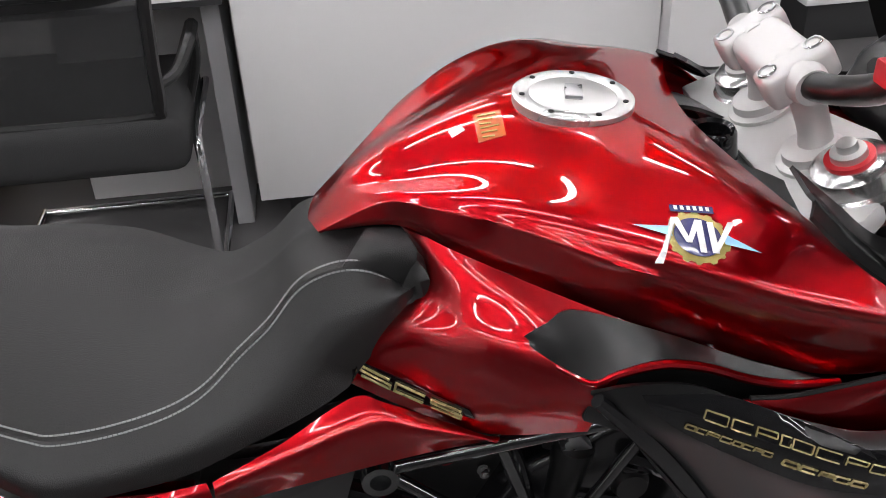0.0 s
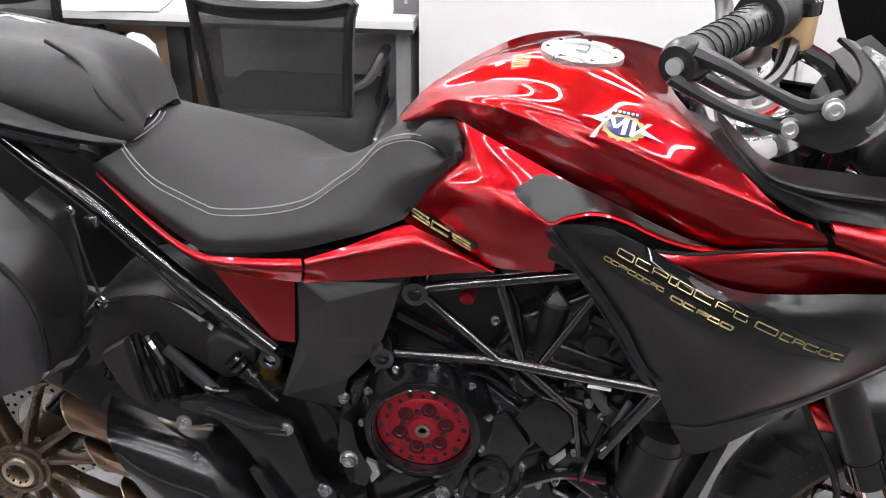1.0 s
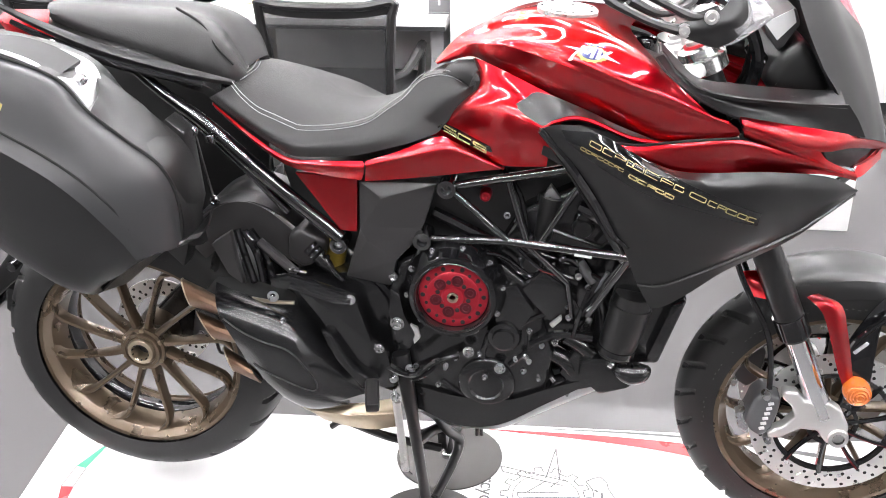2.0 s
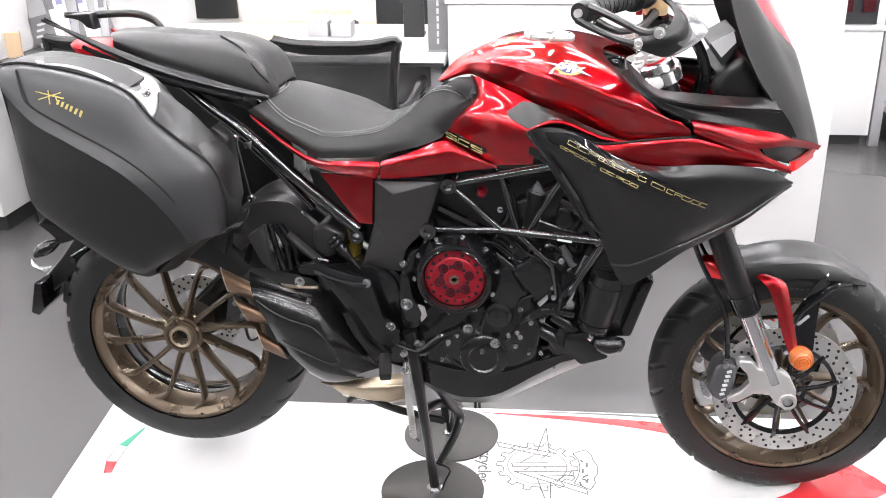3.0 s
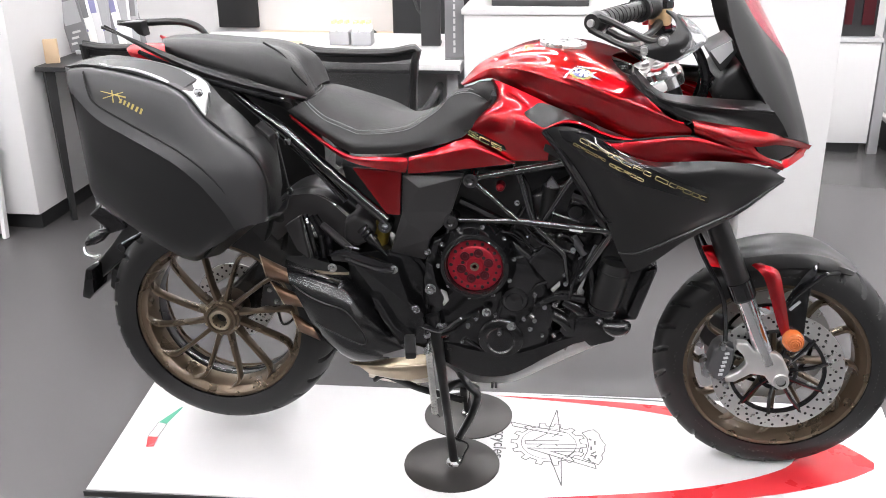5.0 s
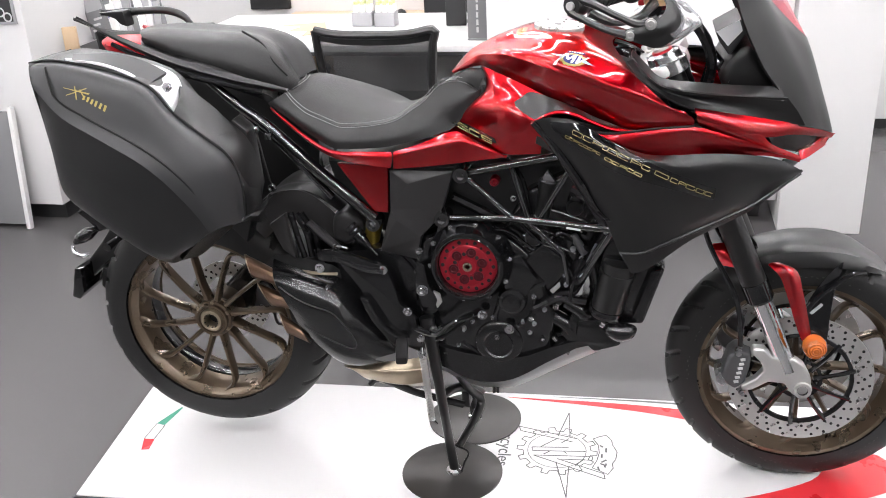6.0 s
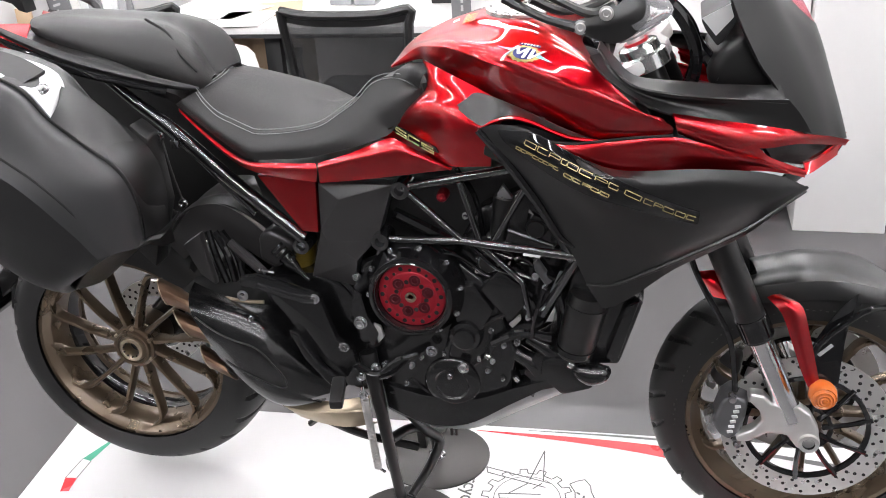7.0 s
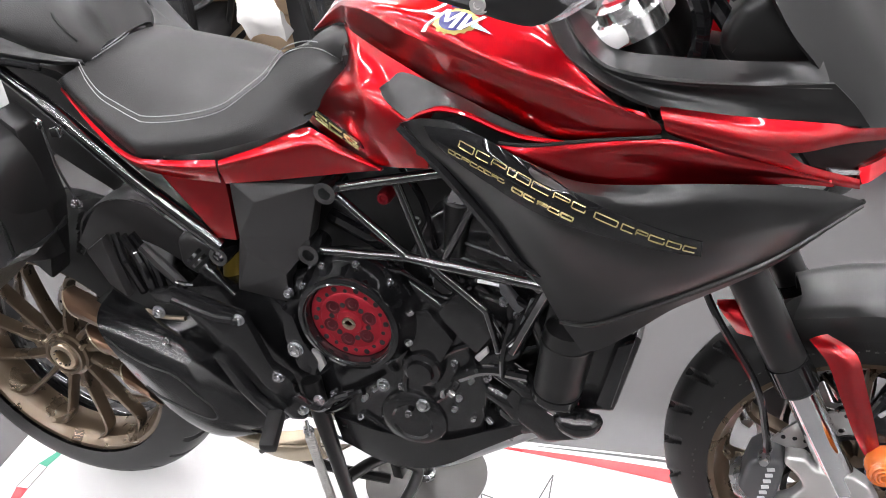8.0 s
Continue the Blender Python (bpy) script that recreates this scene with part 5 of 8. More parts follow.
part("front_cowl", skin([[(1.216, -0.15, 1.277), (1.238, -0.165, 1.191), (1.259, -0.175, 1.134), (1.295, -0.18, 1.063), (1.326, -0.172, 1.019), (1.350, -0.165, 0.974), (1.379, -0.148, 0.938)],
                         [(1.258, -0.115, 1.244), (1.283, -0.125, 1.192), (1.305, -0.135, 1.140), (1.337, -0.14, 1.068), (1.362, -0.135, 1.017), (1.385, -0.128, 0.969), (1.409, -0.112, 0.924)],
                         [(1.312, -0.07, 1.170), (1.331, -0.085, 1.138), (1.351, -0.09, 1.099), (1.379, -0.09, 1.043), (1.402, -0.085, 0.994), (1.420, -0.078, 0.950), (1.437, -0.065, 0.907)],
                         [(1.396, 0, 1.084), (1.410, 0, 1.051), (1.423, 0, 1.015), (1.436, 0, 0.978), (1.448, 0, 0.944), (1.458, 0, 0.914), (1.467, 0, 0.885)]], 40, 14, 0.005, inward=(-1, 0, 0), sym=True), COWL, bike, "satin black front cowl")
part("windscreen", skin([[(1.216, -0.148, 1.276), (1.259, -0.113, 1.244), (1.312, -0.068, 1.169), (1.396, -0.001, 1.082)], [(1.184, -0.13, 1.377), (1.222, -0.1, 1.347), (1.260, -0.06, 1.303), (1.308, 0, 1.231)]], 24, 10, 0.003, inward=(-1, 0, 0)), TINT, bike, "red-tinted windscreen")
part("windscreen_half", flipped(skin([[(1.216, -0.148, 1.276), (1.259, -0.113, 1.244), (1.312, -0.068, 1.169), (1.396, -0.001, 1.082)], [(1.184, -0.13, 1.377), (1.222, -0.1, 1.347), (1.260, -0.06, 1.303), (1.308, 0, 1.231)]], 24, 10, 0.003, inward=(-1, 0, 0))), TINT, bike, "red-tinted windscreen")
pair("nose_panel", skin([[(1.168, -0.237, 0.996), (1.238, -0.224, 0.982), (1.315, -0.19, 0.962), (1.380, -0.14, 0.938), (1.470, -0.02, 0.886)],
    [(1.170, -0.247, 0.992), (1.240, -0.234, 0.974), (1.309, -0.203, 0.950), (1.375, -0.15, 0.934), (1.466, -0.025, 0.885)],
    [(1.173, -0.25, 0.984), (1.243, -0.238, 0.961), (1.305, -0.208, 0.939), (1.371, -0.155, 0.929), (1.463, -0.03, 0.883)],
    [(1.176, -0.248, 0.977), (1.245, -0.236, 0.954), (1.308, -0.204, 0.930), (1.370, -0.152, 0.921), (1.461, -0.03, 0.879)]], 46, 12), RED, bike, "candy red nose panel and headlight brow", angle=60)
pair("nose_limb", skin([[(1.173, -0.246, 0.980), (1.242, -0.236, 0.956), (1.298, -0.212, 0.936), (1.322, -0.196, 0.913), (1.383, -0.155, 0.877)],
    [(1.175, -0.247, 0.972), (1.242, -0.236, 0.945), (1.295, -0.213, 0.921), (1.324, -0.197, 0.901), (1.383, -0.157, 0.871)],
    [(1.178, -0.236, 0.962), (1.242, -0.226, 0.933), (1.293, -0.206, 0.909), (1.327, -0.19, 0.890), (1.384, -0.152, 0.863)]], 36, 12), RED, bike, "candy red nose limb running to the headlight", angle=60)

pair("nose_lower", skin([[(0.976, -0.234, 0.942), (1.018, -0.235, 0.940), (1.099, -0.238, 0.952), (1.172, -0.24, 0.958), (1.244, -0.229, 0.937), (1.305, -0.212, 0.913), (1.349, -0.19, 0.891)],
    [(0.982, -0.237, 0.935), (1.036, -0.239, 0.932), (1.108, -0.242, 0.944), (1.176, -0.243, 0.949), (1.246, -0.230, 0.927), (1.306, -0.211, 0.907), (1.350, -0.19, 0.889)],
    [(0.998, -0.239, 0.924), (1.060, -0.241, 0.918), (1.137, -0.236, 0.921), (1.200, -0.231, 0.915), (1.253, -0.222, 0.908), (1.307, -0.205, 0.900), (1.352, -0.188, 0.887)],
    [(1.014, -0.240, 0.908), (1.080, -0.24, 0.892), (1.145, -0.238, 0.892), (1.200, -0.230, 0.894), (1.262, -0.218, 0.895), (1.311, -0.204, 0.892), (1.355, -0.185, 0.881)]], 44, 14), RED, bike, "candy red lower nose panel", angle=60)
pair("panel_gap", tube([(0.980, -0.236, 0.945), (1.020, -0.238, 0.944), (1.099, -0.241, 0.955), (1.170, -0.243, 0.962)], 0.0022, 6, 40), DARK, bike, "dark gap between the red panels")
pair("headlight", skin([[(1.311, -0.185, 0.931), (1.355, -0.15, 0.928), (1.417, -0.08, 0.908), (1.462, -0.02, 0.884)], [(1.326, -0.178, 0.906), (1.370, -0.14, 0.899), (1.423, -0.075, 0.888), (1.460, -0.02, 0.879)], [(1.340, -0.17, 0.878), (1.379, -0.135, 0.869), (1.420, -0.085, 0.869), (1.451, -0.03, 0.868)]], 14, 8, 0.01), LENSDARK, bike, "dark headlight glass")
pair("headlight_strip", skin([[(1.350, -0.165, 0.894), (1.370, -0.15, 0.886), (1.391, -0.13, 0.877)], [(1.353, -0.165, 0.888), (1.373, -0.15, 0.880), (1.394, -0.13, 0.871)]], 12, 4, 0.004), CLEAR, bike, "clear running light strip")
pair("nose_beak", skin([[(1.459, -0.03, 0.888), (1.443, -0.06, 0.877), (1.425, -0.085, 0.873), (1.412, -0.1, 0.872)], [(1.442, -0.05, 0.889), (1.418, -0.085, 0.885), (1.396, -0.115, 0.880), (1.381, -0.13, 0.877)], [(1.440, -0.06, 0.872), (1.415, -0.1, 0.868), (1.392, -0.135, 0.864), (1.383, -0.145, 0.864)]], 14, 8, 0.006), RED, bike, "candy red beak edge")
part("nose_under", skin([[(1.352, -0.17, 0.873), (1.390, -0.12, 0.861), (1.423, -0.06, 0.862), (1.452, 0, 0.866)], [(1.341, -0.17, 0.859), (1.370, -0.12, 0.840), (1.396, -0.06, 0.834), (1.418, 0, 0.830)]], 16, 6, 0.004, inward=(0, 0, 1)), PLASTIC, bike)

pair("inner_shroud", prism([(0.863, -0.2, 0.953), (0.919, -0.2, 0.963), (1.057, -0.2, 0.928), (1.172, -0.2, 0.941), (1.283, -0.15, 0.920), (1.300, -0.15, 0.876), (1.114, -0.15, 0.855), (0.922, -0.15, 0.873), (0.856, -0.15, 0.908)], -0.2, -0.14, 0.002), PLASTIC, bike, "black inner shroud behind the fairing")
# ---- cockpit
part("dash_shell", prism([(1.240, -0.1, 1.074), (1.272, -0.1, 1.100), (1.310, -0.1, 1.043), (1.331, -0.1, 1.005), (1.290, -0.1, 0.999), (1.232, -0.1, 1.000), (1.215, -0.1, 1.028)], -0.135, 0.135, 0.022, 4), PLASTIC, bike, "black dash shell inside the cowl")
disp = part("display", prism([(1.205, -0.1, 1.118), (1.253, -0.1, 1.145), (1.264, -0.1, 1.118), (1.242, -0.1, 1.082), (1.233, -0.1, 1.074), (1.214, -0.1, 1.099)], -0.125, 0.02, 0.004), BLACKM, bike, "black dash display unit")
# the screen's bright reflection, put in as a silver plate on the near side
part("screen_glint", prism([(1.207, -0.12, 1.120), (1.249, -0.12, 1.143), (1.256, -0.12, 1.122), (1.230, -0.12, 1.092)], -0.127, -0.1255, 0), SILVERP, disp, "pale grey plate standing for the bright reflection on the screen")
part("display_stalk", tube([(1.2, -0.06, 1.07), (1.24, -0.09, 1.02), (1.27, -0.1, 0.96)], 0.012, 8, 16), GLOSS, bike)

clampz = 1.048
yoke = part("top_yoke", prism([(-0.06, -0.165), (-0.02, -0.16), (0.035, -0.13), (0.045, -0.06), (0.03, 0.0), (0.045, 0.06), (0.035, 0.13), (-0.02, 0.16), (-0.06, 0.165)], -0.012, 0.012, 0.006), SATINALU, bike, "satin aluminium top yoke")
yoke.matrix_basis = Matrix.Translation((1.118, 0, clampz)) @ Euler((0, radians(-23.3), 0)).to_matrix().to_4x4() @ Euler((radians(90), 0, 0)).to_matrix().to_4x4()
for s in (-1, 1):
    base = Matrix.Translation((1.117, s * 0.107, clampz)) @ Euler((0, radians(-23.3), 0)).to_matrix().to_4x4()
    cap = part("fork_cap", moved(lathe([(0.042, -0.014), (0.042, 0.01), (0.036, 0.014), (0.034, 0.028), (0.028, 0.032), (0.0001, 0.032)], 32, axis="z", closed=False), base), POLISH, bike, "machined aluminium fork cap")
    part("adjuster", moved(lathe([(0.021, 0.032), (0.021, 0.036), (0.0001, 0.0365)], 24, axis="z", closed=False), base), REDMETAL if s < 0 else ALU, cap, "red anodised adjuster")
    part("adjuster_screw", moved(lathe([(0.0155, 0.036), (0.015, 0.042), (0.009, 0.043), (0.0085, 0.05), (0.0001, 0.05)], 24, axis="z", closed=False), base), ALU, cap)
    riser = part("bar_riser", tube([(1.106, s * 0.055, clampz), (1.098, s * 0.053, clampz + 0.034), (1.085, s * 0.05, clampz + 0.07)], [0.018, 0.0145, 0.0155], 16, 14), SATINALU, bike, "cast aluminium bar riser")
    part("riser_collar", moved(lathe([(0.032, 0.010), (0.032, 0.017), (0.026, 0.019), (0.025, 0.027), (0.019, 0.029), (0.0001, 0.029)], 24, axis="z", closed=False), Matrix.Translation((1.106, s * 0.055, clampz - 0.006)) @ Euler((0, radians(-23.3), 0)).to_matrix().to_4x4()), SATINALU, riser)
CLAMP = pose(1.0786, 0, clampz + 0.082, 0, -31, 0)
clamp = part("bar_clamp", moved(box(-0.025, 0.025, -0.052, 0.052, -0.018, 0.019, 0.012, 3), CLAMP), SATINALU, bike, "satin silver handlebar clamp")
for s in (-1, 1):
    part("clamp_lobe", moved(box(-0.033, 0.033, s * 0.046 - 0.015, s * 0.046 + 0.015, -0.014, 0.0205, 0.0085, 3), CLAMP), SATINALU, clamp)
    part("clamp_end", moved(tube([(0, s * 0.03, 0), (0, s * 0.062, 0), (0, s * 0.074, 0)], [0.0205, 0.021, 0.016], 24, 10), CLAMP), SATINALU, clamp, "rounded silver end of the clamp")
for u in (-0.0218, 0.0218):
    for v in (-0.046, 0.046):
        part("clamp_bolt", moved(lathe([(0.0085, 0), (0.0085, 0.0012), (0.0065, 0.0016), (0.0055, -0.004), (0.0001, -0.004)], 16, axis="z", closed=False), CLAMP @ Matrix.Translation((u, v, 0.0205))), STEEL, clamp)
GA, GB = Vector((0.955, -0.445, 1.227)), Vector((1.057, -0.28, 1.233))
part("handlebar", tube([tuple(GA), tuple(GB), (1.084, -0.15, 1.160), (1.079, -0.07, 1.131), (1.079, 0, 1.130), (1.079, 0.07, 1.131), (1.084, 0.15, 1.160), (GB.x, -GB.y, GB.z), (GA.x, -GA.y, GA.z)], 0.0125, 14, 60), MATT, bike, "black tapered handlebar")


def control_set(s):
    """Grip, lever, guard and switches of one end of the handlebar; s -1 is the right hand side."""
    fl = Vector((1, -s, 1))

    def sp(pts):
        return [tuple(Vector(p) * fl) for p in pts]

    def bp(k):
        p = GA + (GB - GA) * k
        return tuple(p * fl)

    grip = part("grip", tube([bp(0.1), bp(0.82)], 0.0175, 20, 16), RUBBER, bike, "black rubber grip")
    for k in range(9):
        part("grip_ring", tube([bp(0.14 + 0.075 * k), bp(0.165 + 0.075 * k)], 0.0186, 18), RUBBER, grip)
    part("grip_flange", tube([bp(0.83), bp(0.86), bp(0.9)], [0.026, 0.027, 0.023], 20, 6), RUBBER, grip)
    part("switch_pod", tube([bp(0.92), bp(1.0), bp(1.16)], [0.022, 0.027, 0.023], 16, 12), PLASTIC, bike, "black switch housing")
    end = part("bar_end", tube([bp(-0.07), bp(0.02), bp(0.09)], [0.0165, 0.021, 0.019], 18, 8), MATT, bike, "black bar end weight")
    part("bar_end_bolt", tube([bp(-0.10), bp(-0.06)], 0.0072, 14), ALU, end, "bright bolt")
    arm = part("lever_guard", tube(sp([(0.945, -0.455, 1.217), (0.969, -0.458, 1.204), (1.004, -0.458, 1.188), (1.045, -0.456, 1.176)]), [0.008, 0.006, 0.006, 0.008], 8, 24), MATT, bike, "black lever guard")
    part("guard_arm", tube(sp([(0.961, -0.455, 1.238), (0.991, -0.458, 1.226), (1.023, -0.458, 1.210), (1.059, -0.455, 1.195), (1.088, -0.445, 1.203)]), [0.009, 0.0065, 0.006, 0.007, 0.006], 8, 30), MATT, arm)
    part("lever", tube(sp([(0.975, -0.42, 1.209), (1.016, -0.4, 1.188), (1.057, -0.34, 1.187), (1.083, -0.27, 1.199)]), [0.007, 0.006, 0.007, 0.01], 8, 24), MATT, bike, "black brake lever")
    hg = skin([[(1.028, -0.46, 1.183), (1.045, -0.46, 1.189), (1.071, -0.458, 1.196), (1.093, -0.45, 1.205), (1.103, -0.44, 1.220), (1.097, -0.43, 1.235), (1.084, -0.42, 1.246)],
               [(1.037, -0.462, 1.175), (1.055, -0.464, 1.178), (1.082, -0.46, 1.179), (1.109, -0.452, 1.189), (1.116, -0.442, 1.212), (1.107, -0.432, 1.231), (1.091, -0.42, 1.245)],
               [(1.050, -0.458, 1.167), (1.068, -0.458, 1.161), (1.091, -0.452, 1.155), (1.117, -0.444, 1.167), (1.133, -0.436, 1.191), (1.123, -0.428, 1.219), (1.099, -0.418, 1.242)]], 26, 8, 0.006)
    lens = skin([[(1.085, -0.456, 1.164), (1.104, -0.452, 1.175), (1.126, -0.444, 1.187), (1.127, -0.436, 1.212), (1.115, -0.43, 1.231), (1.105, -0.425, 1.241)],
                 [(1.091, -0.45, 1.157), (1.111, -0.445, 1.165), (1.140, -0.436, 1.180), (1.147, -0.43, 1.196), (1.131, -0.424, 1.222), (1.112, -0.42, 1.238)],
                 [(1.096, -0.44, 1.152), (1.117, -0.435, 1.158), (1.147, -0.425, 1.176), (1.163, -0.42, 1.193), (1.138, -0.415, 1.221), (1.117, -0.412, 1.235)]], 26, 8, 0.008)
    part("hand_guard", hg if s < 0 else flipped(hg), MATT, bike, "black hand guard")
    part("guard_lens", lens if s < 0 else flipped(lens), CLEAR, bike, "clear hand guard indicator lens")
    if s < 0:
        bolt((1.046, -0.462, 1.178), 0.0072, 0.005, bike, ALU, "guard_bolt")
        bolt((1.079, -0.462, 1.196), 0.0072, 0.005, bike, ALU, "guard_bolt")


control_set(-1)
control_set(1)
RP = Vector((1.087, -0.25, 1.194))
res = part("fluid_reservoir", lathe([(0.0001, 0.0), (0.02, 0.0), (0.0225, 0.004), (0.0235, 0.035), (0.0001, 0.035)], 24, tuple(RP), "z", False), FLUID, bike, "amber brake fluid reservoir")
part("reservoir_cap", lathe([(0.0255, 0.035), (0.0255, 0.048), (0.022, 0.051), (0.0001, 0.051)], 24, tuple(RP), "z", False), GLOSS, res, "black reservoir cap")
part("master_cylinder", tube([(1.085, -0.25, 1.185), (1.10, -0.2, 1.18), (1.105, -0.15, 1.17)], [0.014, 0.018, 0.012], 12, 12), GLOSS, bike, "black master cylinder")
part("kill_switch", moved(box(-0.006, 0.006, -0.011, 0.011, -0.009, 0.009, 0.003), pose(1.06, -0.2, 1.195)), REDMETAL, bike, "red switch")
part("cable_loom", tube([(1.11, -0.17, 1.175), (1.165, -0.15, 1.14), (1.20, -0.14, 1.07), (1.19, -0.13, 1.0), (1.16, -0.12, 0.95)], 0.011, 8, 30), GLOSS, bike, "black cable loom")
part("cable_loom", tube([(1.10, -0.12, 1.165), (1.16, -0.1, 1.14), (1.2, -0.08, 1.08), (1.19, -0.06, 1.0), (1.15, -0.05, 0.95)], 0.008, 8, 30), GLOSS, bike)
part("ignition_ring", lathe([(0.0001, -0.012), (0.014, -0.012), (0.016, 0.001), (0.020, 0.004), (0.0225, 0.0), (0.024, -0.012), (0.030, -0.05)], 32, (1.028, 0, 1.062), "z", False), GLOSS, bike, "black ignition lock ring")
pair("dash_trim", skin([[(1.002, -0.06, 1.066), (1.04, -0.065, 1.055), (1.09, -0.07, 1.03)], [(1.005, -0.1, 1.065), (1.045, -0.12, 1.045), (1.10, -0.145, 1.005)], [(1.01, -0.135, 1.04), (1.055, -0.165, 1.01), (1.12, -0.19, 0.965)]], 14, 8, 0.004), PLASTIC, bike, "black trim beside the steering head")
part("steering_cover", skin([[(0.998, -0.06, 1.056), (1.03, -0.065, 1.046), (1.09, -0.07, 1.015)], [(0.998, 0.06, 1.056), (1.03, 0.065, 1.046), (1.09, 0.07, 1.015)]], 10, 6, 0.004, inward=(0, 0, -1)), PLASTIC, bike)

# ---- fuel cap and round badge on the tank
def on_top(tree, x, y, lift):
    hit = tree.ray_cast(Vector((x, y, 2)), Vector((0, 0, -1)))
    return hit[0], hit[1]


CAPC, CAPN = on_top(tank_tree, 0.888, -0.015, 0)
capm = Matrix.Translation(CAPC) @ CAPN.to_track_quat("Z", "Y").to_matrix().to_4x4()
cap = part("fuel_cap", moved(lathe([(0.054, -0.006), (0.054, 0.003), (0.052, 0.0045), (0.041, 0.0045), (0.039, 0.003), (0.037, 0.004), (0.0001, 0.005)], 56, axis="z", closed=False), capm), ALU, bike, "brushed aluminium fuel cap")
for k in range(7):
    a = 2 * math.pi * k / 7
    part("cap_bolt", moved(lathe([(0.0026, 0.0), (0.0026, 0.0055), (0.0001, 0.0055)], 10, (0.046 * math.cos(a), 0.046 * math.sin(a), 0), "z", False), capm), DARK, cap)
part("key_flap", moved(box(-0.014, 0.014, -0.008, 0.008, 0.004, 0.0085, 0.002), capm), STEEL, cap)


def on_tank(u, v, lift):
    """A place on the tank's flank: u along the bike and v up the flank, from the badge's middle."""
    u, v = 0.72 * (u * 0.985 + v * 0.17), 0.64 * (v * 0.985 - u * 0.17)
    o = Vector((0.932 + u, -0.225 + v * 0.75, 1.101 + v * 0.64))
    h = tank_tree.ray_cast(o + Vector((0, -0.5, 0.45)), Vector((0, 0.74, -0.67)).normalized())
    p, n = (h[0], h[1]) if h[0] is not None else (o, Vector((0, -0.7, 0.7)))
    if n.z < 0 and n.y > 0:
        n = -n
    return p + n * lift


def badge_patch(name, outline, ma, lift, parent, label=""):
    """A thin decal from a convex outline (u, v), cut into a fan that follows the tank."""
    bm = bmesh.new()
    cu, cv = np.mean(outline, axis=0)
    n = len(outline)
    rings = []
    for k in (0.0, 0.33, 0.66, 1.0):
        rings.append([bm.verts.new(on_tank(cu + (u - cu) * k, cv + (v - cv) * k, lift)) for u, v in outline])
    for a, b in zip(rings, rings[1:]):
        for j in range(n):
            bm.faces.new((a[j], a[(j + 1) % n], b[(j + 1) % n], b[j]))
    bmesh.ops.remove_doubles(bm, verts=bm.verts, dist=1e-6)
    bmesh.ops.recalc_face_normals(bm, faces=bm.faces)
    return part(name, bm, ma, parent, label)


def circle(r, n=28, teeth=0.0, count=14):
    return [((r + teeth * (1 if math.sin(count * a) > 0 else 0)) * math.cos(a), (r + teeth * (1 if math.sin(count * a) > 0 else 0)) * math.sin(a)) for a in np.linspace(0, 2 * math.pi, n, endpoint=False)]


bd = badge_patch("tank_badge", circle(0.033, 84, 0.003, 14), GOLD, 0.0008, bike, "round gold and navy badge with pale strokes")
badge_patch("badge_field", circle(0.026, 36), BLUE, 0.0014, bd)
for o in ([(-0.068, 0.012), (-0.03, 0.012), (-0.028, -0.002)], [(0.068, -0.016), (0.03, 0.006), (0.028, -0.008)]):
    badge_patch("badge_wing", o, SKY, 0.002, bd)
for o in ([(-0.046, -0.032), (-0.038, -0.032), (-0.020, 0.024), (-0.026, 0.024)], [(-0.026, 0.024), (-0.018, 0.024), (-0.009, -0.010), (-0.015, -0.010)], [(-0.015, -0.010), (-0.009, -0.010), (0.006, 0.022), (-0.001, 0.022)],
          [(-0.001, 0.022), (0.007, 0.022), (0.005, -0.022), (-0.002, -0.022)], [(0.012, 0.020), (0.019, 0.020), (0.019, -0.022), (0.011, -0.022)], [(0.011, -0.022), (0.017, -0.022), (0.044, 0.022), (0.036, 0.022)]):
    badge_patch("badge_stroke", o, WHITEP, 0.0026, bd)
badge_patch("badge_band", [(-0.024, 0.034), (0.024, 0.034), (0.024, 0.044), (-0.024, 0.044)], BLUE, 0.0012, bd, "small navy band with pale marks")
for k in range(6):
    u = -0.02 + 0.007 * k
    badge_patch("badge_letter_bar", [(u, 0.036), (u + 0.004, 0.036), (u + 0.004, 0.042), (u, 0.042)], WHITEP, 0.002, bd)


# ---- paper labels on top of the tank
def top_patch(name, outline, ma, lift, parent, label=""):
    """A thin label from four plan corners (x, y), laid on the tank."""
    a, b, c, d = [Vector((*p, 0)) for p in outline]
    g = np.zeros((7, 7, 3))
    for i in range(7):
        for j in range(7):
            p = a.lerp(b, i / 6).lerp(d.lerp(c, i / 6), j / 6)
            g[i, j] = on_top(tank_tree, p.x, p.y, 0)[0] + Vector((0, 0, lift))
    return part(name, grid_mesh(g, 0.0004, (0, 0, -1)), ma, parent, label)


tl = top_patch("tank_label", [(0.798, -0.016), (0.822, -0.022), (0.82, -0.058), (0.797, -0.055)], LABEL, 0.0008, bike, "small orange warning label with pale print bars")
for k in range(6):
    y = -0.021 - 0.0058 * k
    top_patch("label_bar", [(0.801, y), (0.817 - 0.003 * (k % 3), y - 0.0035), (0.817 - 0.003 * (k % 3), y - 0.0055), (0.801, y - 0.002)], GOLD, 0.0016, tl)
top_patch("label_dot", [(0.775, -0.026), (0.787, -0.024), (0.789, -0.033), (0.777, -0.036)], WHITEP, 0.0008, bike, "small white sticker")

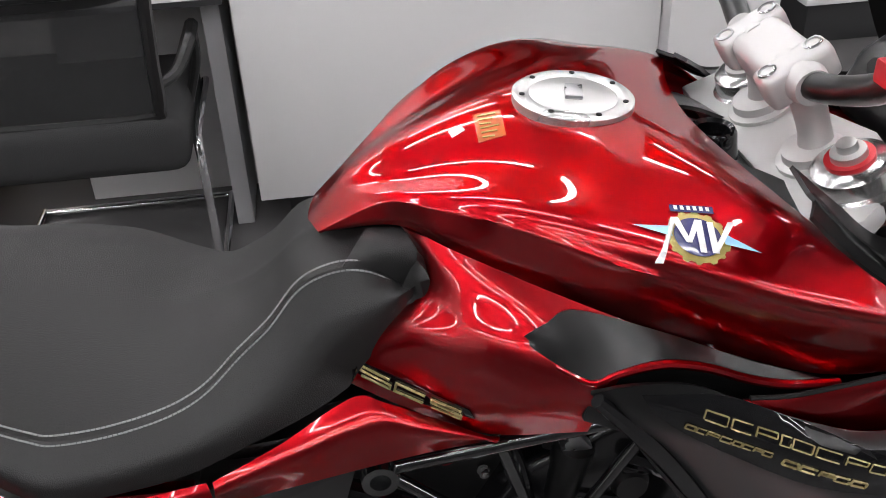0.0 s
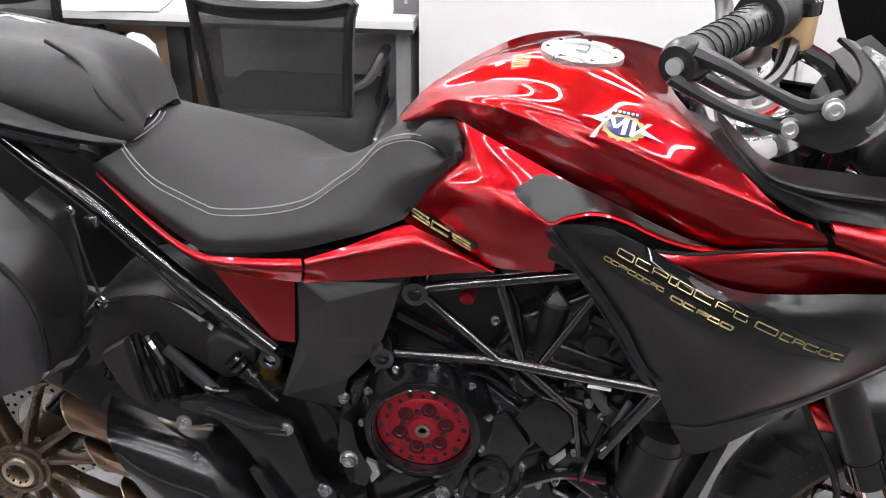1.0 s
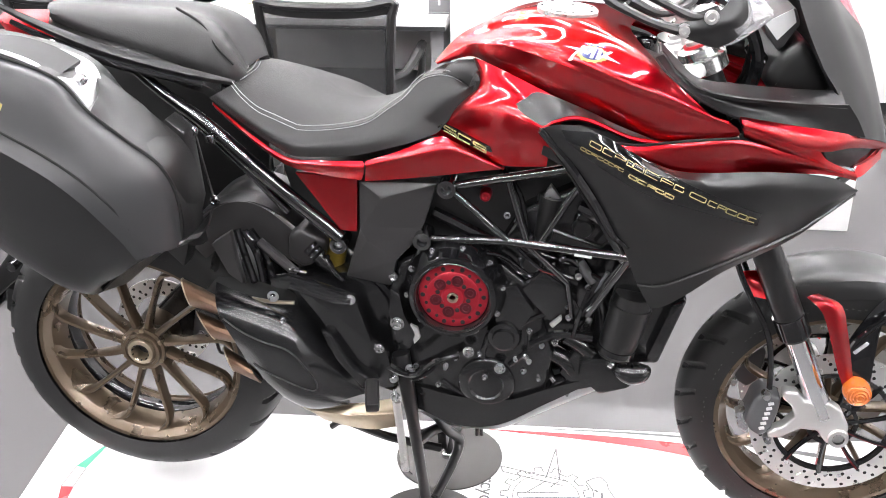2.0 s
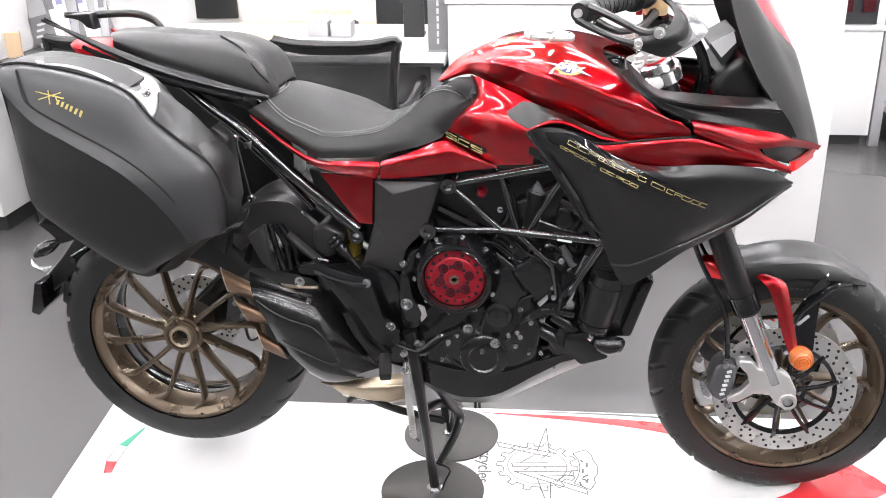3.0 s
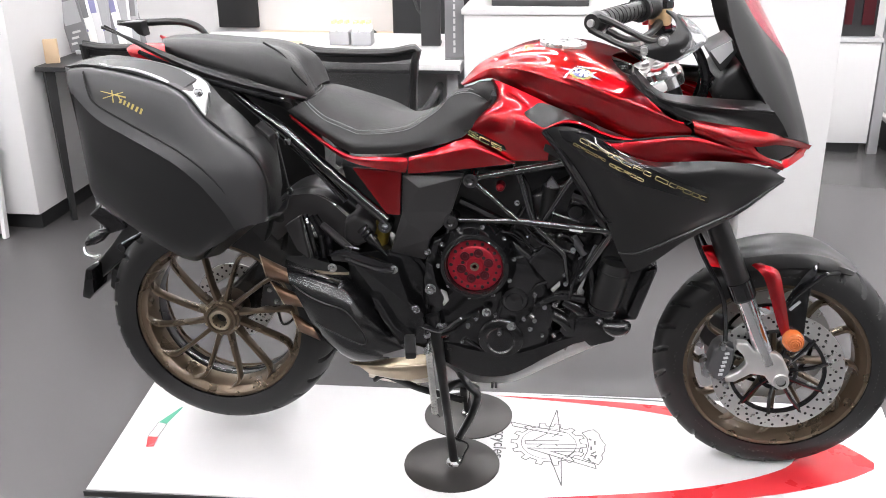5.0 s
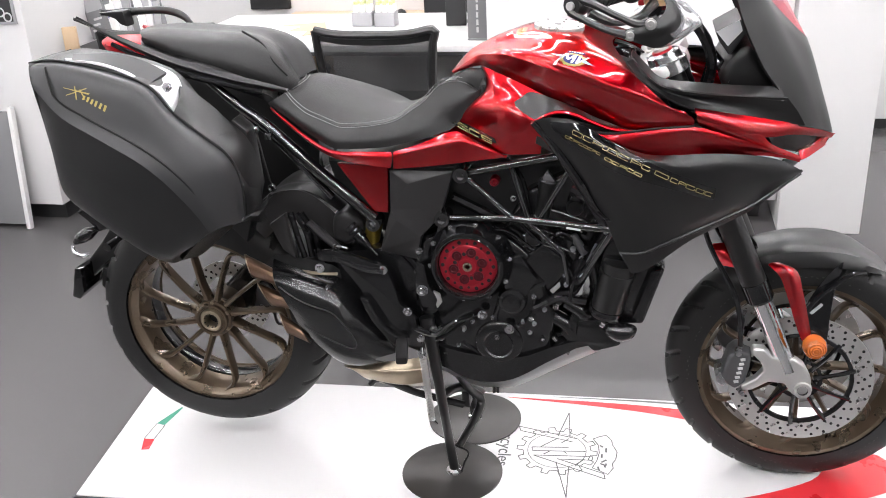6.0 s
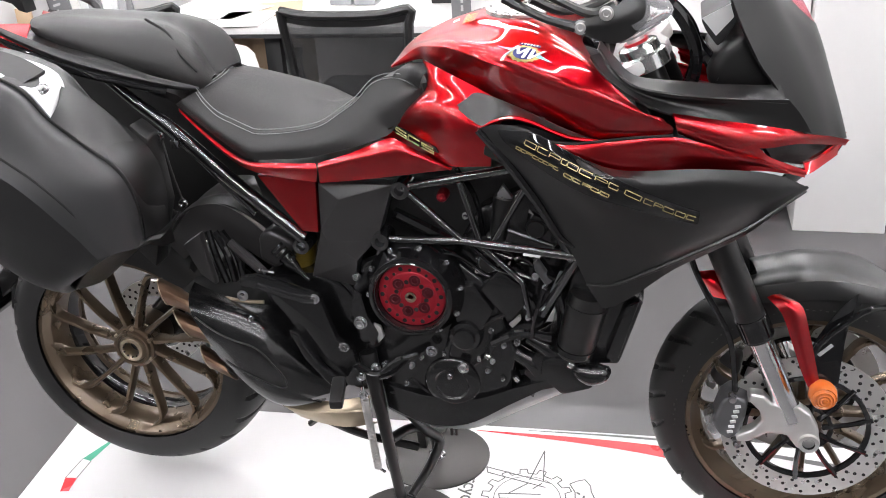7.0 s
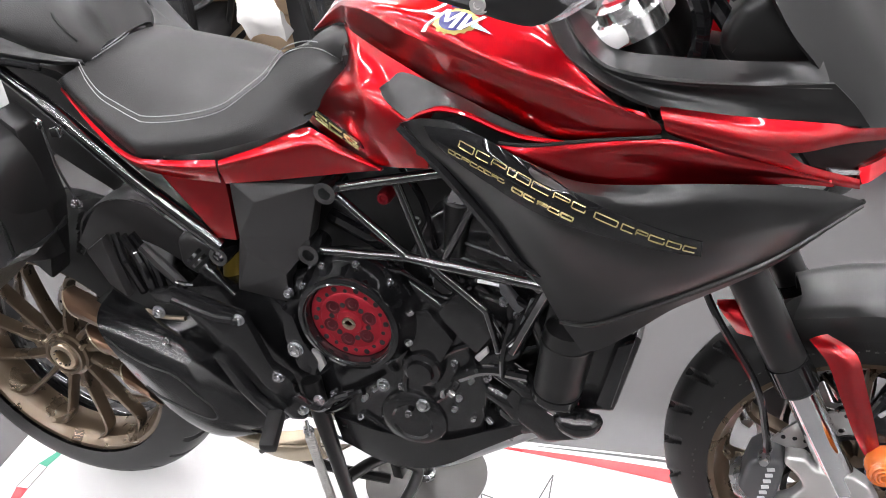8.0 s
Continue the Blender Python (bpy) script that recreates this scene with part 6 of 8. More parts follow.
# ---- engine and frame
core = part("crankcase", prism([(0.582, -0.12, 0.652), (0.655, -0.12, 0.687), (0.765, -0.12, 0.682), (0.849, -0.12, 0.611), (0.892, -0.12, 0.469), (0.876, -0.12, 0.370), (0.784, -0.12, 0.316), (0.660, -0.12, 0.303), (0.597, -0.12, 0.373), (0.562, -0.12, 0.514)], -0.125, 0.125, 0.014, 3), ENGINE, bike, "black cast engine crankcase")
part("cylinder_block", prism([(0.747, -0.1, 0.636), (0.824, -0.1, 0.771), (0.923, -0.1, 0.819), (0.999, -0.1, 0.746), (1.010, -0.1, 0.662), (0.941, -0.1, 0.524), (0.866, -0.1, 0.458), (0.794, -0.1, 0.501)], -0.115, 0.115, 0.012, 3), ENGINE, bike, "black finned cylinder block")
for k in range(6):
    a, b = Vector((0.780, -0.118, 0.600)), Vector((0.898, -0.118, 0.560))
    o = (Vector((0.878, -0.118, 0.786)) - Vector((0.783, -0.118, 0.603))) * (0.12 + k * 0.13)
    part("block_rib", tube([tuple(a + o), tuple(b + o)], 0.0035, 6), ENGINE, core)
part("airbox", prism([(0.505, -0.05, 0.809), (0.928, -0.05, 0.841), (1.032, -0.05, 0.659), (0.873, -0.05, 0.622), (0.646, -0.05, 0.643), (0.529, -0.05, 0.607)], -0.075, 0.075, 0.02, 3), PLASTIC, bike, "black airbox")
part("subframe_core", prism([(0.352, -0.05, 0.825), (0.390, -0.05, 0.818), (0.730, -0.05, 0.859), (0.689, -0.05, 0.780), (0.529, -0.05, 0.608), (0.487, -0.05, 0.637), (0.418, -0.05, 0.695), (0.370, -0.05, 0.761)], -0.07, 0.07, 0.012, 2), PLASTIC, bike, "black plastic inner tail")
part("radiator", prism([(1.008, -0.1, 0.706), (1.078, -0.1, 0.651), (1.132, -0.1, 0.609), (1.089, -0.1, 0.471), (1.034, -0.1, 0.468), (0.986, -0.1, 0.587)], -0.14, 0.14, 0.008), ENGINE, bike, "black radiator")
part("radiator_edge", prism([(1.102, -0.15, 0.611), (1.125, -0.15, 0.618), (1.088, -0.15, 0.491), (1.064, -0.15, 0.493)], -0.16, -0.12, 0.006), GLOSS, bike)
CX, CZ = 0.698, 0.609
cov = part("clutch_cover", lathe([(0.10, -0.12), (0.098, -0.142), (0.088, -0.155), (0.085, -0.172), (0.082, -0.178), (0.076, -0.180), (0.070, -0.177), (0.068, -0.165), (0.066, -0.160)], 72, (CX, 0, CZ), closed=False), GLOSS, bike, "gloss black clutch cover ring")
part("cover_ring", lathe([(0.0715, -0.1775), (0.073, -0.1805), (0.0745, -0.1795)], 72, (CX, 0, CZ), closed=False), GLOSS, cov, "thin gloss ring")
plate = part("clutch_plate", lathe([(0.068, -0.159), (0.066, -0.1645), (0.058, -0.1665), (0.05, -0.1655), (0.046, -0.168), (0.022, -0.168), (0.02, -0.172), (0.0001, -0.172)], 60, (CX, 0, CZ), closed=False), CLUTCH, cov, "red anodised pressure plate")
for k in range(6):
    a = radians(60 * k + 15)
    x, z = CX + 0.034 * math.cos(a), CZ + 0.034 * math.sin(a)
    part("spring_cup", lathe([(0.0115, -0.1675), (0.0115, -0.1697), (0.007, -0.1697), (0.006, -0.1683), (0.0001, -0.1687)], 18, (x, 0, z), closed=False), DARKRED, plate, "dark spring cup")
    a += radians(30)
    part("plate_slot", lathe([(0.0045, -0.167), (0.0045, -0.169), (0.0001, -0.169)], 12, (CX + 0.03 * math.cos(a), 0, CZ + 0.03 * math.sin(a)), closed=False), DARK, plate)
for k in range(20):
    a = radians(18 * k)
    part("plate_hole", lathe([(0.0032 if k % 2 else 0.0045, -0.166), (0.0032 if k % 2 else 0.0045, -0.1672), (0.0001, -0.1672)], 10, (CX + (0.054 if k % 2 else 0.058) * math.cos(a), 0, CZ + (0.054 if k % 2 else 0.058) * math.sin(a)), closed=False), DARK, plate)
part("plate_centre", lathe([(0.011, -0.171), (0.011, -0.175), (0.006, -0.175), (0.005, -0.172), (0.0001, -0.172)], 18, (CX, 0, CZ), closed=False), GOLDSTEEL, plate, "brass coloured centre")
for k in range(10):
    a = radians(36 * k + 8)
    bolt((CX + 0.093 * math.cos(a), -0.148, CZ + 0.093 * math.sin(a)), 0.0042, 0.005, core, STEEL)
pump = part("water_pump", lathe([(0.034, -0.12), (0.034, -0.14), (0.03, -0.147), (0.022, -0.15), (0.02, -0.158), (0.0001, -0.16)], 36, (0, 0, 0), closed=False), ENGINE, bike, "black round pump cover")
pump.location = (0.793, 0, 0.513)
part("sump_cover", lathe([(0.058, -0.12), (0.057, -0.13), (0.05, -0.135), (0.036, -0.136), (0.032, -0.133), (0.0001, -0.134)], 48, (0.758, 0, 0.394), closed=False), ENGINE, bike, "black round generator cover")
for p, r in (((0.477, -0.135, 0.694), 0.011), ((0.588, -0.165, 0.540), 0.0125), ((0.553, -0.178, 0.490), 0.0095), ((0.499, -0.17, 0.590), 0.0095), ((0.725, -0.15, 0.477), 0.0105), ((0.786, -0.145, 0.441), 0.0105), ((0.611, -0.165, 0.439), 0.0095), ((0.577, -0.165, 0.415), 0.009),
             ((0.344, -0.165, 0.585), 0.0105), ((0.373, -0.2, 0.555), 0.005), ((0.772, -0.13, 0.631), 0.0055), ((0.774, -0.13, 0.567), 0.0055), ((0.578, -0.165, 0.371), 0.009), ((0.621, -0.13, 0.400), 0.0055), ((0.756, -0.14, 0.416), 0.0055), ((0.832, -0.125, 0.427), 0.006),
             ((0.862, -0.125, 0.412), 0.0055), ((0.676, -0.13, 0.427), 0.005), ((0.791, -0.08, 0.741), 0.006), ((0.577, -0.13, 0.624), 0.008), ((0.986, -0.16, 0.735), 0.0065), ((0.930, -0.125, 0.642), 0.006), ((0.891, -0.12, 0.492), 0.0055)):
    bolt(p, r * 0.82, 0.007, bike, STEEL)
for p in ((0.624, -0.127, 0.661), (0.772, -0.127, 0.626), (0.776, -0.127, 0.563), (0.739, -0.127, 0.517), (0.745, -0.127, 0.461), (0.755, -0.127, 0.413), (0.842, -0.127, 0.450), (0.816, -0.127, 0.454), (0.676, -0.127, 0.429), (0.892, -0.127, 0.499), (0.915, -0.127, 0.554), (0.912, -0.127, 0.579), (0.949, -0.127, 0.621), (0.660, -0.127, 0.383), (0.811, -0.127, 0.600), (0.827, -0.127, 0.650), (0.881, -0.127, 0.629), (0.708, -0.127, 0.395), (0.774, -0.127, 0.374), (0.616, -0.127, 0.424), (0.841, -0.127, 0.520), (0.866, -0.127, 0.488), (0.801, -0.127, 0.369), (0.696, -0.127, 0.448)):
    bolt(p, 0.0042, 0.006, bike, STEEL)
for line in ([(0.794, -0.125, 0.481), (0.830, -0.125, 0.535), (0.882, -0.125, 0.563)], [(0.804, -0.125, 0.439), (0.839, -0.125, 0.476), (0.844, -0.125, 0.519)], [(0.668, -0.125, 0.391), (0.722, -0.125, 0.360), (0.785, -0.125, 0.374)], [(0.761, -0.125, 0.504), (0.751, -0.125, 0.451), (0.779, -0.125, 0.401)], [(0.834, -0.125, 0.625), (0.870, -0.125, 0.643), (0.899, -0.125, 0.629)], [(0.789, -0.125, 0.607), (0.833, -0.125, 0.601), (0.868, -0.125, 0.570)]):
    part("casting_rib", tube(line, 0.006, 8, 18), ENGINE, core)
part("engine_mount", prism([(0.577, -0.15, 0.616), (0.594, -0.15, 0.604), (0.602, -0.15, 0.560), (0.622, -0.15, 0.515), (0.612, -0.15, 0.486), (0.584, -0.15, 0.497), (0.571, -0.15, 0.558)], -0.162, -0.12, 0.005), ENGINE, bike)
part("mount_tab", prism([(0.611, -0.15, 0.537), (0.627, -0.15, 0.530), (0.632, -0.15, 0.508), (0.619, -0.15, 0.492)], -0.158, -0.15, 0.002), ALU, bike, "bright alloy tab")
NA, NB, NC, ND, NE, NF = (0.685, -0.132, 0.816), (0.638, -0.132, 0.710), (0.801, -0.15, 0.720), (0.835, -0.155, 0.716), (1.018, -0.195, 0.720), (0.912, -0.165, 0.873)
for a, b, r in ((NA, NF, 0.0125), (NA, NC, 0.0105), (NB, NC, 0.0115), (NC, NE, 0.0125), ((0.798, -0.145, 0.835), ND, 0.0095), ((0.929, -0.16, 0.849), (0.858, -0.155, 0.723), 0.0095), (ND, (0.910, -0.15, 0.641), 0.0095), ((0.910, -0.15, 0.641), (0.922, -0.145, 0.566), 0.008), ((1.021, -0.19, 0.723), (0.949, -0.165, 0.583), 0.0105), ((1.014, -0.18, 0.756), (0.962, -0.17, 0.826), 0.009),
                (NB, (0.621, -0.13, 0.642), 0.011)):
    part("frame_tube", tube([a, b], r * 0.66, 14), FRAMEP, bike, "gloss black trellis frame tube")
for n, r in ((NA, 0.018), (NB, 0.018), ((0.476, -0.13, 0.692), 0.017)):
    part("frame_boss", lathe([(0.0001, n[1] - 0.008), (r * 0.45, n[1] - 0.008), (r * 0.55, n[1] - 0.018), (r * 0.95, n[1] - 0.018), (r, n[1] - 0.012), (r, n[1] + 0.03)], 24, (n[0], 0, n[2]), closed=False), FRAMEP, bike, "gloss black frame boss")
part("warning_label", prism([(0.921, -0.178, 0.724), (0.951, -0.181, 0.720), (0.950, -0.181, 0.716), (0.920, -0.178, 0.720)], -0.199, -0.197, 0), SILVERP, bike, "tiny pale printed label")
for p, r, s in (((0.841, -0.12, 0.663), 0.02, 0.05), ((0.871, -0.1, 0.772), 0.026, 0.045), ((0.933, -0.12, 0.739), 0.02, 0.03)):
    part("hose_stub", lathe([(r, p[1] + s), (r, p[1]), (r * 0.8, p[1] - 0.008), (0.0001, p[1] - 0.008)], 20, (p[0], 0, p[2]), closed=False), PLASTIC, bike)
part("coil_cap", prism([(0.855, -0.12, 0.795), (0.873, -0.12, 0.824), (0.892, -0.12, 0.797)], -0.125, -0.11, 0.003), STEEL, bike, "bright clip")
part("coil", tube([(0.875, -0.115, 0.799), (0.859, -0.11, 0.711)], [0.021, 0.017], 14, 6), PLASTIC, bike)
part("red_plug", lathe([(0.0001, -0.092), (0.005, -0.094), (0.006, -0.1), (0.009, -0.1), (0.011, -0.095), (0.012, -0.06)], 18, (0.751, 0, 0.785), closed=False), CLUTCH, bike, "small red plug")
for pts, r in (([(0.869, -0.13, 0.653), (0.908, -0.14, 0.688), (0.943, -0.13, 0.656), (0.984, -0.14, 0.640)], 0.006), ([(0.952, -0.15, 0.592), (0.990, -0.16, 0.656), (1.022, -0.17, 0.704)], 0.008), ([(0.650, -0.08, 0.743), (0.707, -0.09, 0.720), (0.763, -0.1, 0.696)], 0.012), ([(0.845, -0.13, 0.494), (0.900, -0.14, 0.525), (0.962, -0.14, 0.521)], 0.009),
               ([(0.509, -0.1, 0.626), (0.567, -0.11, 0.571), (0.574, -0.12, 0.483)], 0.012), ([(0.765, -0.12, 0.660), (0.801, -0.125, 0.604), (0.795, -0.125, 0.528)], 0.008), ([(0.634, -0.12, 0.669), (0.710, -0.12, 0.694), (0.779, -0.12, 0.675), (0.814, -0.12, 0.647)], 0.007), ([(0.925, -0.12, 0.781), (0.965, -0.13, 0.765), (0.993, -0.14, 0.734)], 0.012),
               ([(0.607, -0.15, 0.405), (0.643, -0.15, 0.422), (0.677, -0.14, 0.451), (0.712, -0.135, 0.474)], 0.006)):
    part("hose", tube(pts, r, 8, 24), GLOSS, bike, "black rubber hose")
for a, b, r in (((0.929, -0.13, 0.678), (0.957, -0.13, 0.635), 0.012), ((0.965, -0.15, 0.622), (0.983, -0.15, 0.666), 0.006), ((1.000, -0.19, 0.710), (1.024, -0.19, 0.732), 0.007)):
    part("fitting", tube([a, b], r * 0.8, 10), CALIPER, bike, "dull metal fitting")
part("throttle_body", lathe([(0.0001, -0.125), (0.012, -0.123), (0.022, -0.115), (0.027, -0.1), (0.027, -0.06)], 28, (0.937, 0, 0.754), closed=False), GLOSS, bike, "gloss black round throttle body")
for pts in ([(0.946, -0.165, 0.593), (0.978, -0.168, 0.631)], [(0.979, -0.17, 0.652), (1.006, -0.172, 0.696)]):
    pipe = part("printed_hose", tube(pts, 0.0065, 10, 20), GLOSS, bike, "black hose with faint pale print")
    a, b = Vector(pts[0]), Vector(pts[-1])
    for k in range(5):
        c = a.lerp(b, 0.18 + 0.14 * k) + Vector((0, -0.0068, 0.001))
        d = (b - a).normalized() * 0.0055
        part("hose_print", tube([tuple(c - d), tuple(c + d)], 0.0011, 5), SILVERP, pipe, "pale print bar")
for pts, r in (([(0.807, -0.13, 0.708), (0.856, -0.135, 0.662), (0.899, -0.135, 0.642), (0.932, -0.13, 0.575)], 0.004), ([(0.783, -0.1, 0.846), (0.818, -0.11, 0.794), (0.834, -0.12, 0.720)], 0.005), ([(0.951, -0.16, 0.632), (0.933, -0.16, 0.573), (0.925, -0.15, 0.524)], 0.0045), ([(0.747, -0.13, 0.685), (0.788, -0.135, 0.681), (0.836, -0.13, 0.644)], 0.004), ([(0.962, -0.15, 0.700), (0.987, -0.15, 0.730), (1.015, -0.15, 0.738)], 0.006)):
    part("cable", tube(pts, r, 8, 26), GLOSS, bike, "gloss black cable")
for a, b, r in (((0.995, -0.15, 0.474), (1.003, -0.15, 0.469), 0.0085), ((0.831, -0.14, 0.473), (0.839, -0.14, 0.466), 0.006), ((0.886, -0.13, 0.420), (0.893, -0.13, 0.411), 0.005), ((1.019, -0.16, 0.477), (1.030, -0.16, 0.478), 0.006)):
    part("hose_clamp", tube([a, b], r, 12), POLISH, bike, "bright hose clamp")
part("head_casting", prism([(0.822, -0.12, 0.610), (0.862, -0.12, 0.656), (0.931, -0.12, 0.608), (0.882, -0.12, 0.546)], -0.135, -0.11, 0.006, 2), ENGINE, bike, "black cylinder head casting")
part("head_casting", prism([(0.761, -0.13, 0.612), (0.815, -0.13, 0.626), (0.851, -0.13, 0.571), (0.824, -0.13, 0.525), (0.778, -0.13, 0.538)], -0.142, -0.12, 0.005, 2), ENGINE, bike)
part("alloy_tab", prism([(0.879, -0.13, 0.542), (0.901, -0.13, 0.564), (0.903, -0.13, 0.553), (0.886, -0.13, 0.534)], -0.137, -0.13, 0.002), ALU, bike, "bright alloy tab")
for pts in ([(0.916, -0.11, 0.505), (0.956, -0.12, 0.481), (0.966, -0.11, 0.430), (0.910, -0.08, 0.377)], [(0.872, -0.1, 0.467), (0.918, -0.11, 0.443), (0.924, -0.1, 0.399), (0.860, -0.08, 0.358)], [(0.823, -0.09, 0.436), (0.866, -0.1, 0.416), (0.871, -0.09, 0.380), (0.816, -0.08, 0.345)]):
    part("exhaust_header", tube(pts, 0.0185, 14, 30), ENGINE, bike, "blackened exhaust header")
can = part("cooler_tank", tube([(1.033, -0.15, 0.626), (1.031, -0.15, 0.614), (1.023, -0.15, 0.573), (1.014, -0.15, 0.535), (1.006, -0.15, 0.505), (1.004, -0.15, 0.494)], [0.034, 0.037, 0.0375, 0.037, 0.036, 0.03], 28, 30), PLASTIC, bike, "black upright expansion tank")
part("tank_band", tube([(1.029, -0.15, 0.604), (1.027, -0.15, 0.594)], 0.0395, 28, 3), PLASTIC, can)
part("tank_foot", tube([(1.008, -0.15, 0.514), (1.006, -0.15, 0.504)], 0.0385, 28, 3), GLOSS, can)
part("horn", tube([(1.006, -0.15, 0.464), (1.020, -0.16, 0.464), (1.039, -0.16, 0.459), (1.058, -0.16, 0.463), (1.071, -0.15, 0.465)], [0.008, 0.019, 0.023, 0.021, 0.008], 16, 16), ENGINE, bike, "black bowl-shaped horn")
part("horn_base", prism([(0.943, -0.12, 0.472), (1.005, -0.12, 0.483), (1.043, -0.12, 0.415), (0.981, -0.12, 0.393), (0.938, -0.12, 0.433)], -0.145, 0.1, 0.01), ENGINE, bike)
for k, y in enumerate((-0.095, -0.03, 0.04)):
    part("exhaust_header", tube([(0.965, y, 0.62), (0.985, y, 0.55), (0.975, y * 0.9, 0.47), (0.93, y * 0.7, 0.425), (0.86, y * 0.5, 0.405)], 0.019, 14, 40), ENGINE, bike, "blackened exhaust header")
part("header_shield", prism([(0.935, -0.11, 0.490), (0.978, -0.11, 0.469), (0.995, -0.11, 0.407), (0.939, -0.11, 0.388), (0.902, -0.11, 0.426)], -0.125, -0.1, 0.006), ENGINE, bike)
part("belly_pan", skin([[(0.594, -0.12, 0.323), (0.675, -0.125, 0.305), (0.770, -0.13, 0.316), (0.870, -0.13, 0.366), (0.953, -0.12, 0.394), (1.026, -0.1, 0.404)],
                        [(0.635, -0.1, 0.282), (0.710, -0.105, 0.270), (0.784, -0.11, 0.277), (0.877, -0.11, 0.328), (0.954, -0.1, 0.365), (1.010, -0.085, 0.386)],
                        [(0.637, 0, 0.210), (0.707, 0, 0.201), (0.784, 0, 0.213), (0.882, 0, 0.268), (0.955, 0, 0.308), (1.010, 0, 0.336)]], 36, 8, 0.004, inward=(0, 0, 1), sym=True), GREYPAN, bike, "grey painted belly pan")
pair("belly_side", skin([[(0.611, -0.13, 0.379), (0.698, -0.135, 0.362), (0.799, -0.135, 0.361), (0.883, -0.133, 0.393), (0.945, -0.125, 0.412)], [(0.617, -0.128, 0.322), (0.698, -0.132, 0.290), (0.785, -0.135, 0.300), (0.877, -0.133, 0.356), (0.953, -0.122, 0.398)]], 20, 5, 0.004), ENGINE, bike, "black belly side")
part("drain", tube([(0.732, -0.06, 0.253), (0.732, -0.06, 0.215)], 0.004, 8), MATT, bike)
part("drain", tube([(0.741, -0.06, 0.254), (0.742, -0.06, 0.216)], 0.004, 8), MATT, bike)

# ---- rear frame, swing arm, shock
pair("subframe_tube", tube([(0.107, -0.12, 1.021), (0.167, -0.125, 0.971), (0.239, -0.135, 0.923), (0.356, -0.14, 0.817), (0.480, -0.138, 0.706)], [0.01, 0.013, 0.014, 0.014], 12, 30), FRAMEP, bike, "gloss black subframe tube")
pair("subframe_tube", tube([(0.171, -0.1, 0.945), (0.267, -0.11, 0.862), (0.373, -0.11, 0.743)], 0.009, 10, 16), FRAMEP, bike)
part("swing_arm", prism([(-0.014, -0.05, 0.419), (0.105, -0.05, 0.540), (0.291, -0.05, 0.597), (0.498, -0.05, 0.543), (0.563, -0.05, 0.466), (0.546, -0.05, 0.384), (0.403, -0.05, 0.409), (0.155, -0.05, 0.395), (0.005, -0.05, 0.318)], 0.03, 0.11, 0.014, 3), ENGINE, bike, "black single-sided swing arm")
part("swing_pivot", prism([(0.364, -0.1, 0.604), (0.495, -0.1, 0.625), (0.580, -0.1, 0.583), (0.607, -0.1, 0.444), (0.569, -0.1, 0.344), (0.487, -0.1, 0.372), (0.387, -0.1, 0.464)], -0.115, 0.11, 0.012, 2), ENGINE, bike, "black pivot casting")
part("rear_hugger", skin([[(0.149, -0.085, 0.658), (0.175, -0.085, 0.710), (0.237, -0.085, 0.745), (0.308, -0.08, 0.743), (0.376, -0.07, 0.692), (0.414, -0.06, 0.629)], [(0.144, -0.04, 0.652), (0.173, -0.04, 0.709), (0.232, -0.04, 0.745), (0.307, -0.04, 0.747), (0.378, -0.04, 0.702), (0.420, -0.03, 0.638)], [(0.135, 0, 0.641), (0.163, 0, 0.699), (0.226, 0, 0.736), (0.302, 0, 0.737), (0.374, 0, 0.691), (0.416, 0, 0.630)]], 24, 8, 0.004, inward=(0, 0, -1), sym=True), GREYP, bike, "dark grey satin rear hugger")
part("hugger_side", skin([[(0.150, -0.088, 0.659), (0.223, -0.09, 0.738), (0.309, -0.085, 0.740), (0.417, -0.07, 0.633)], [(0.184, -0.088, 0.622), (0.248, -0.09, 0.672), (0.305, -0.085, 0.665), (0.379, -0.07, 0.601)]], 20, 6, 0.004, 0.004), GREYP, bike)
part("shock_mount", prism([(0.362, -0.08, 0.687), (0.392, -0.08, 0.704), (0.445, -0.08, 0.677), (0.435, -0.08, 0.641), (0.392, -0.08, 0.615), (0.359, -0.08, 0.635)], -0.1, 0.06, 0.016, 4), GREYP, bike, "dark grey rounded shock mount")
part("stay_cable", tube([(0.227, -0.16, 0.914), (0.241, -0.17, 0.851), (0.248, -0.16, 0.782)], 0.0022, 8, 12), GREYP, bike, "thin grey stay cable")
for p in ((0.226, -0.165, 0.918), (0.250, -0.165, 0.782)):
    bolt(p, 0.0075, 0.008, bike, CHROME, "stay_clip")
for pts in ([(0.273, -0.13, 0.710), (0.287, -0.14, 0.663), (0.297, -0.13, 0.598)], [(0.287, -0.13, 0.708), (0.310, -0.135, 0.662), (0.316, -0.13, 0.601)], [(0.296, -0.12, 0.705), (0.324, -0.12, 0.652), (0.330, -0.12, 0.601)]):
    part("hose", tube(pts, 0.0075, 8, 20), GLOSS, bike, "black rubber hose")
part("peg_stay", tube([(0.312, -0.12, 0.682), (0.350, -0.13, 0.654), (0.388, -0.14, 0.627)], [0.009, 0.011, 0.009], 8, 14), GREYP, bike, "dark grey footrest stay")
part("case_bracket", prism([(0.229, -0.15, 0.689), (0.270, -0.15, 0.717), (0.276, -0.15, 0.662), (0.287, -0.15, 0.602), (0.256, -0.15, 0.627)], -0.16, -0.14, 0.005), GREYP, bike, "dark grey pannier bracket")
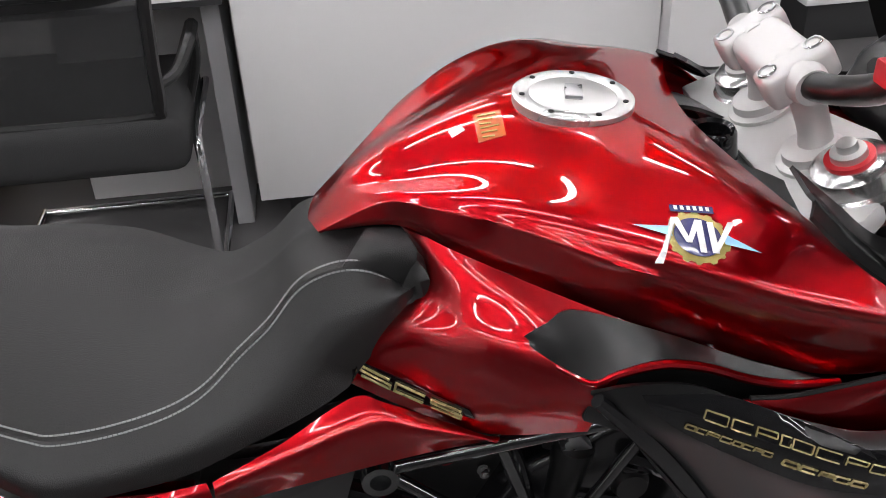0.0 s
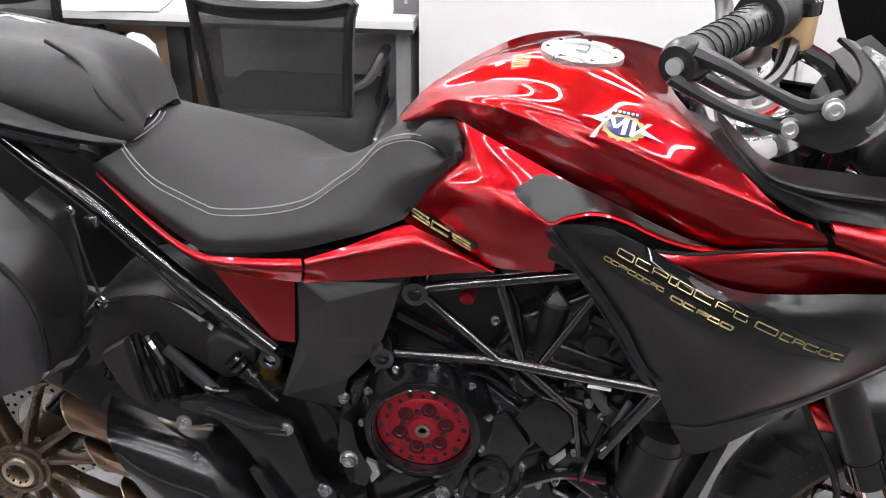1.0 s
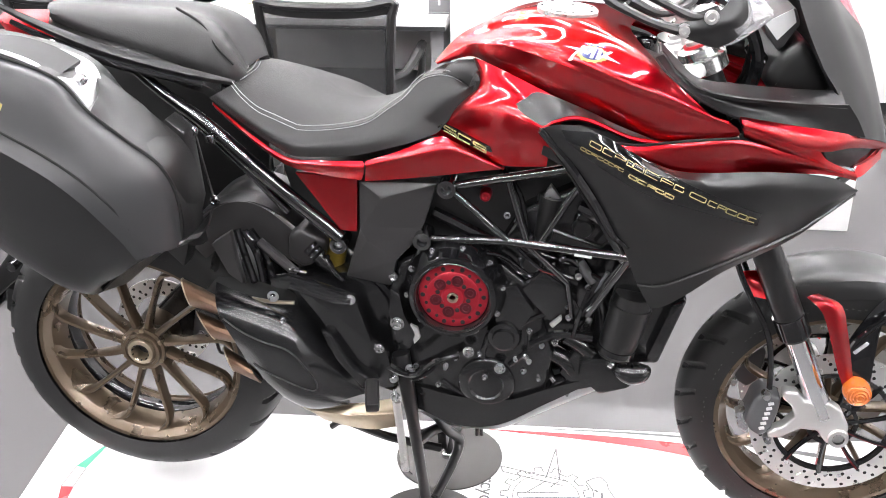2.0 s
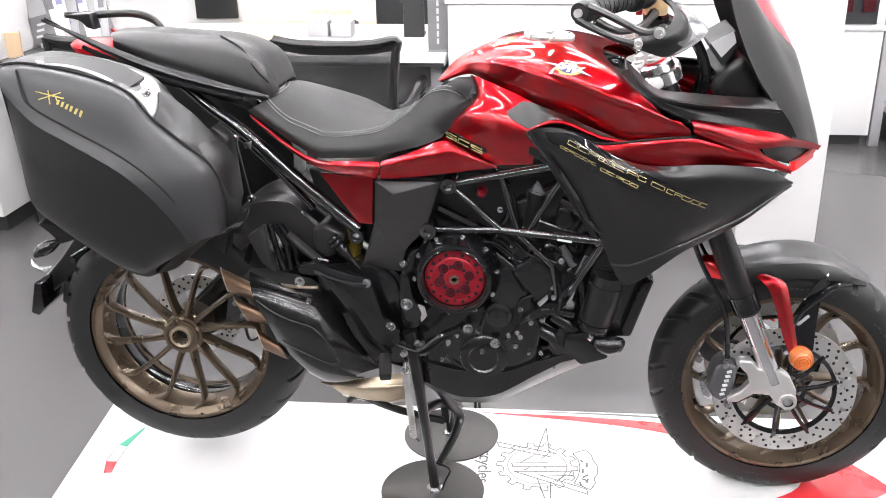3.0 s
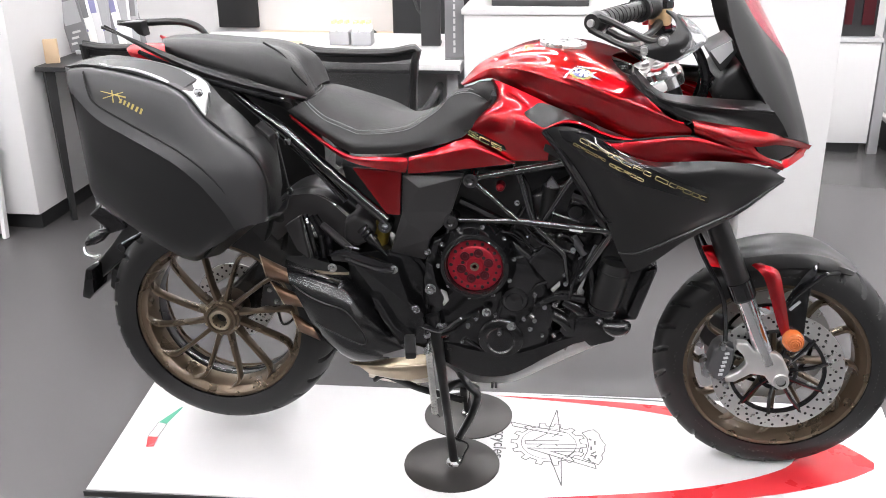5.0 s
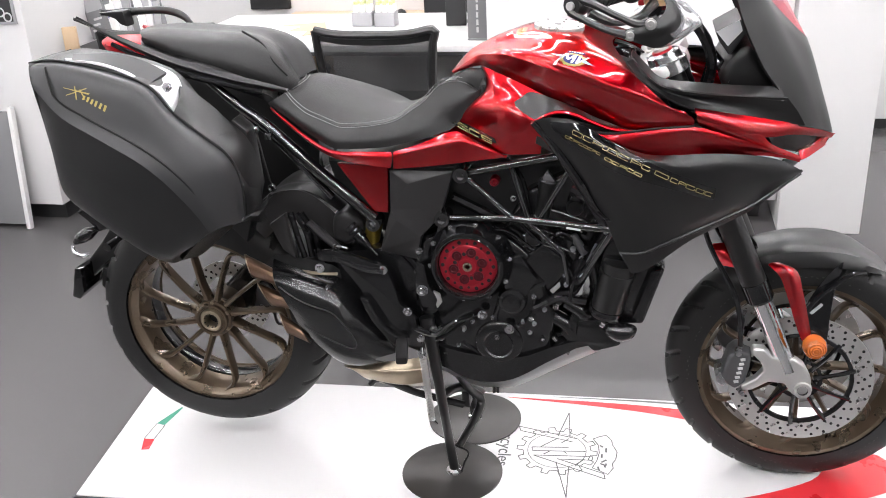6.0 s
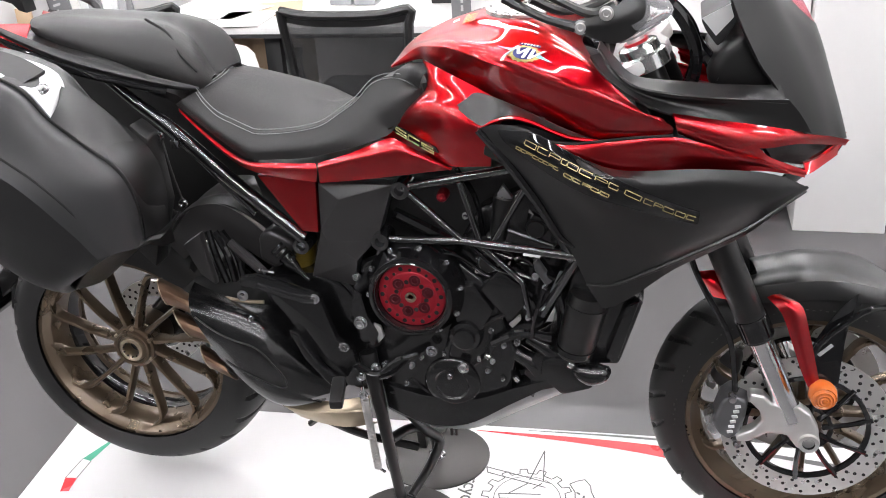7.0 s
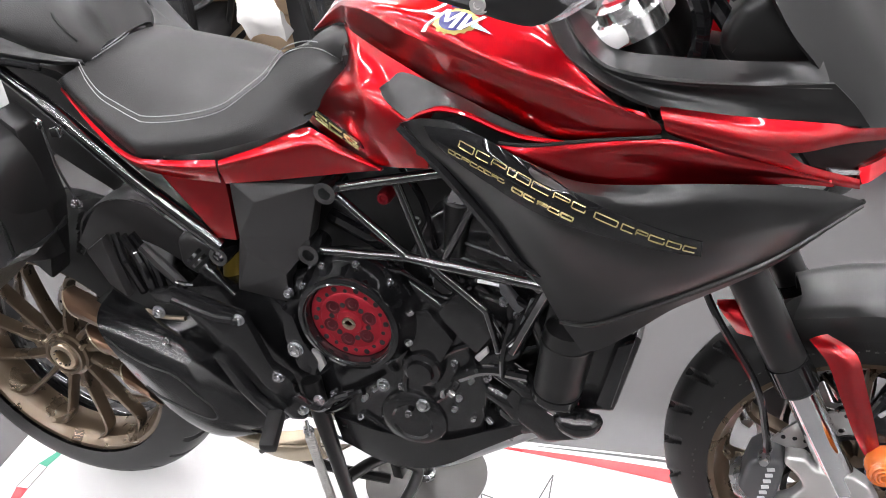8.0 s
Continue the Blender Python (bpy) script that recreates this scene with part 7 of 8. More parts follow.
part("case_mount", prism([(0.195, -0.15, 0.955), (0.227, -0.15, 0.928), (0.234, -0.15, 0.795), (0.192, -0.15, 0.661), (0.152, -0.15, 0.704), (0.169, -0.15, 0.892)], -0.21, -0.16, 0.006), PLASTIC, bike, "black pannier carrier")
part("mount_clip", box(0.245, 0.262, -0.165, -0.155, 0.895, 0.91, 0.002), CHROME, bike, "bright carrier clip")
part("shock_body", tube([(0.459, -0.07, 0.676), (0.432, -0.07, 0.564)], 0.021, 16, 6), YELLOW, bike, "yellow anodised shock body")
part("shock_adjuster", tube([(0.431, -0.13, 0.661), (0.475, -0.13, 0.610)], [0.013, 0.013, 0.006, 0.006], 12, 12), GLOSS, bike, "black remote adjuster")
for k in range(4):
    part("adjuster_ring", tube([tuple(Vector((0.415, -0.13, 0.681)) + Vector((0.008 * k, 0, -0.009 * k))), tuple(Vector((0.415, -0.13, 0.681)) + Vector((0.008 * k + 0.004, 0, -0.009 * k - 0.0045)))], 0.0155, 12), ENGINE, bike)
part("brake_reservoir_hose", tube([(0.372, -0.14, 0.635), (0.392, -0.15, 0.637), (0.406, -0.14, 0.629)], 0.004, 8, 10), CHROME, bike)
heel = part("heel_plate", prism([(0.341, -0.165, 0.626), (0.381, -0.165, 0.634), (0.507, -0.165, 0.597), (0.535, -0.165, 0.502), (0.567, -0.165, 0.480), (0.580, -0.165, 0.395), (0.551, -0.165, 0.390), (0.502, -0.165, 0.445), (0.454, -0.165, 0.513), (0.394, -0.165, 0.601), (0.344, -0.165, 0.605)], -0.168, -0.15, 0.006), ENGINE, bike, "black footrest hanger plate")
part("hanger_arm", prism([(0.441, -0.17, 0.522), (0.462, -0.17, 0.515), (0.503, -0.17, 0.440), (0.545, -0.17, 0.411), (0.516, -0.17, 0.401), (0.468, -0.17, 0.461)], -0.185, -0.165, 0.005), ENGINE, heel)
part("hanger_web", tube([(0.381, -0.168, 0.614), (0.451, -0.172, 0.592), (0.501, -0.172, 0.588)], 0.007, 8, 12), ENGINE, heel)
part("brake_switch", tube([(0.473, -0.16, 0.561), (0.501, -0.16, 0.541)], [0.007, 0.004], 10, 6), STEEL, heel, "bright switch")
part("footrest", moved(box(-0.014, 0.014, -0.075, 0.0, -0.011, 0.011, 0.007), Matrix.Translation((0.536, -0.18, 0.415)) @ pose(0, 0, 0, 12, 0, 12)), RUBBER, bike, "black rubber footrest")
part("brake_pedal", tube([(0.566, -0.16, 0.439), (0.619, -0.18, 0.436), (0.662, -0.19, 0.474), (0.711, -0.19, 0.495)], [0.009, 0.006, 0.006, 0.007], 8, 24), GLOSS, bike, "black brake pedal")
part("passenger_peg_link", tube([(0.288, -0.13, 0.559), (0.338, -0.15, 0.565), (0.381, -0.15, 0.566)], 0.004, 8, 14), GOLDSTEEL, bike)

# ---- silencer with three outlets
muff = part("silencer", skin([[(0.205, -0.1, 0.578), (0.283, -0.1, 0.554), (0.370, -0.1, 0.531), (0.441, -0.1, 0.480), (0.512, -0.1, 0.416), (0.537, -0.1, 0.366)],
                             [(0.232, -0.178, 0.584), (0.307, -0.182, 0.568), (0.382, -0.18, 0.542), (0.422, -0.17, 0.497), (0.475, -0.155, 0.417), (0.524, -0.14, 0.365)],
                             [(0.247, -0.205, 0.557), (0.317, -0.214, 0.526), (0.382, -0.214, 0.506), (0.413, -0.207, 0.469), (0.434, -0.19, 0.407), (0.484, -0.16, 0.358)],
                             [(0.276, -0.203, 0.491), (0.329, -0.212, 0.463), (0.378, -0.212, 0.437), (0.410, -0.206, 0.414), (0.430, -0.19, 0.384), (0.461, -0.165, 0.350)],
                             [(0.295, -0.18, 0.417), (0.332, -0.186, 0.385), (0.367, -0.186, 0.359), (0.401, -0.18, 0.341), (0.435, -0.168, 0.334), (0.475, -0.15, 0.333)],
                             [(0.271, -0.1, 0.375), (0.308, -0.1, 0.340), (0.345, -0.1, 0.312), (0.382, -0.1, 0.297), (0.421, -0.1, 0.296), (0.467, -0.1, 0.306)]], 40, 30, 0.004), ENGINE, bike, "gloss black rounded silencer with three stacked outlets", angle=60)
muff_tree = bvh_of(muff)


def on_muffler(pts, lift):
    return [tuple(on_side(muff_tree, x, z, lift, -0.2)) for x, z in pts]


part("silencer_inlay", tube(on_muffler([(0.254, 0.554), (0.291, 0.531), (0.332, 0.514), (0.374, 0.501), (0.394, 0.485), (0.411, 0.457), (0.424, 0.425), (0.428, 0.402), (0.420, 0.396), (0.397, 0.408), (0.356, 0.429), (0.321, 0.444), (0.304, 0.454)], 0.001), 0.0017, 6, 70), GREYP, muff, "thin grey raised outline")

part("silencer_back", prism([(0.200, 0.580), (0.340, 0.548), (0.451, 0.469), (0.520, 0.378), (0.387, 0.337), (0.286, 0.396)], -0.15, -0.06, 0.004), DARK, muff, "dark inside of the silencer")
OUTLETS = [
    [[(0.148, -0.130, 0.596), (0.216, -0.130, 0.563)], [(0.164, -0.172, 0.613), (0.232, -0.178, 0.584)], [(0.176, -0.190, 0.594), (0.240, -0.198, 0.573)], [(0.175, -0.172, 0.559), (0.235, -0.178, 0.543)], [(0.160, -0.130, 0.541), (0.219, -0.130, 0.522)]],
    [[(0.171, -0.130, 0.522), (0.273, -0.130, 0.480)], [(0.187, -0.172, 0.542), (0.288, -0.178, 0.503)], [(0.207, -0.190, 0.522), (0.289, -0.198, 0.501)], [(0.215, -0.172, 0.486), (0.278, -0.178, 0.479)], [(0.201, -0.130, 0.465), (0.263, -0.130, 0.456)]],
    [[(0.218, -0.130, 0.442), (0.270, -0.130, 0.408)], [(0.233, -0.172, 0.463), (0.285, -0.178, 0.433)], [(0.246, -0.190, 0.447), (0.301, -0.198, 0.422)], [(0.248, -0.172, 0.412), (0.304, -0.178, 0.391)], [(0.234, -0.130, 0.390), (0.289, -0.130, 0.365)]]]
for rows in OUTLETS:
    tip = part("outlet", skin(rows, 10, 18, 0.0025), COPPER, muff, "copper coloured slash-cut exhaust outlet")
    part("outlet_rim", tube([r[0] for r in rows], 0.0016, 6, 30), GOLDSTEEL, tip, "thin gold rim")
part("heat_shield", skin([[(0.356, -0.1, 0.289), (0.432, -0.13, 0.319), (0.509, -0.14, 0.335), (0.578, -0.13, 0.347)], [(0.389, -0.13, 0.296), (0.452, -0.155, 0.308), (0.519, -0.158, 0.314), (0.580, -0.145, 0.320)], [(0.413, -0.12, 0.270), (0.470, -0.14, 0.273), (0.526, -0.145, 0.273), (0.577, -0.13, 0.275)]], 20, 8, 0.004), GOLDSTEEL, bike, "heat-tinted steel collector")
part("collector_base", skin([[(0.413, -0.12, 0.270), (0.470, -0.14, 0.273), (0.526, -0.145, 0.273), (0.577, -0.13, 0.275)], [(0.383, 0, 0.190), (0.439, 0, 0.179), (0.498, 0, 0.176), (0.555, 0, 0.187)]], 14, 4, 0.004, inward=(0, 0, 1)), GOLDSTEEL, bike)
part("collector_seam", tube([(0.416, -0.13, 0.309), (0.497, -0.157, 0.317), (0.576, -0.148, 0.321)], 0.003, 6, 20), GOLDSTEEL, bike)

# ---- centre stand
for s, fx, fy in ((-1, 0.638, -0.137), (1, 0.647, 0.112)):
    part("stand_leg", tube([(0.588, s * 0.14, 0.46), (0.604, s * 0.15, 0.36), (0.622, s * 0.15, 0.2), (fx, fy, 0.03)], [0.0185, 0.0135, 0.0115, 0.0125], 12, 24), MATT, bike, "black centre stand leg")
    part("stand_foot", lathe([(0.02, 0.0236), (0.02, 0.03), (0.014, 0.034), (0.0001, 0.034)], 20, (fx, fy, 0), "z", False), STEEL, bike, "steel stand foot")
part("stand_brace", tube([(0.618, -0.14, 0.247), (0.636, -0.08, 0.231), (0.653, 0, 0.187), (0.672, 0.08, 0.128)], 0.0115, 10, 30), MATT, bike, "black stand cross brace")
part("stand_brace", tube([(0.629, -0.12, 0.365), (0.646, -0.1, 0.302), (0.664, -0.04, 0.210), (0.686, 0, 0.153), (0.676, -0.04, 0.120), (0.648, -0.12, 0.087)], [0.013, 0.012, 0.0115, 0.0115, 0.011, 0.01], 10, 40), MATT, bike)
part("stand_stop", prism([(0.638, -0.03, 0.194), (0.658, -0.03, 0.195), (0.661, -0.03, 0.138), (0.641, -0.03, 0.140)], -0.02, 0.02, 0.004), MATT, bike, "black stand stop")
part("stand_wire", tube([(0.641, -0.13, 0.097), (0.676, -0.14, 0.086), (0.665, -0.14, 0.054), (0.656, -0.14, 0.023)], 0.0028, 8, 16), MATT, bike)
part("stand_lever", tube([(0.422, -0.1, 0.239), (0.454, -0.1, 0.255), (0.542, -0.09, 0.217), (0.650, -0.05, 0.166)], [0.007, 0.0095, 0.0095, 0.0095], 8, 30), MATT, bike, "black stand foot lever")
S0, S1 = Vector((0.582, -0.172, 0.366)), Vector((0.594, -0.165, 0.191))
coil = []
for k in range(40 * 10 + 1):
    t = k / 10
    p = S0 + (S1 - S0) * (k / 400)
    coil.append((p.x + 0.0072 * math.cos(2 * math.pi * t), p.y + 0.0072 * math.sin(2 * math.pi * t), p.z))
part("stand_spring", tube(coil, 0.0017, 6, 401), ALU, bike, "bright steel return spring")
part("spring_hook", tube([tuple(S0), (0.578, -0.165, 0.391)], 0.003, 8), CHROME, bike)
part("spring_hook", tube([tuple(S1), (0.604, -0.155, 0.173)], 0.003, 8), CHROME, bike)

# ---- plate holder at the tail
part("plate_bracket", prism([(-0.230, -0.03, 0.634), (-0.197, -0.03, 0.594), (-0.247, -0.03, 0.540), (-0.291, -0.03, 0.515), (-0.343, -0.03, 0.468), (-0.360, -0.03, 0.505), (-0.299, -0.03, 0.570), (-0.259, -0.03, 0.620)], -0.035, 0.035, 0.006, 3), PLASTIC, bike, "black number plate bracket")
part("bracket_head", prism([(-0.346, -0.03, 0.655), (-0.310, -0.03, 0.684), (-0.258, -0.03, 0.649), (-0.245, -0.03, 0.621), (-0.294, -0.03, 0.603), (-0.318, -0.03, 0.631)], -0.045, 0.03, 0.006, 3), GLOSS, bike, "gloss black bracket head")
part("plate_board", prism([(-0.354, -0.05, 0.519), (-0.337, -0.05, 0.515), (-0.341, -0.05, 0.448), (-0.357, -0.05, 0.429), (-0.377, -0.05, 0.436)], -0.09, 0.09, 0.003), GLOSS, bike, "black plate board")
part("plate_lamp", tube([(-0.356, -0.06, 0.577), (-0.337, -0.06, 0.592), (-0.315, -0.05, 0.603), (-0.300, -0.04, 0.610)], [0.007, 0.016, 0.017, 0.008], 12, 16), GLOSS, bike, "gloss black plate lamp")
part("mud_flap", prism([(-0.306, -0.03, 0.501), (-0.287, -0.03, 0.495), (-0.309, -0.03, 0.437), (-0.319, -0.03, 0.447)], -0.04, 0.04, 0.003), RUBBER, bike, "black rubber flap")
for s in (-1, 1):
    part("rear_indicator", tube([(-0.20, s * 0.05, 0.61), (-0.215, s * 0.09, 0.605), (-0.222, s * 0.13, 0.60)], [0.006, 0.008, 0.012], 10, 12), GLOSS, bike, "black rear indicator")
part("reflector", tube([(-0.359, -0.07, 0.572), (-0.350, -0.08, 0.559), (-0.332, -0.08, 0.550), (-0.316, -0.07, 0.553)], [0.004, 0.006, 0.006, 0.004], 10, 20), CHROME, bike, "bright curved reflector rim")

# ---------------------------------------------------------------- furniture behind the motorcycle
mesh_fabric = material("see_through_chair_mesh", (0.02, 0.02, 0.021), 0.8)
nt = mesh_fabric.node_tree
clear = nt.nodes.new("ShaderNodeBsdfTransparent")
blend = nt.nodes.new("ShaderNodeMixShader")
blend.inputs[0].default_value = 0.66
nt.links.new(clear.outputs[0], blend.inputs[1])
nt.links.new(nt.nodes["Principled BSDF"].outputs[0], blend.inputs[2])
nt.links.new(blend.outputs[0], nt.nodes["Material Output"].inputs["Surface"])


def visitor_chair(label):
    """A visitor chair on a chromed cantilever base; origin on the floor under the backrest, facing +y."""
    c = thing("office_chair", label, "chair", "visitor chairs at the desk")
    t, b = 0.235, 0.20
    ring = [(-t, 0.0, 0.845), (-0.12, -0.012, 0.83), (0.12, -0.012, 0.83), (t, 0.0, 0.845), (t - 0.005, 0.0, 0.79), (b + 0.018, 0.015, 0.65), (b + 0.008, 0.03, 0.52), (b - 0.03, 0.035, 0.49), (-b + 0.03, 0.035, 0.49), (-b - 0.008, 0.03, 0.52), (-b - 0.018, 0.015, 0.65), (-t + 0.005, 0.0, 0.79), (-t, 0.0, 0.845)]
    fr = part("back_frame", tube(ring, 0.0165, 8, 90, caps=False), MATT, c, "black plastic back frame")
    part("top_rail", skin([[(-t, 0.0, 0.843), (-0.1, -0.014, 0.83), (0.1, -0.014, 0.83), (t, 0.0, 0.843)], [(-t + 0.01, 0.002, 0.805), (-0.1, -0.012, 0.791), (0.1, -0.012, 0.791), (t - 0.01, 0.002, 0.805)]], 16, 4, 0.02), MATT, fr)
    part("mesh_back", skin([[(-t + 0.01, 0.0, 0.83), (0, -0.01, 0.82), (t - 0.01, 0.0, 0.83)], [(-b - 0.02, 0.015, 0.66), (0, 0.02, 0.66), (b + 0.02, 0.015, 0.66)], [(-b, 0.03, 0.50), (0, 0.035, 0.50), (b, 0.03, 0.50)]], 18, 12, 0.002), mesh_fabric, c, "black see-through mesh")
    part("seat", box(-0.262, 0.262, 0.0, 0.49, 0.345, 0.50, 0.055, 5), MESHM, c, "black upholstered seat")
    for s in (-1, 1):
        part("armrest", tube([(s * 0.21, 0.035, 0.57), (s * 0.255, 0.09, 0.585), (s * 0.285, 0.17, 0.63), (s * 0.29, 0.26, 0.645)], [0.012, 0.015, 0.02, 0.018], 8, 24), PLASTIC, c, "black armrest")
        part("arm_post", tube([(s * 0.29, 0.255, 0.645), (s * 0.285, 0.25, 0.55), (s * 0.25, 0.24, 0.44)], 0.013, 8, 16), PLASTIC, c)
        part("leg", tube([(s * 0.275, 0.44, 0.42), (s * 0.28, 0.09, 0.42), (s * 0.285, 0.03, 0.36), (s * 0.285, 0.04, 0.05), (s * 0.285, 0.07, 0.014), (s * 0.285, 0.50, 0.012)], 0.0115, 12, 80), CHROME, c, "chromed cantilever leg")
    part("foot_bar", tube([(-0.285, 0.49, 0.012), (0.285, 0.49, 0.012)], 0.0115, 10), CHROME, c)
    return c


chair_a = visitor_chair("black mesh visitor chair with chromed legs at the white desk")
chair_a.matrix_basis = pose(0.05, 1.43, 0, 0, 0, 0)
chair_b = copy_thing(chair_a, pose(-0.88, 1.49, 0, 0, 0, 12))
chair_b["label"] = "black mesh visitor chair beside the low black table"

ped = thing("drawer_pedestal", "pale beech drawer pedestal under the desk", "drawers")
part("carcass", box(-0.86, -0.44, 1.95, 2.38, 0.02, 0.66, 0.004), WOOD, ped)
for k in range(3):
    part("drawer_front", box(-0.855, -0.445, 1.932, 1.949, 0.05 + 0.2 * k, 0.24 + 0.2 * k, 0.004), WOOD, ped)
part("handle", tube([(-0.71, 1.926, 0.6), (-0.59, 1.926, 0.6)], 0.006, 8), STEEL, ped)
part("desk_leg", box(-0.40, -0.335, 1.74, 1.79, 0.0, 0.698, 0.003), BLACKM, desk, "square black desk leg")
part("desk_edge", box(-0.95, 0.43, 1.655, 1.659, 0.70, 0.715, 0), BLACKM, desk, "black edge strip")
bag = part("carrier_bag", skin([[(-0.52, 1.66, 0.44), (-0.45, 1.65, 0.46), (-0.38, 1.66, 0.43)], [(-0.54, 1.62, 0.54), (-0.45, 1.58, 0.55), (-0.36, 1.62, 0.53)], [(-0.50, 1.64, 0.66), (-0.45, 1.62, 0.68), (-0.40, 1.64, 0.65)]], 14, 12, 0.05), PAPER)
tagged(bag, "crumpled white plastic bag hanging at the desk", "bag")
for v in bag.data.vertices:
    v.co += Vector((noise.noise(v.co * 23), noise.noise(v.co * 19 + Vector((3, 0, 0))), noise.noise(v.co * 27))) * 0.014


def bottle_pack(x, y):
    """A dark grey carton with yellow-capped bottles standing in it."""
    p = thing("bottle_pack", "dark grey carton holding small bottles with yellow-green caps", "bottles", "cartons on the desk", at=(x, y, 0.742))
    part("carton", box(-0.047, 0.047, -0.04, 0.04, 0, 0.062, 0.004), GREYFAB, p)
    for k in range(3):
        for j in range(2):
            o = (-0.03 + 0.03 * k, -0.018 + 0.036 * j, 0)
            part("bottle", lathe([(0.0001, 0.06), (0.0135, 0.06), (0.0135, 0.085), (0.009, 0.095), (0.0001, 0.095)], 14, o, "z", False), PAPER, p)
            part("cap", lathe([(0.0095, 0.0945), (0.0095, 0.108), (0.0001, 0.108)], 12, o, "z", False), LIME, p, "yellow-green cap")
    return p


LIME = material("yellow_green_plastic", (0.62, 0.66, 0.3), 0.4)
pk = bottle_pack(-0.19, 2.12)
copy_thing(pk, pose(-0.083, 2.11, 0.742))
sign = thing("desk_sign", "tall dark grey standing desk sign with faint print", "sign", at=(0.392, 1.775, 0.7405))
part("panel", box(-0.04, 0.04, -0.006, 0.006, 0, 0.42, 0.002), SIGNG, sign)
part("foot", box(-0.04, 0.04, -0.02, 0.05, 0, 0.006, 0.001), SIGNG, sign)
for k in range(9):
    part("print_bar", box(-0.004, 0.005, -0.0075, -0.0065, 0.03 + 0.03 * k, 0.052 + 0.03 * k, 0), LAMGREY, sign, "faint pale print bar")
mon = thing("monitor", "dark grey computer monitor seen from behind", "monitor", at=(0.24, 2.1, 0.741))
part("screen", box(-0.045, 0.045, -0.012, 0.012, 0.0, 0.40, 0.004), BLACKM, mon)
part("stand", box(-0.04, 0.04, 0.013, 0.08, 0, 0.012, 0.003), BLACKM, mon)
part("cable", tube([(-0.046, 0.0, 0.37), (-0.075, 0.0, 0.33), (-0.08, 0.0, 0.24), (-0.06, 0.0, 0.17), (-0.046, 0.0, 0.15)], 0.007, 8, 20), BLACKM, mon, "black cable loop")
oc = thing("desk_chair", "black swivel chair behind the desk", "chair", at=(0.1, 2.75, 0))
part("backrest", moved(box(-0.22, 0.22, -0.03, 0.03, 0.5, 1.05, 0.028, 4), pose(0, 0.28, 0)), MESHM, oc)
part("seat", box(-0.24, 0.24, -0.22, 0.24, 0.44, 0.5, 0.028, 3), MESHM, oc)
part("column", lathe([(0.03, 0.06), (0.03, 0.44)], 16, axis="z"), BLACKM, oc)
for k in range(5):
    a = radians(72 * k)
    part("leg", tube([(0, 0, 0.08), (0.28 * math.cos(a), 0.28 * math.sin(a), 0.03)], [0.02, 0.014], 8, 6), BLACKM, oc)
for s in (-1, 1):
    part("armrest", tube([(s * 0.26, 0.2, 0.5), (s * 0.28, 0.05, 0.68), (s * 0.27, -0.15, 0.7)], 0.016, 8, 20), BLACKM, oc)
for k, (x, y, r) in enumerate(((-0.75, 2.0, 8), (-0.62, 1.95, -14), (-0.45, 2.02, 20), (-0.5, 1.8, 5))):
    s = part("paper_sheet", moved(box(-0.105, 0.105, -0.148, 0.148, 0, 0.003, 0), pose(x, y, 0.741 + 0.0035 * (k % 2), 0, 0, r)), PAPER if k != 2 else WOOD)
    tagged(s, "loose paper sheet lying on the white desk" if k != 2 else "pale brown folder lying on the white desk", "paper", "papers on the desk")

# low black table with brochures
tb = thing("side_table", "black side table with tapered legs", "table")
part("tabletop", box(-1.425, -0.98, 1.57, 2.1, 0.70, 0.722, 0.003), BLACKM, tb)
for x, y in ((-1.39, 1.62), (-1.02, 1.62), (-1.39, 2.05), (-1.02, 2.05)):
    part("leg", tube([(x, y, 0.699), (x * 0.995, y, 0.0)], [0.03, 0.016], 4, 4), BLACKM, tb)
rack = thing("brochure_rack", "clear upright rack filled with grey brochures", "brochures", at=(-1.27, 1.9, 0.7225))
part("holder", box(-0.12, 0.12, -0.03, 0.1, 0, 0.02, 0.003), SILVERP, rack)
for k in range(9):
    tilt = pose(-0.09 + 0.028 * k, -0.02 + 0.012 * k, 0.02, -8 - 1.5 * k, -14 + 3.2 * (k % 4), (k % 3) * 6)
    book = part("brochure", moved(box(-0.055 - 0.01 * (k % 3), 0.05, -0.004, 0.004, 0, 0.27 + 0.02 * (k % 3), 0.001), tilt), (SIGNG, PAPER, SILVERP, GREYFAB)[k % 4], rack, "grey printed brochure")
    part("cover_picture", moved(box(-0.045, 0.04, -0.0052, -0.0042, 0.12 + 0.02 * (k % 3), 0.225 + 0.015 * (k % 3), 0), tilt), (GREYFAB, SIGNG, SLATE)[k % 3], book, "dim picture on the cover")
    for q in range(3):
        part("cover_print", moved(box(-0.04 + 0.01 * q, -0.01 + 0.016 * q, -0.0052, -0.0042, 0.03 + 0.024 * q, 0.04 + 0.024 * q, 0), tilt), SLATE if k % 2 else LAMGREY, book, "slate blue print bar")
card = part("kraft_card", moved(box(-0.03, 0.03, -0.012, 0.012, 0, 0.105, 0.003), pose(-1.385, 1.66, 0.7225, 0, 0, 20)), WOOD)
tagged(card, "small kraft brown card box on the black table", "card box")

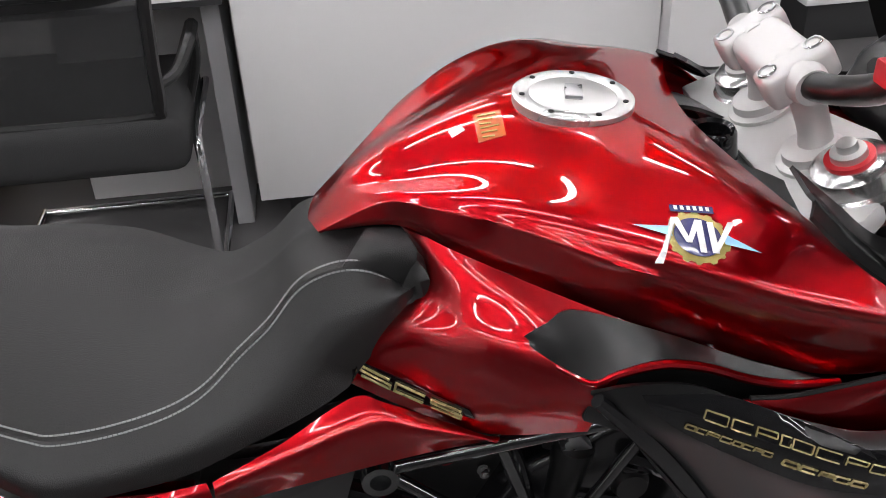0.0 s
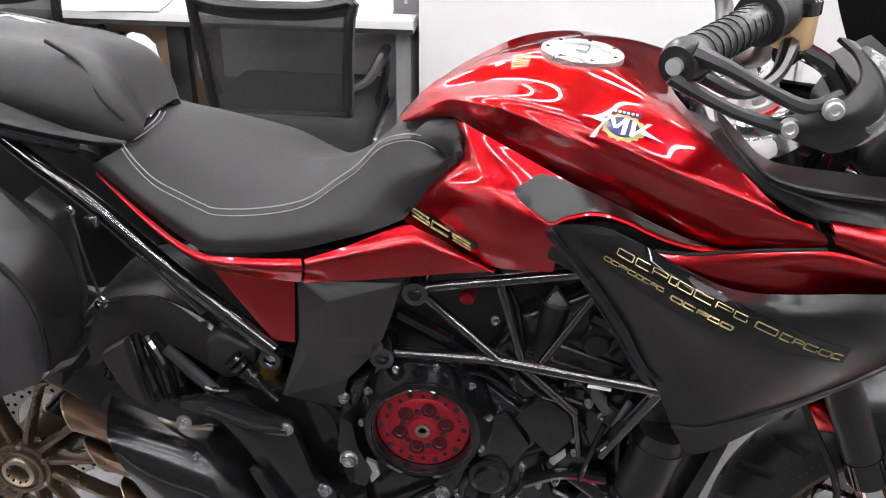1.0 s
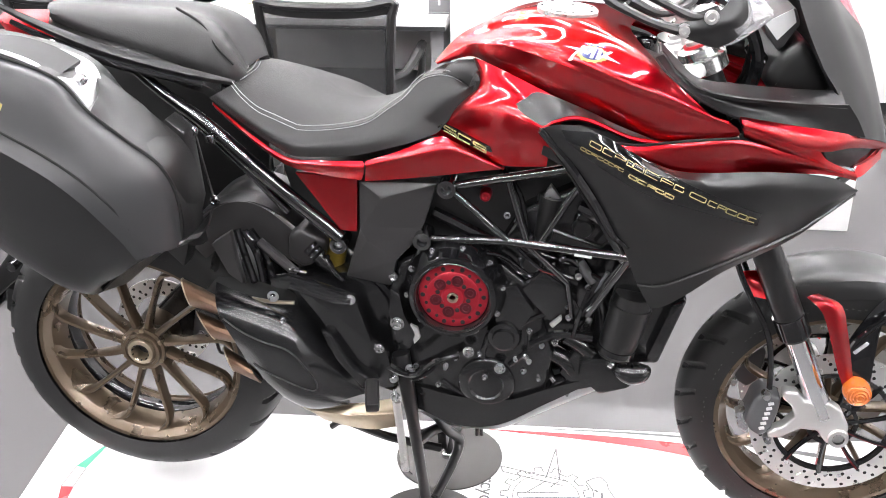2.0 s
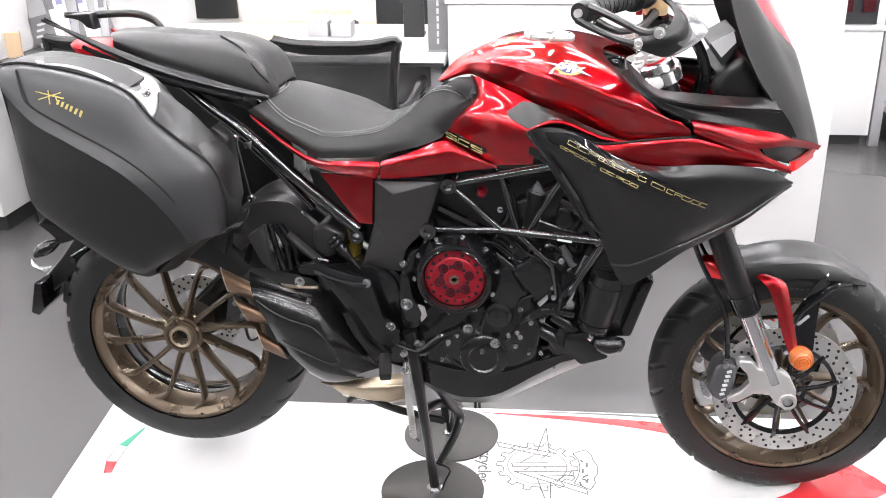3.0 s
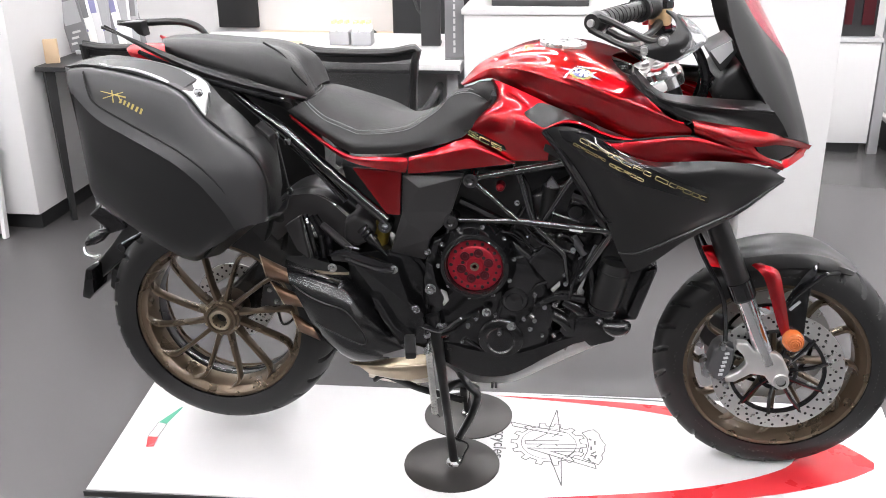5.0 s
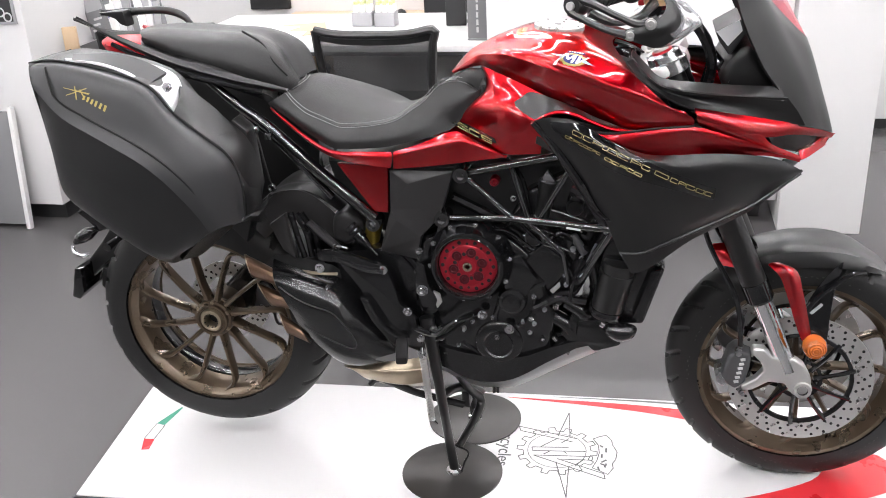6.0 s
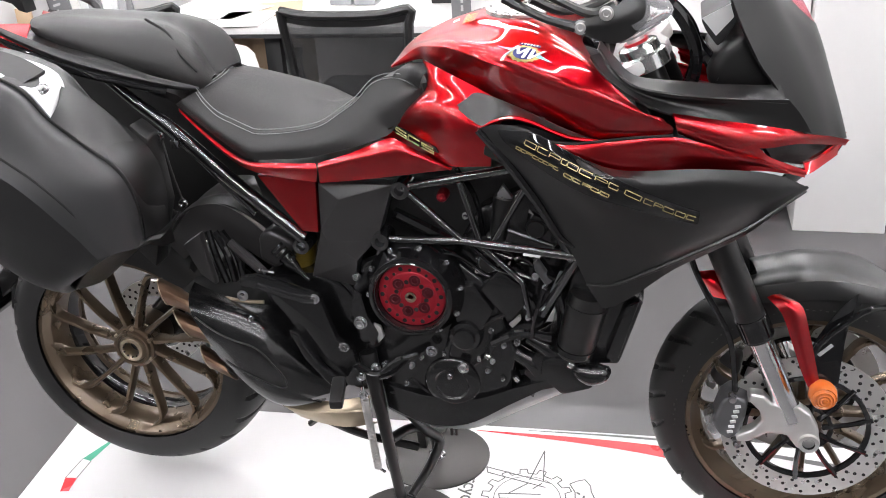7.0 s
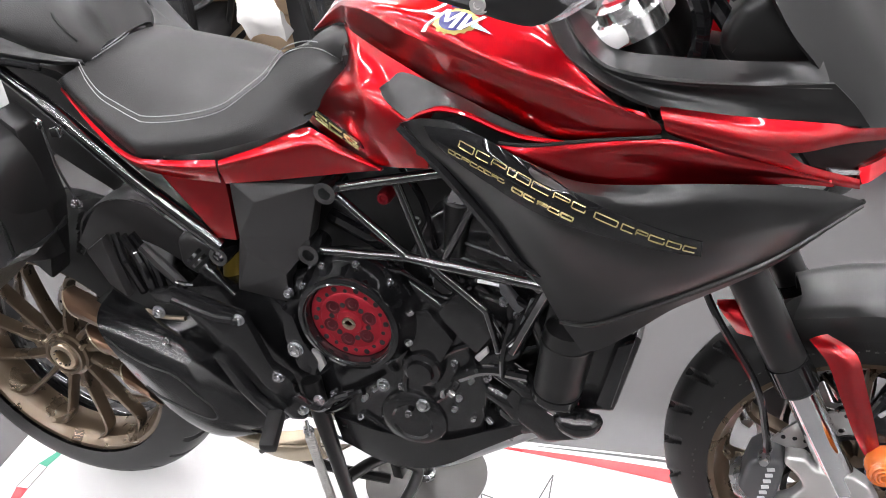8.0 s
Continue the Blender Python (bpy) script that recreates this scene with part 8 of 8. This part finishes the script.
cabinet = thing("tall_cabinet", "tall white cabinet on a recessed black plinth", "cabinet")
part("body", box(-2.6, -1.44, 1.44, 2.15, 0.085, 2.3, 0.004), DESKM, cabinet)
part("plinth", box(-2.55, -1.47, 1.50, 2.12, 0, 0.083, 0.002), BLACKM, cabinet, "recessed black plinth")
pic = thing("framed_picture", "small dark framed photograph on the white cabinet", "picture")
part("picture_frame", box(-1.62, -1.468, 1.428, 1.4385, 0.88, 1.1, 0.002), GREYFAB, pic)
part("photo", box(-1.61, -1.478, 1.4265, 1.4275, 0.892, 1.088, 0), BLACKM, pic, "dark photograph")
for k in range(3):
    part("photo_ring", lathe([(0.014, 1.4245), (0.02, 1.4245), (0.02, 1.426), (0.014, 1.426)], 20, (-1.5 - 0.03 * k, 0, 0.91 + 0.02 * k), closed=False), SILVERP, pic)
bd2 = thing("leaning_board", "white-framed board with a dark grey panel leaning at the white cabinet", "board", at=(-1.695, 1.36, 0))
part("panel", moved(box(-0.28, 0.12, -0.008, 0.008, 0.02, 0.52, 0.003), pose(0, 0, 0, -5)), SIGNG, bd2)
for x in (-0.285, 0.115):
    part("stile", moved(box(x, x + 0.02, -0.014, 0.014, 0.0, 0.54, 0.003), pose(0, 0, 0, -5)), DESKM, bd2)

# back of the room
structure("wall_partition", box(-4.2, 0.2, 3.4, 3.5, 0, H, 0), WALLM, "white partition wall behind the desks")
panel = thing("wall_panel", "tall black glass panel on the white partition", "wall panel")
part("panel", box(-1.27, -1.02, 3.37, 3.398, 0.62, 2.2, 0.004), BLACKM, panel)
ledge = thing("wall_ledge", "pale beech ledge along the partition", "shelf")
part("ledge", box(-1.0, 0.15, 3.0, 3.398, 0.56, 0.60, 0.004), WOOD, ledge)
part("bracket", box(-0.6, -0.56, 3.1, 3.398, 0.45, 0.558, 0.003), GREYFAB, ledge)
part("bracket", box(0.0, 0.04, 3.1, 3.398, 0.45, 0.558, 0.003), GREYFAB, ledge)

shelf = thing("back_shelf", "dark wall shelf unit with white trays behind the counter", "shelf")
part("back_panel", box(0.3, 1.9, 3.3, 3.34, 0.1, 2.1, 0.003), BLACKM, shelf)
for z in (0.55, 0.95, 1.35, 1.75):
    part("board", box(0.3, 1.9, 3.0, 3.298, z, z + 0.03, 0.003), BLACKM, shelf)
for k, (x, w, h, ma) in enumerate(((0.36, 0.2, 0.2, BLACKM), (0.62, 0.26, 0.14, PAPER), (0.93, 0.2, 0.22, GREYFAB), (1.17, 0.16, 0.17, BLACKM), (1.38, 0.1, 0.22, PAPER), (1.52, 0.07, 0.19, BLUE), (1.63, 0.05, 0.21, REDMETAL), (1.70, 0.12, 0.15, GREYFAB))):
    f = part("box_file", box(x, x + w, 3.05, 3.25, 0.5805, 0.5805 + h, 0.004), ma)
    tagged(f, "storage box standing on the dark shelf", "box", "boxes on the shelf")
tray = thing("counter_tray", "black desk tray with papers on the counter", "tray")
part("tray", box(0.55, 0.95, 1.76, 1.95, 0.9655, 0.99, 0.004), BLACKM, tray)
part("paper_stack", box(0.5, 0.9, 1.78, 1.93, 0.9905, 1.0, 0.001), PAPER, tray)

show = thing("display_cabinet", "white base cabinet with dark red glass showcase above", "cabinet")
part("base", box(1.95, 2.5, 3.1, 3.6, 0.06, 0.61, 0.004), DESKM, show)
part("plinth", box(1.98, 2.47, 3.13, 3.58, 0, 0.058, 0.002), BLACKM, show)
part("ledge", box(1.94, 2.505, 3.09, 3.6, 0.612, 0.635, 0.003), SILVERP, show)
part("showcase", box(1.97, 2.47, 3.14, 3.58, 0.637, 2.1, 0.004), BLACKM, show)
part("red_panel", box(2.30, 2.34, 3.128, 3.138, 0.70, 2.05, 0), DARKRED, show, "dark red panel")
part("red_panel", box(2.39, 2.45, 3.128, 3.138, 0.70, 2.05, 0), DARKRED, show, "dark red panel")
part("post", box(2.508, 2.56, 3.1, 3.14, 0, 2.4, 0.003), GREYFAB, show, "grey metal post")
structure("wall_east_inner", box(2.7, 4.6, 4.2, 4.3, 0, H, 0), WALLM, "white display wall beside the podium")
pod = thing("podium", "low white-edged podium with a dark grey top", "podium")
part("base", box(2.62, 4.4, 2.75, 4.1, 0.0, 0.16, 0.003), BLACKM, pod)
part("edge", box(2.60, 4.42, 2.73, 4.12, 0.162, 0.185, 0.003), DESKM, pod, "white edge")
part("top", box(2.63, 4.39, 2.76, 4.09, 0.186, 0.194, 0.001), GREYFAB, pod)
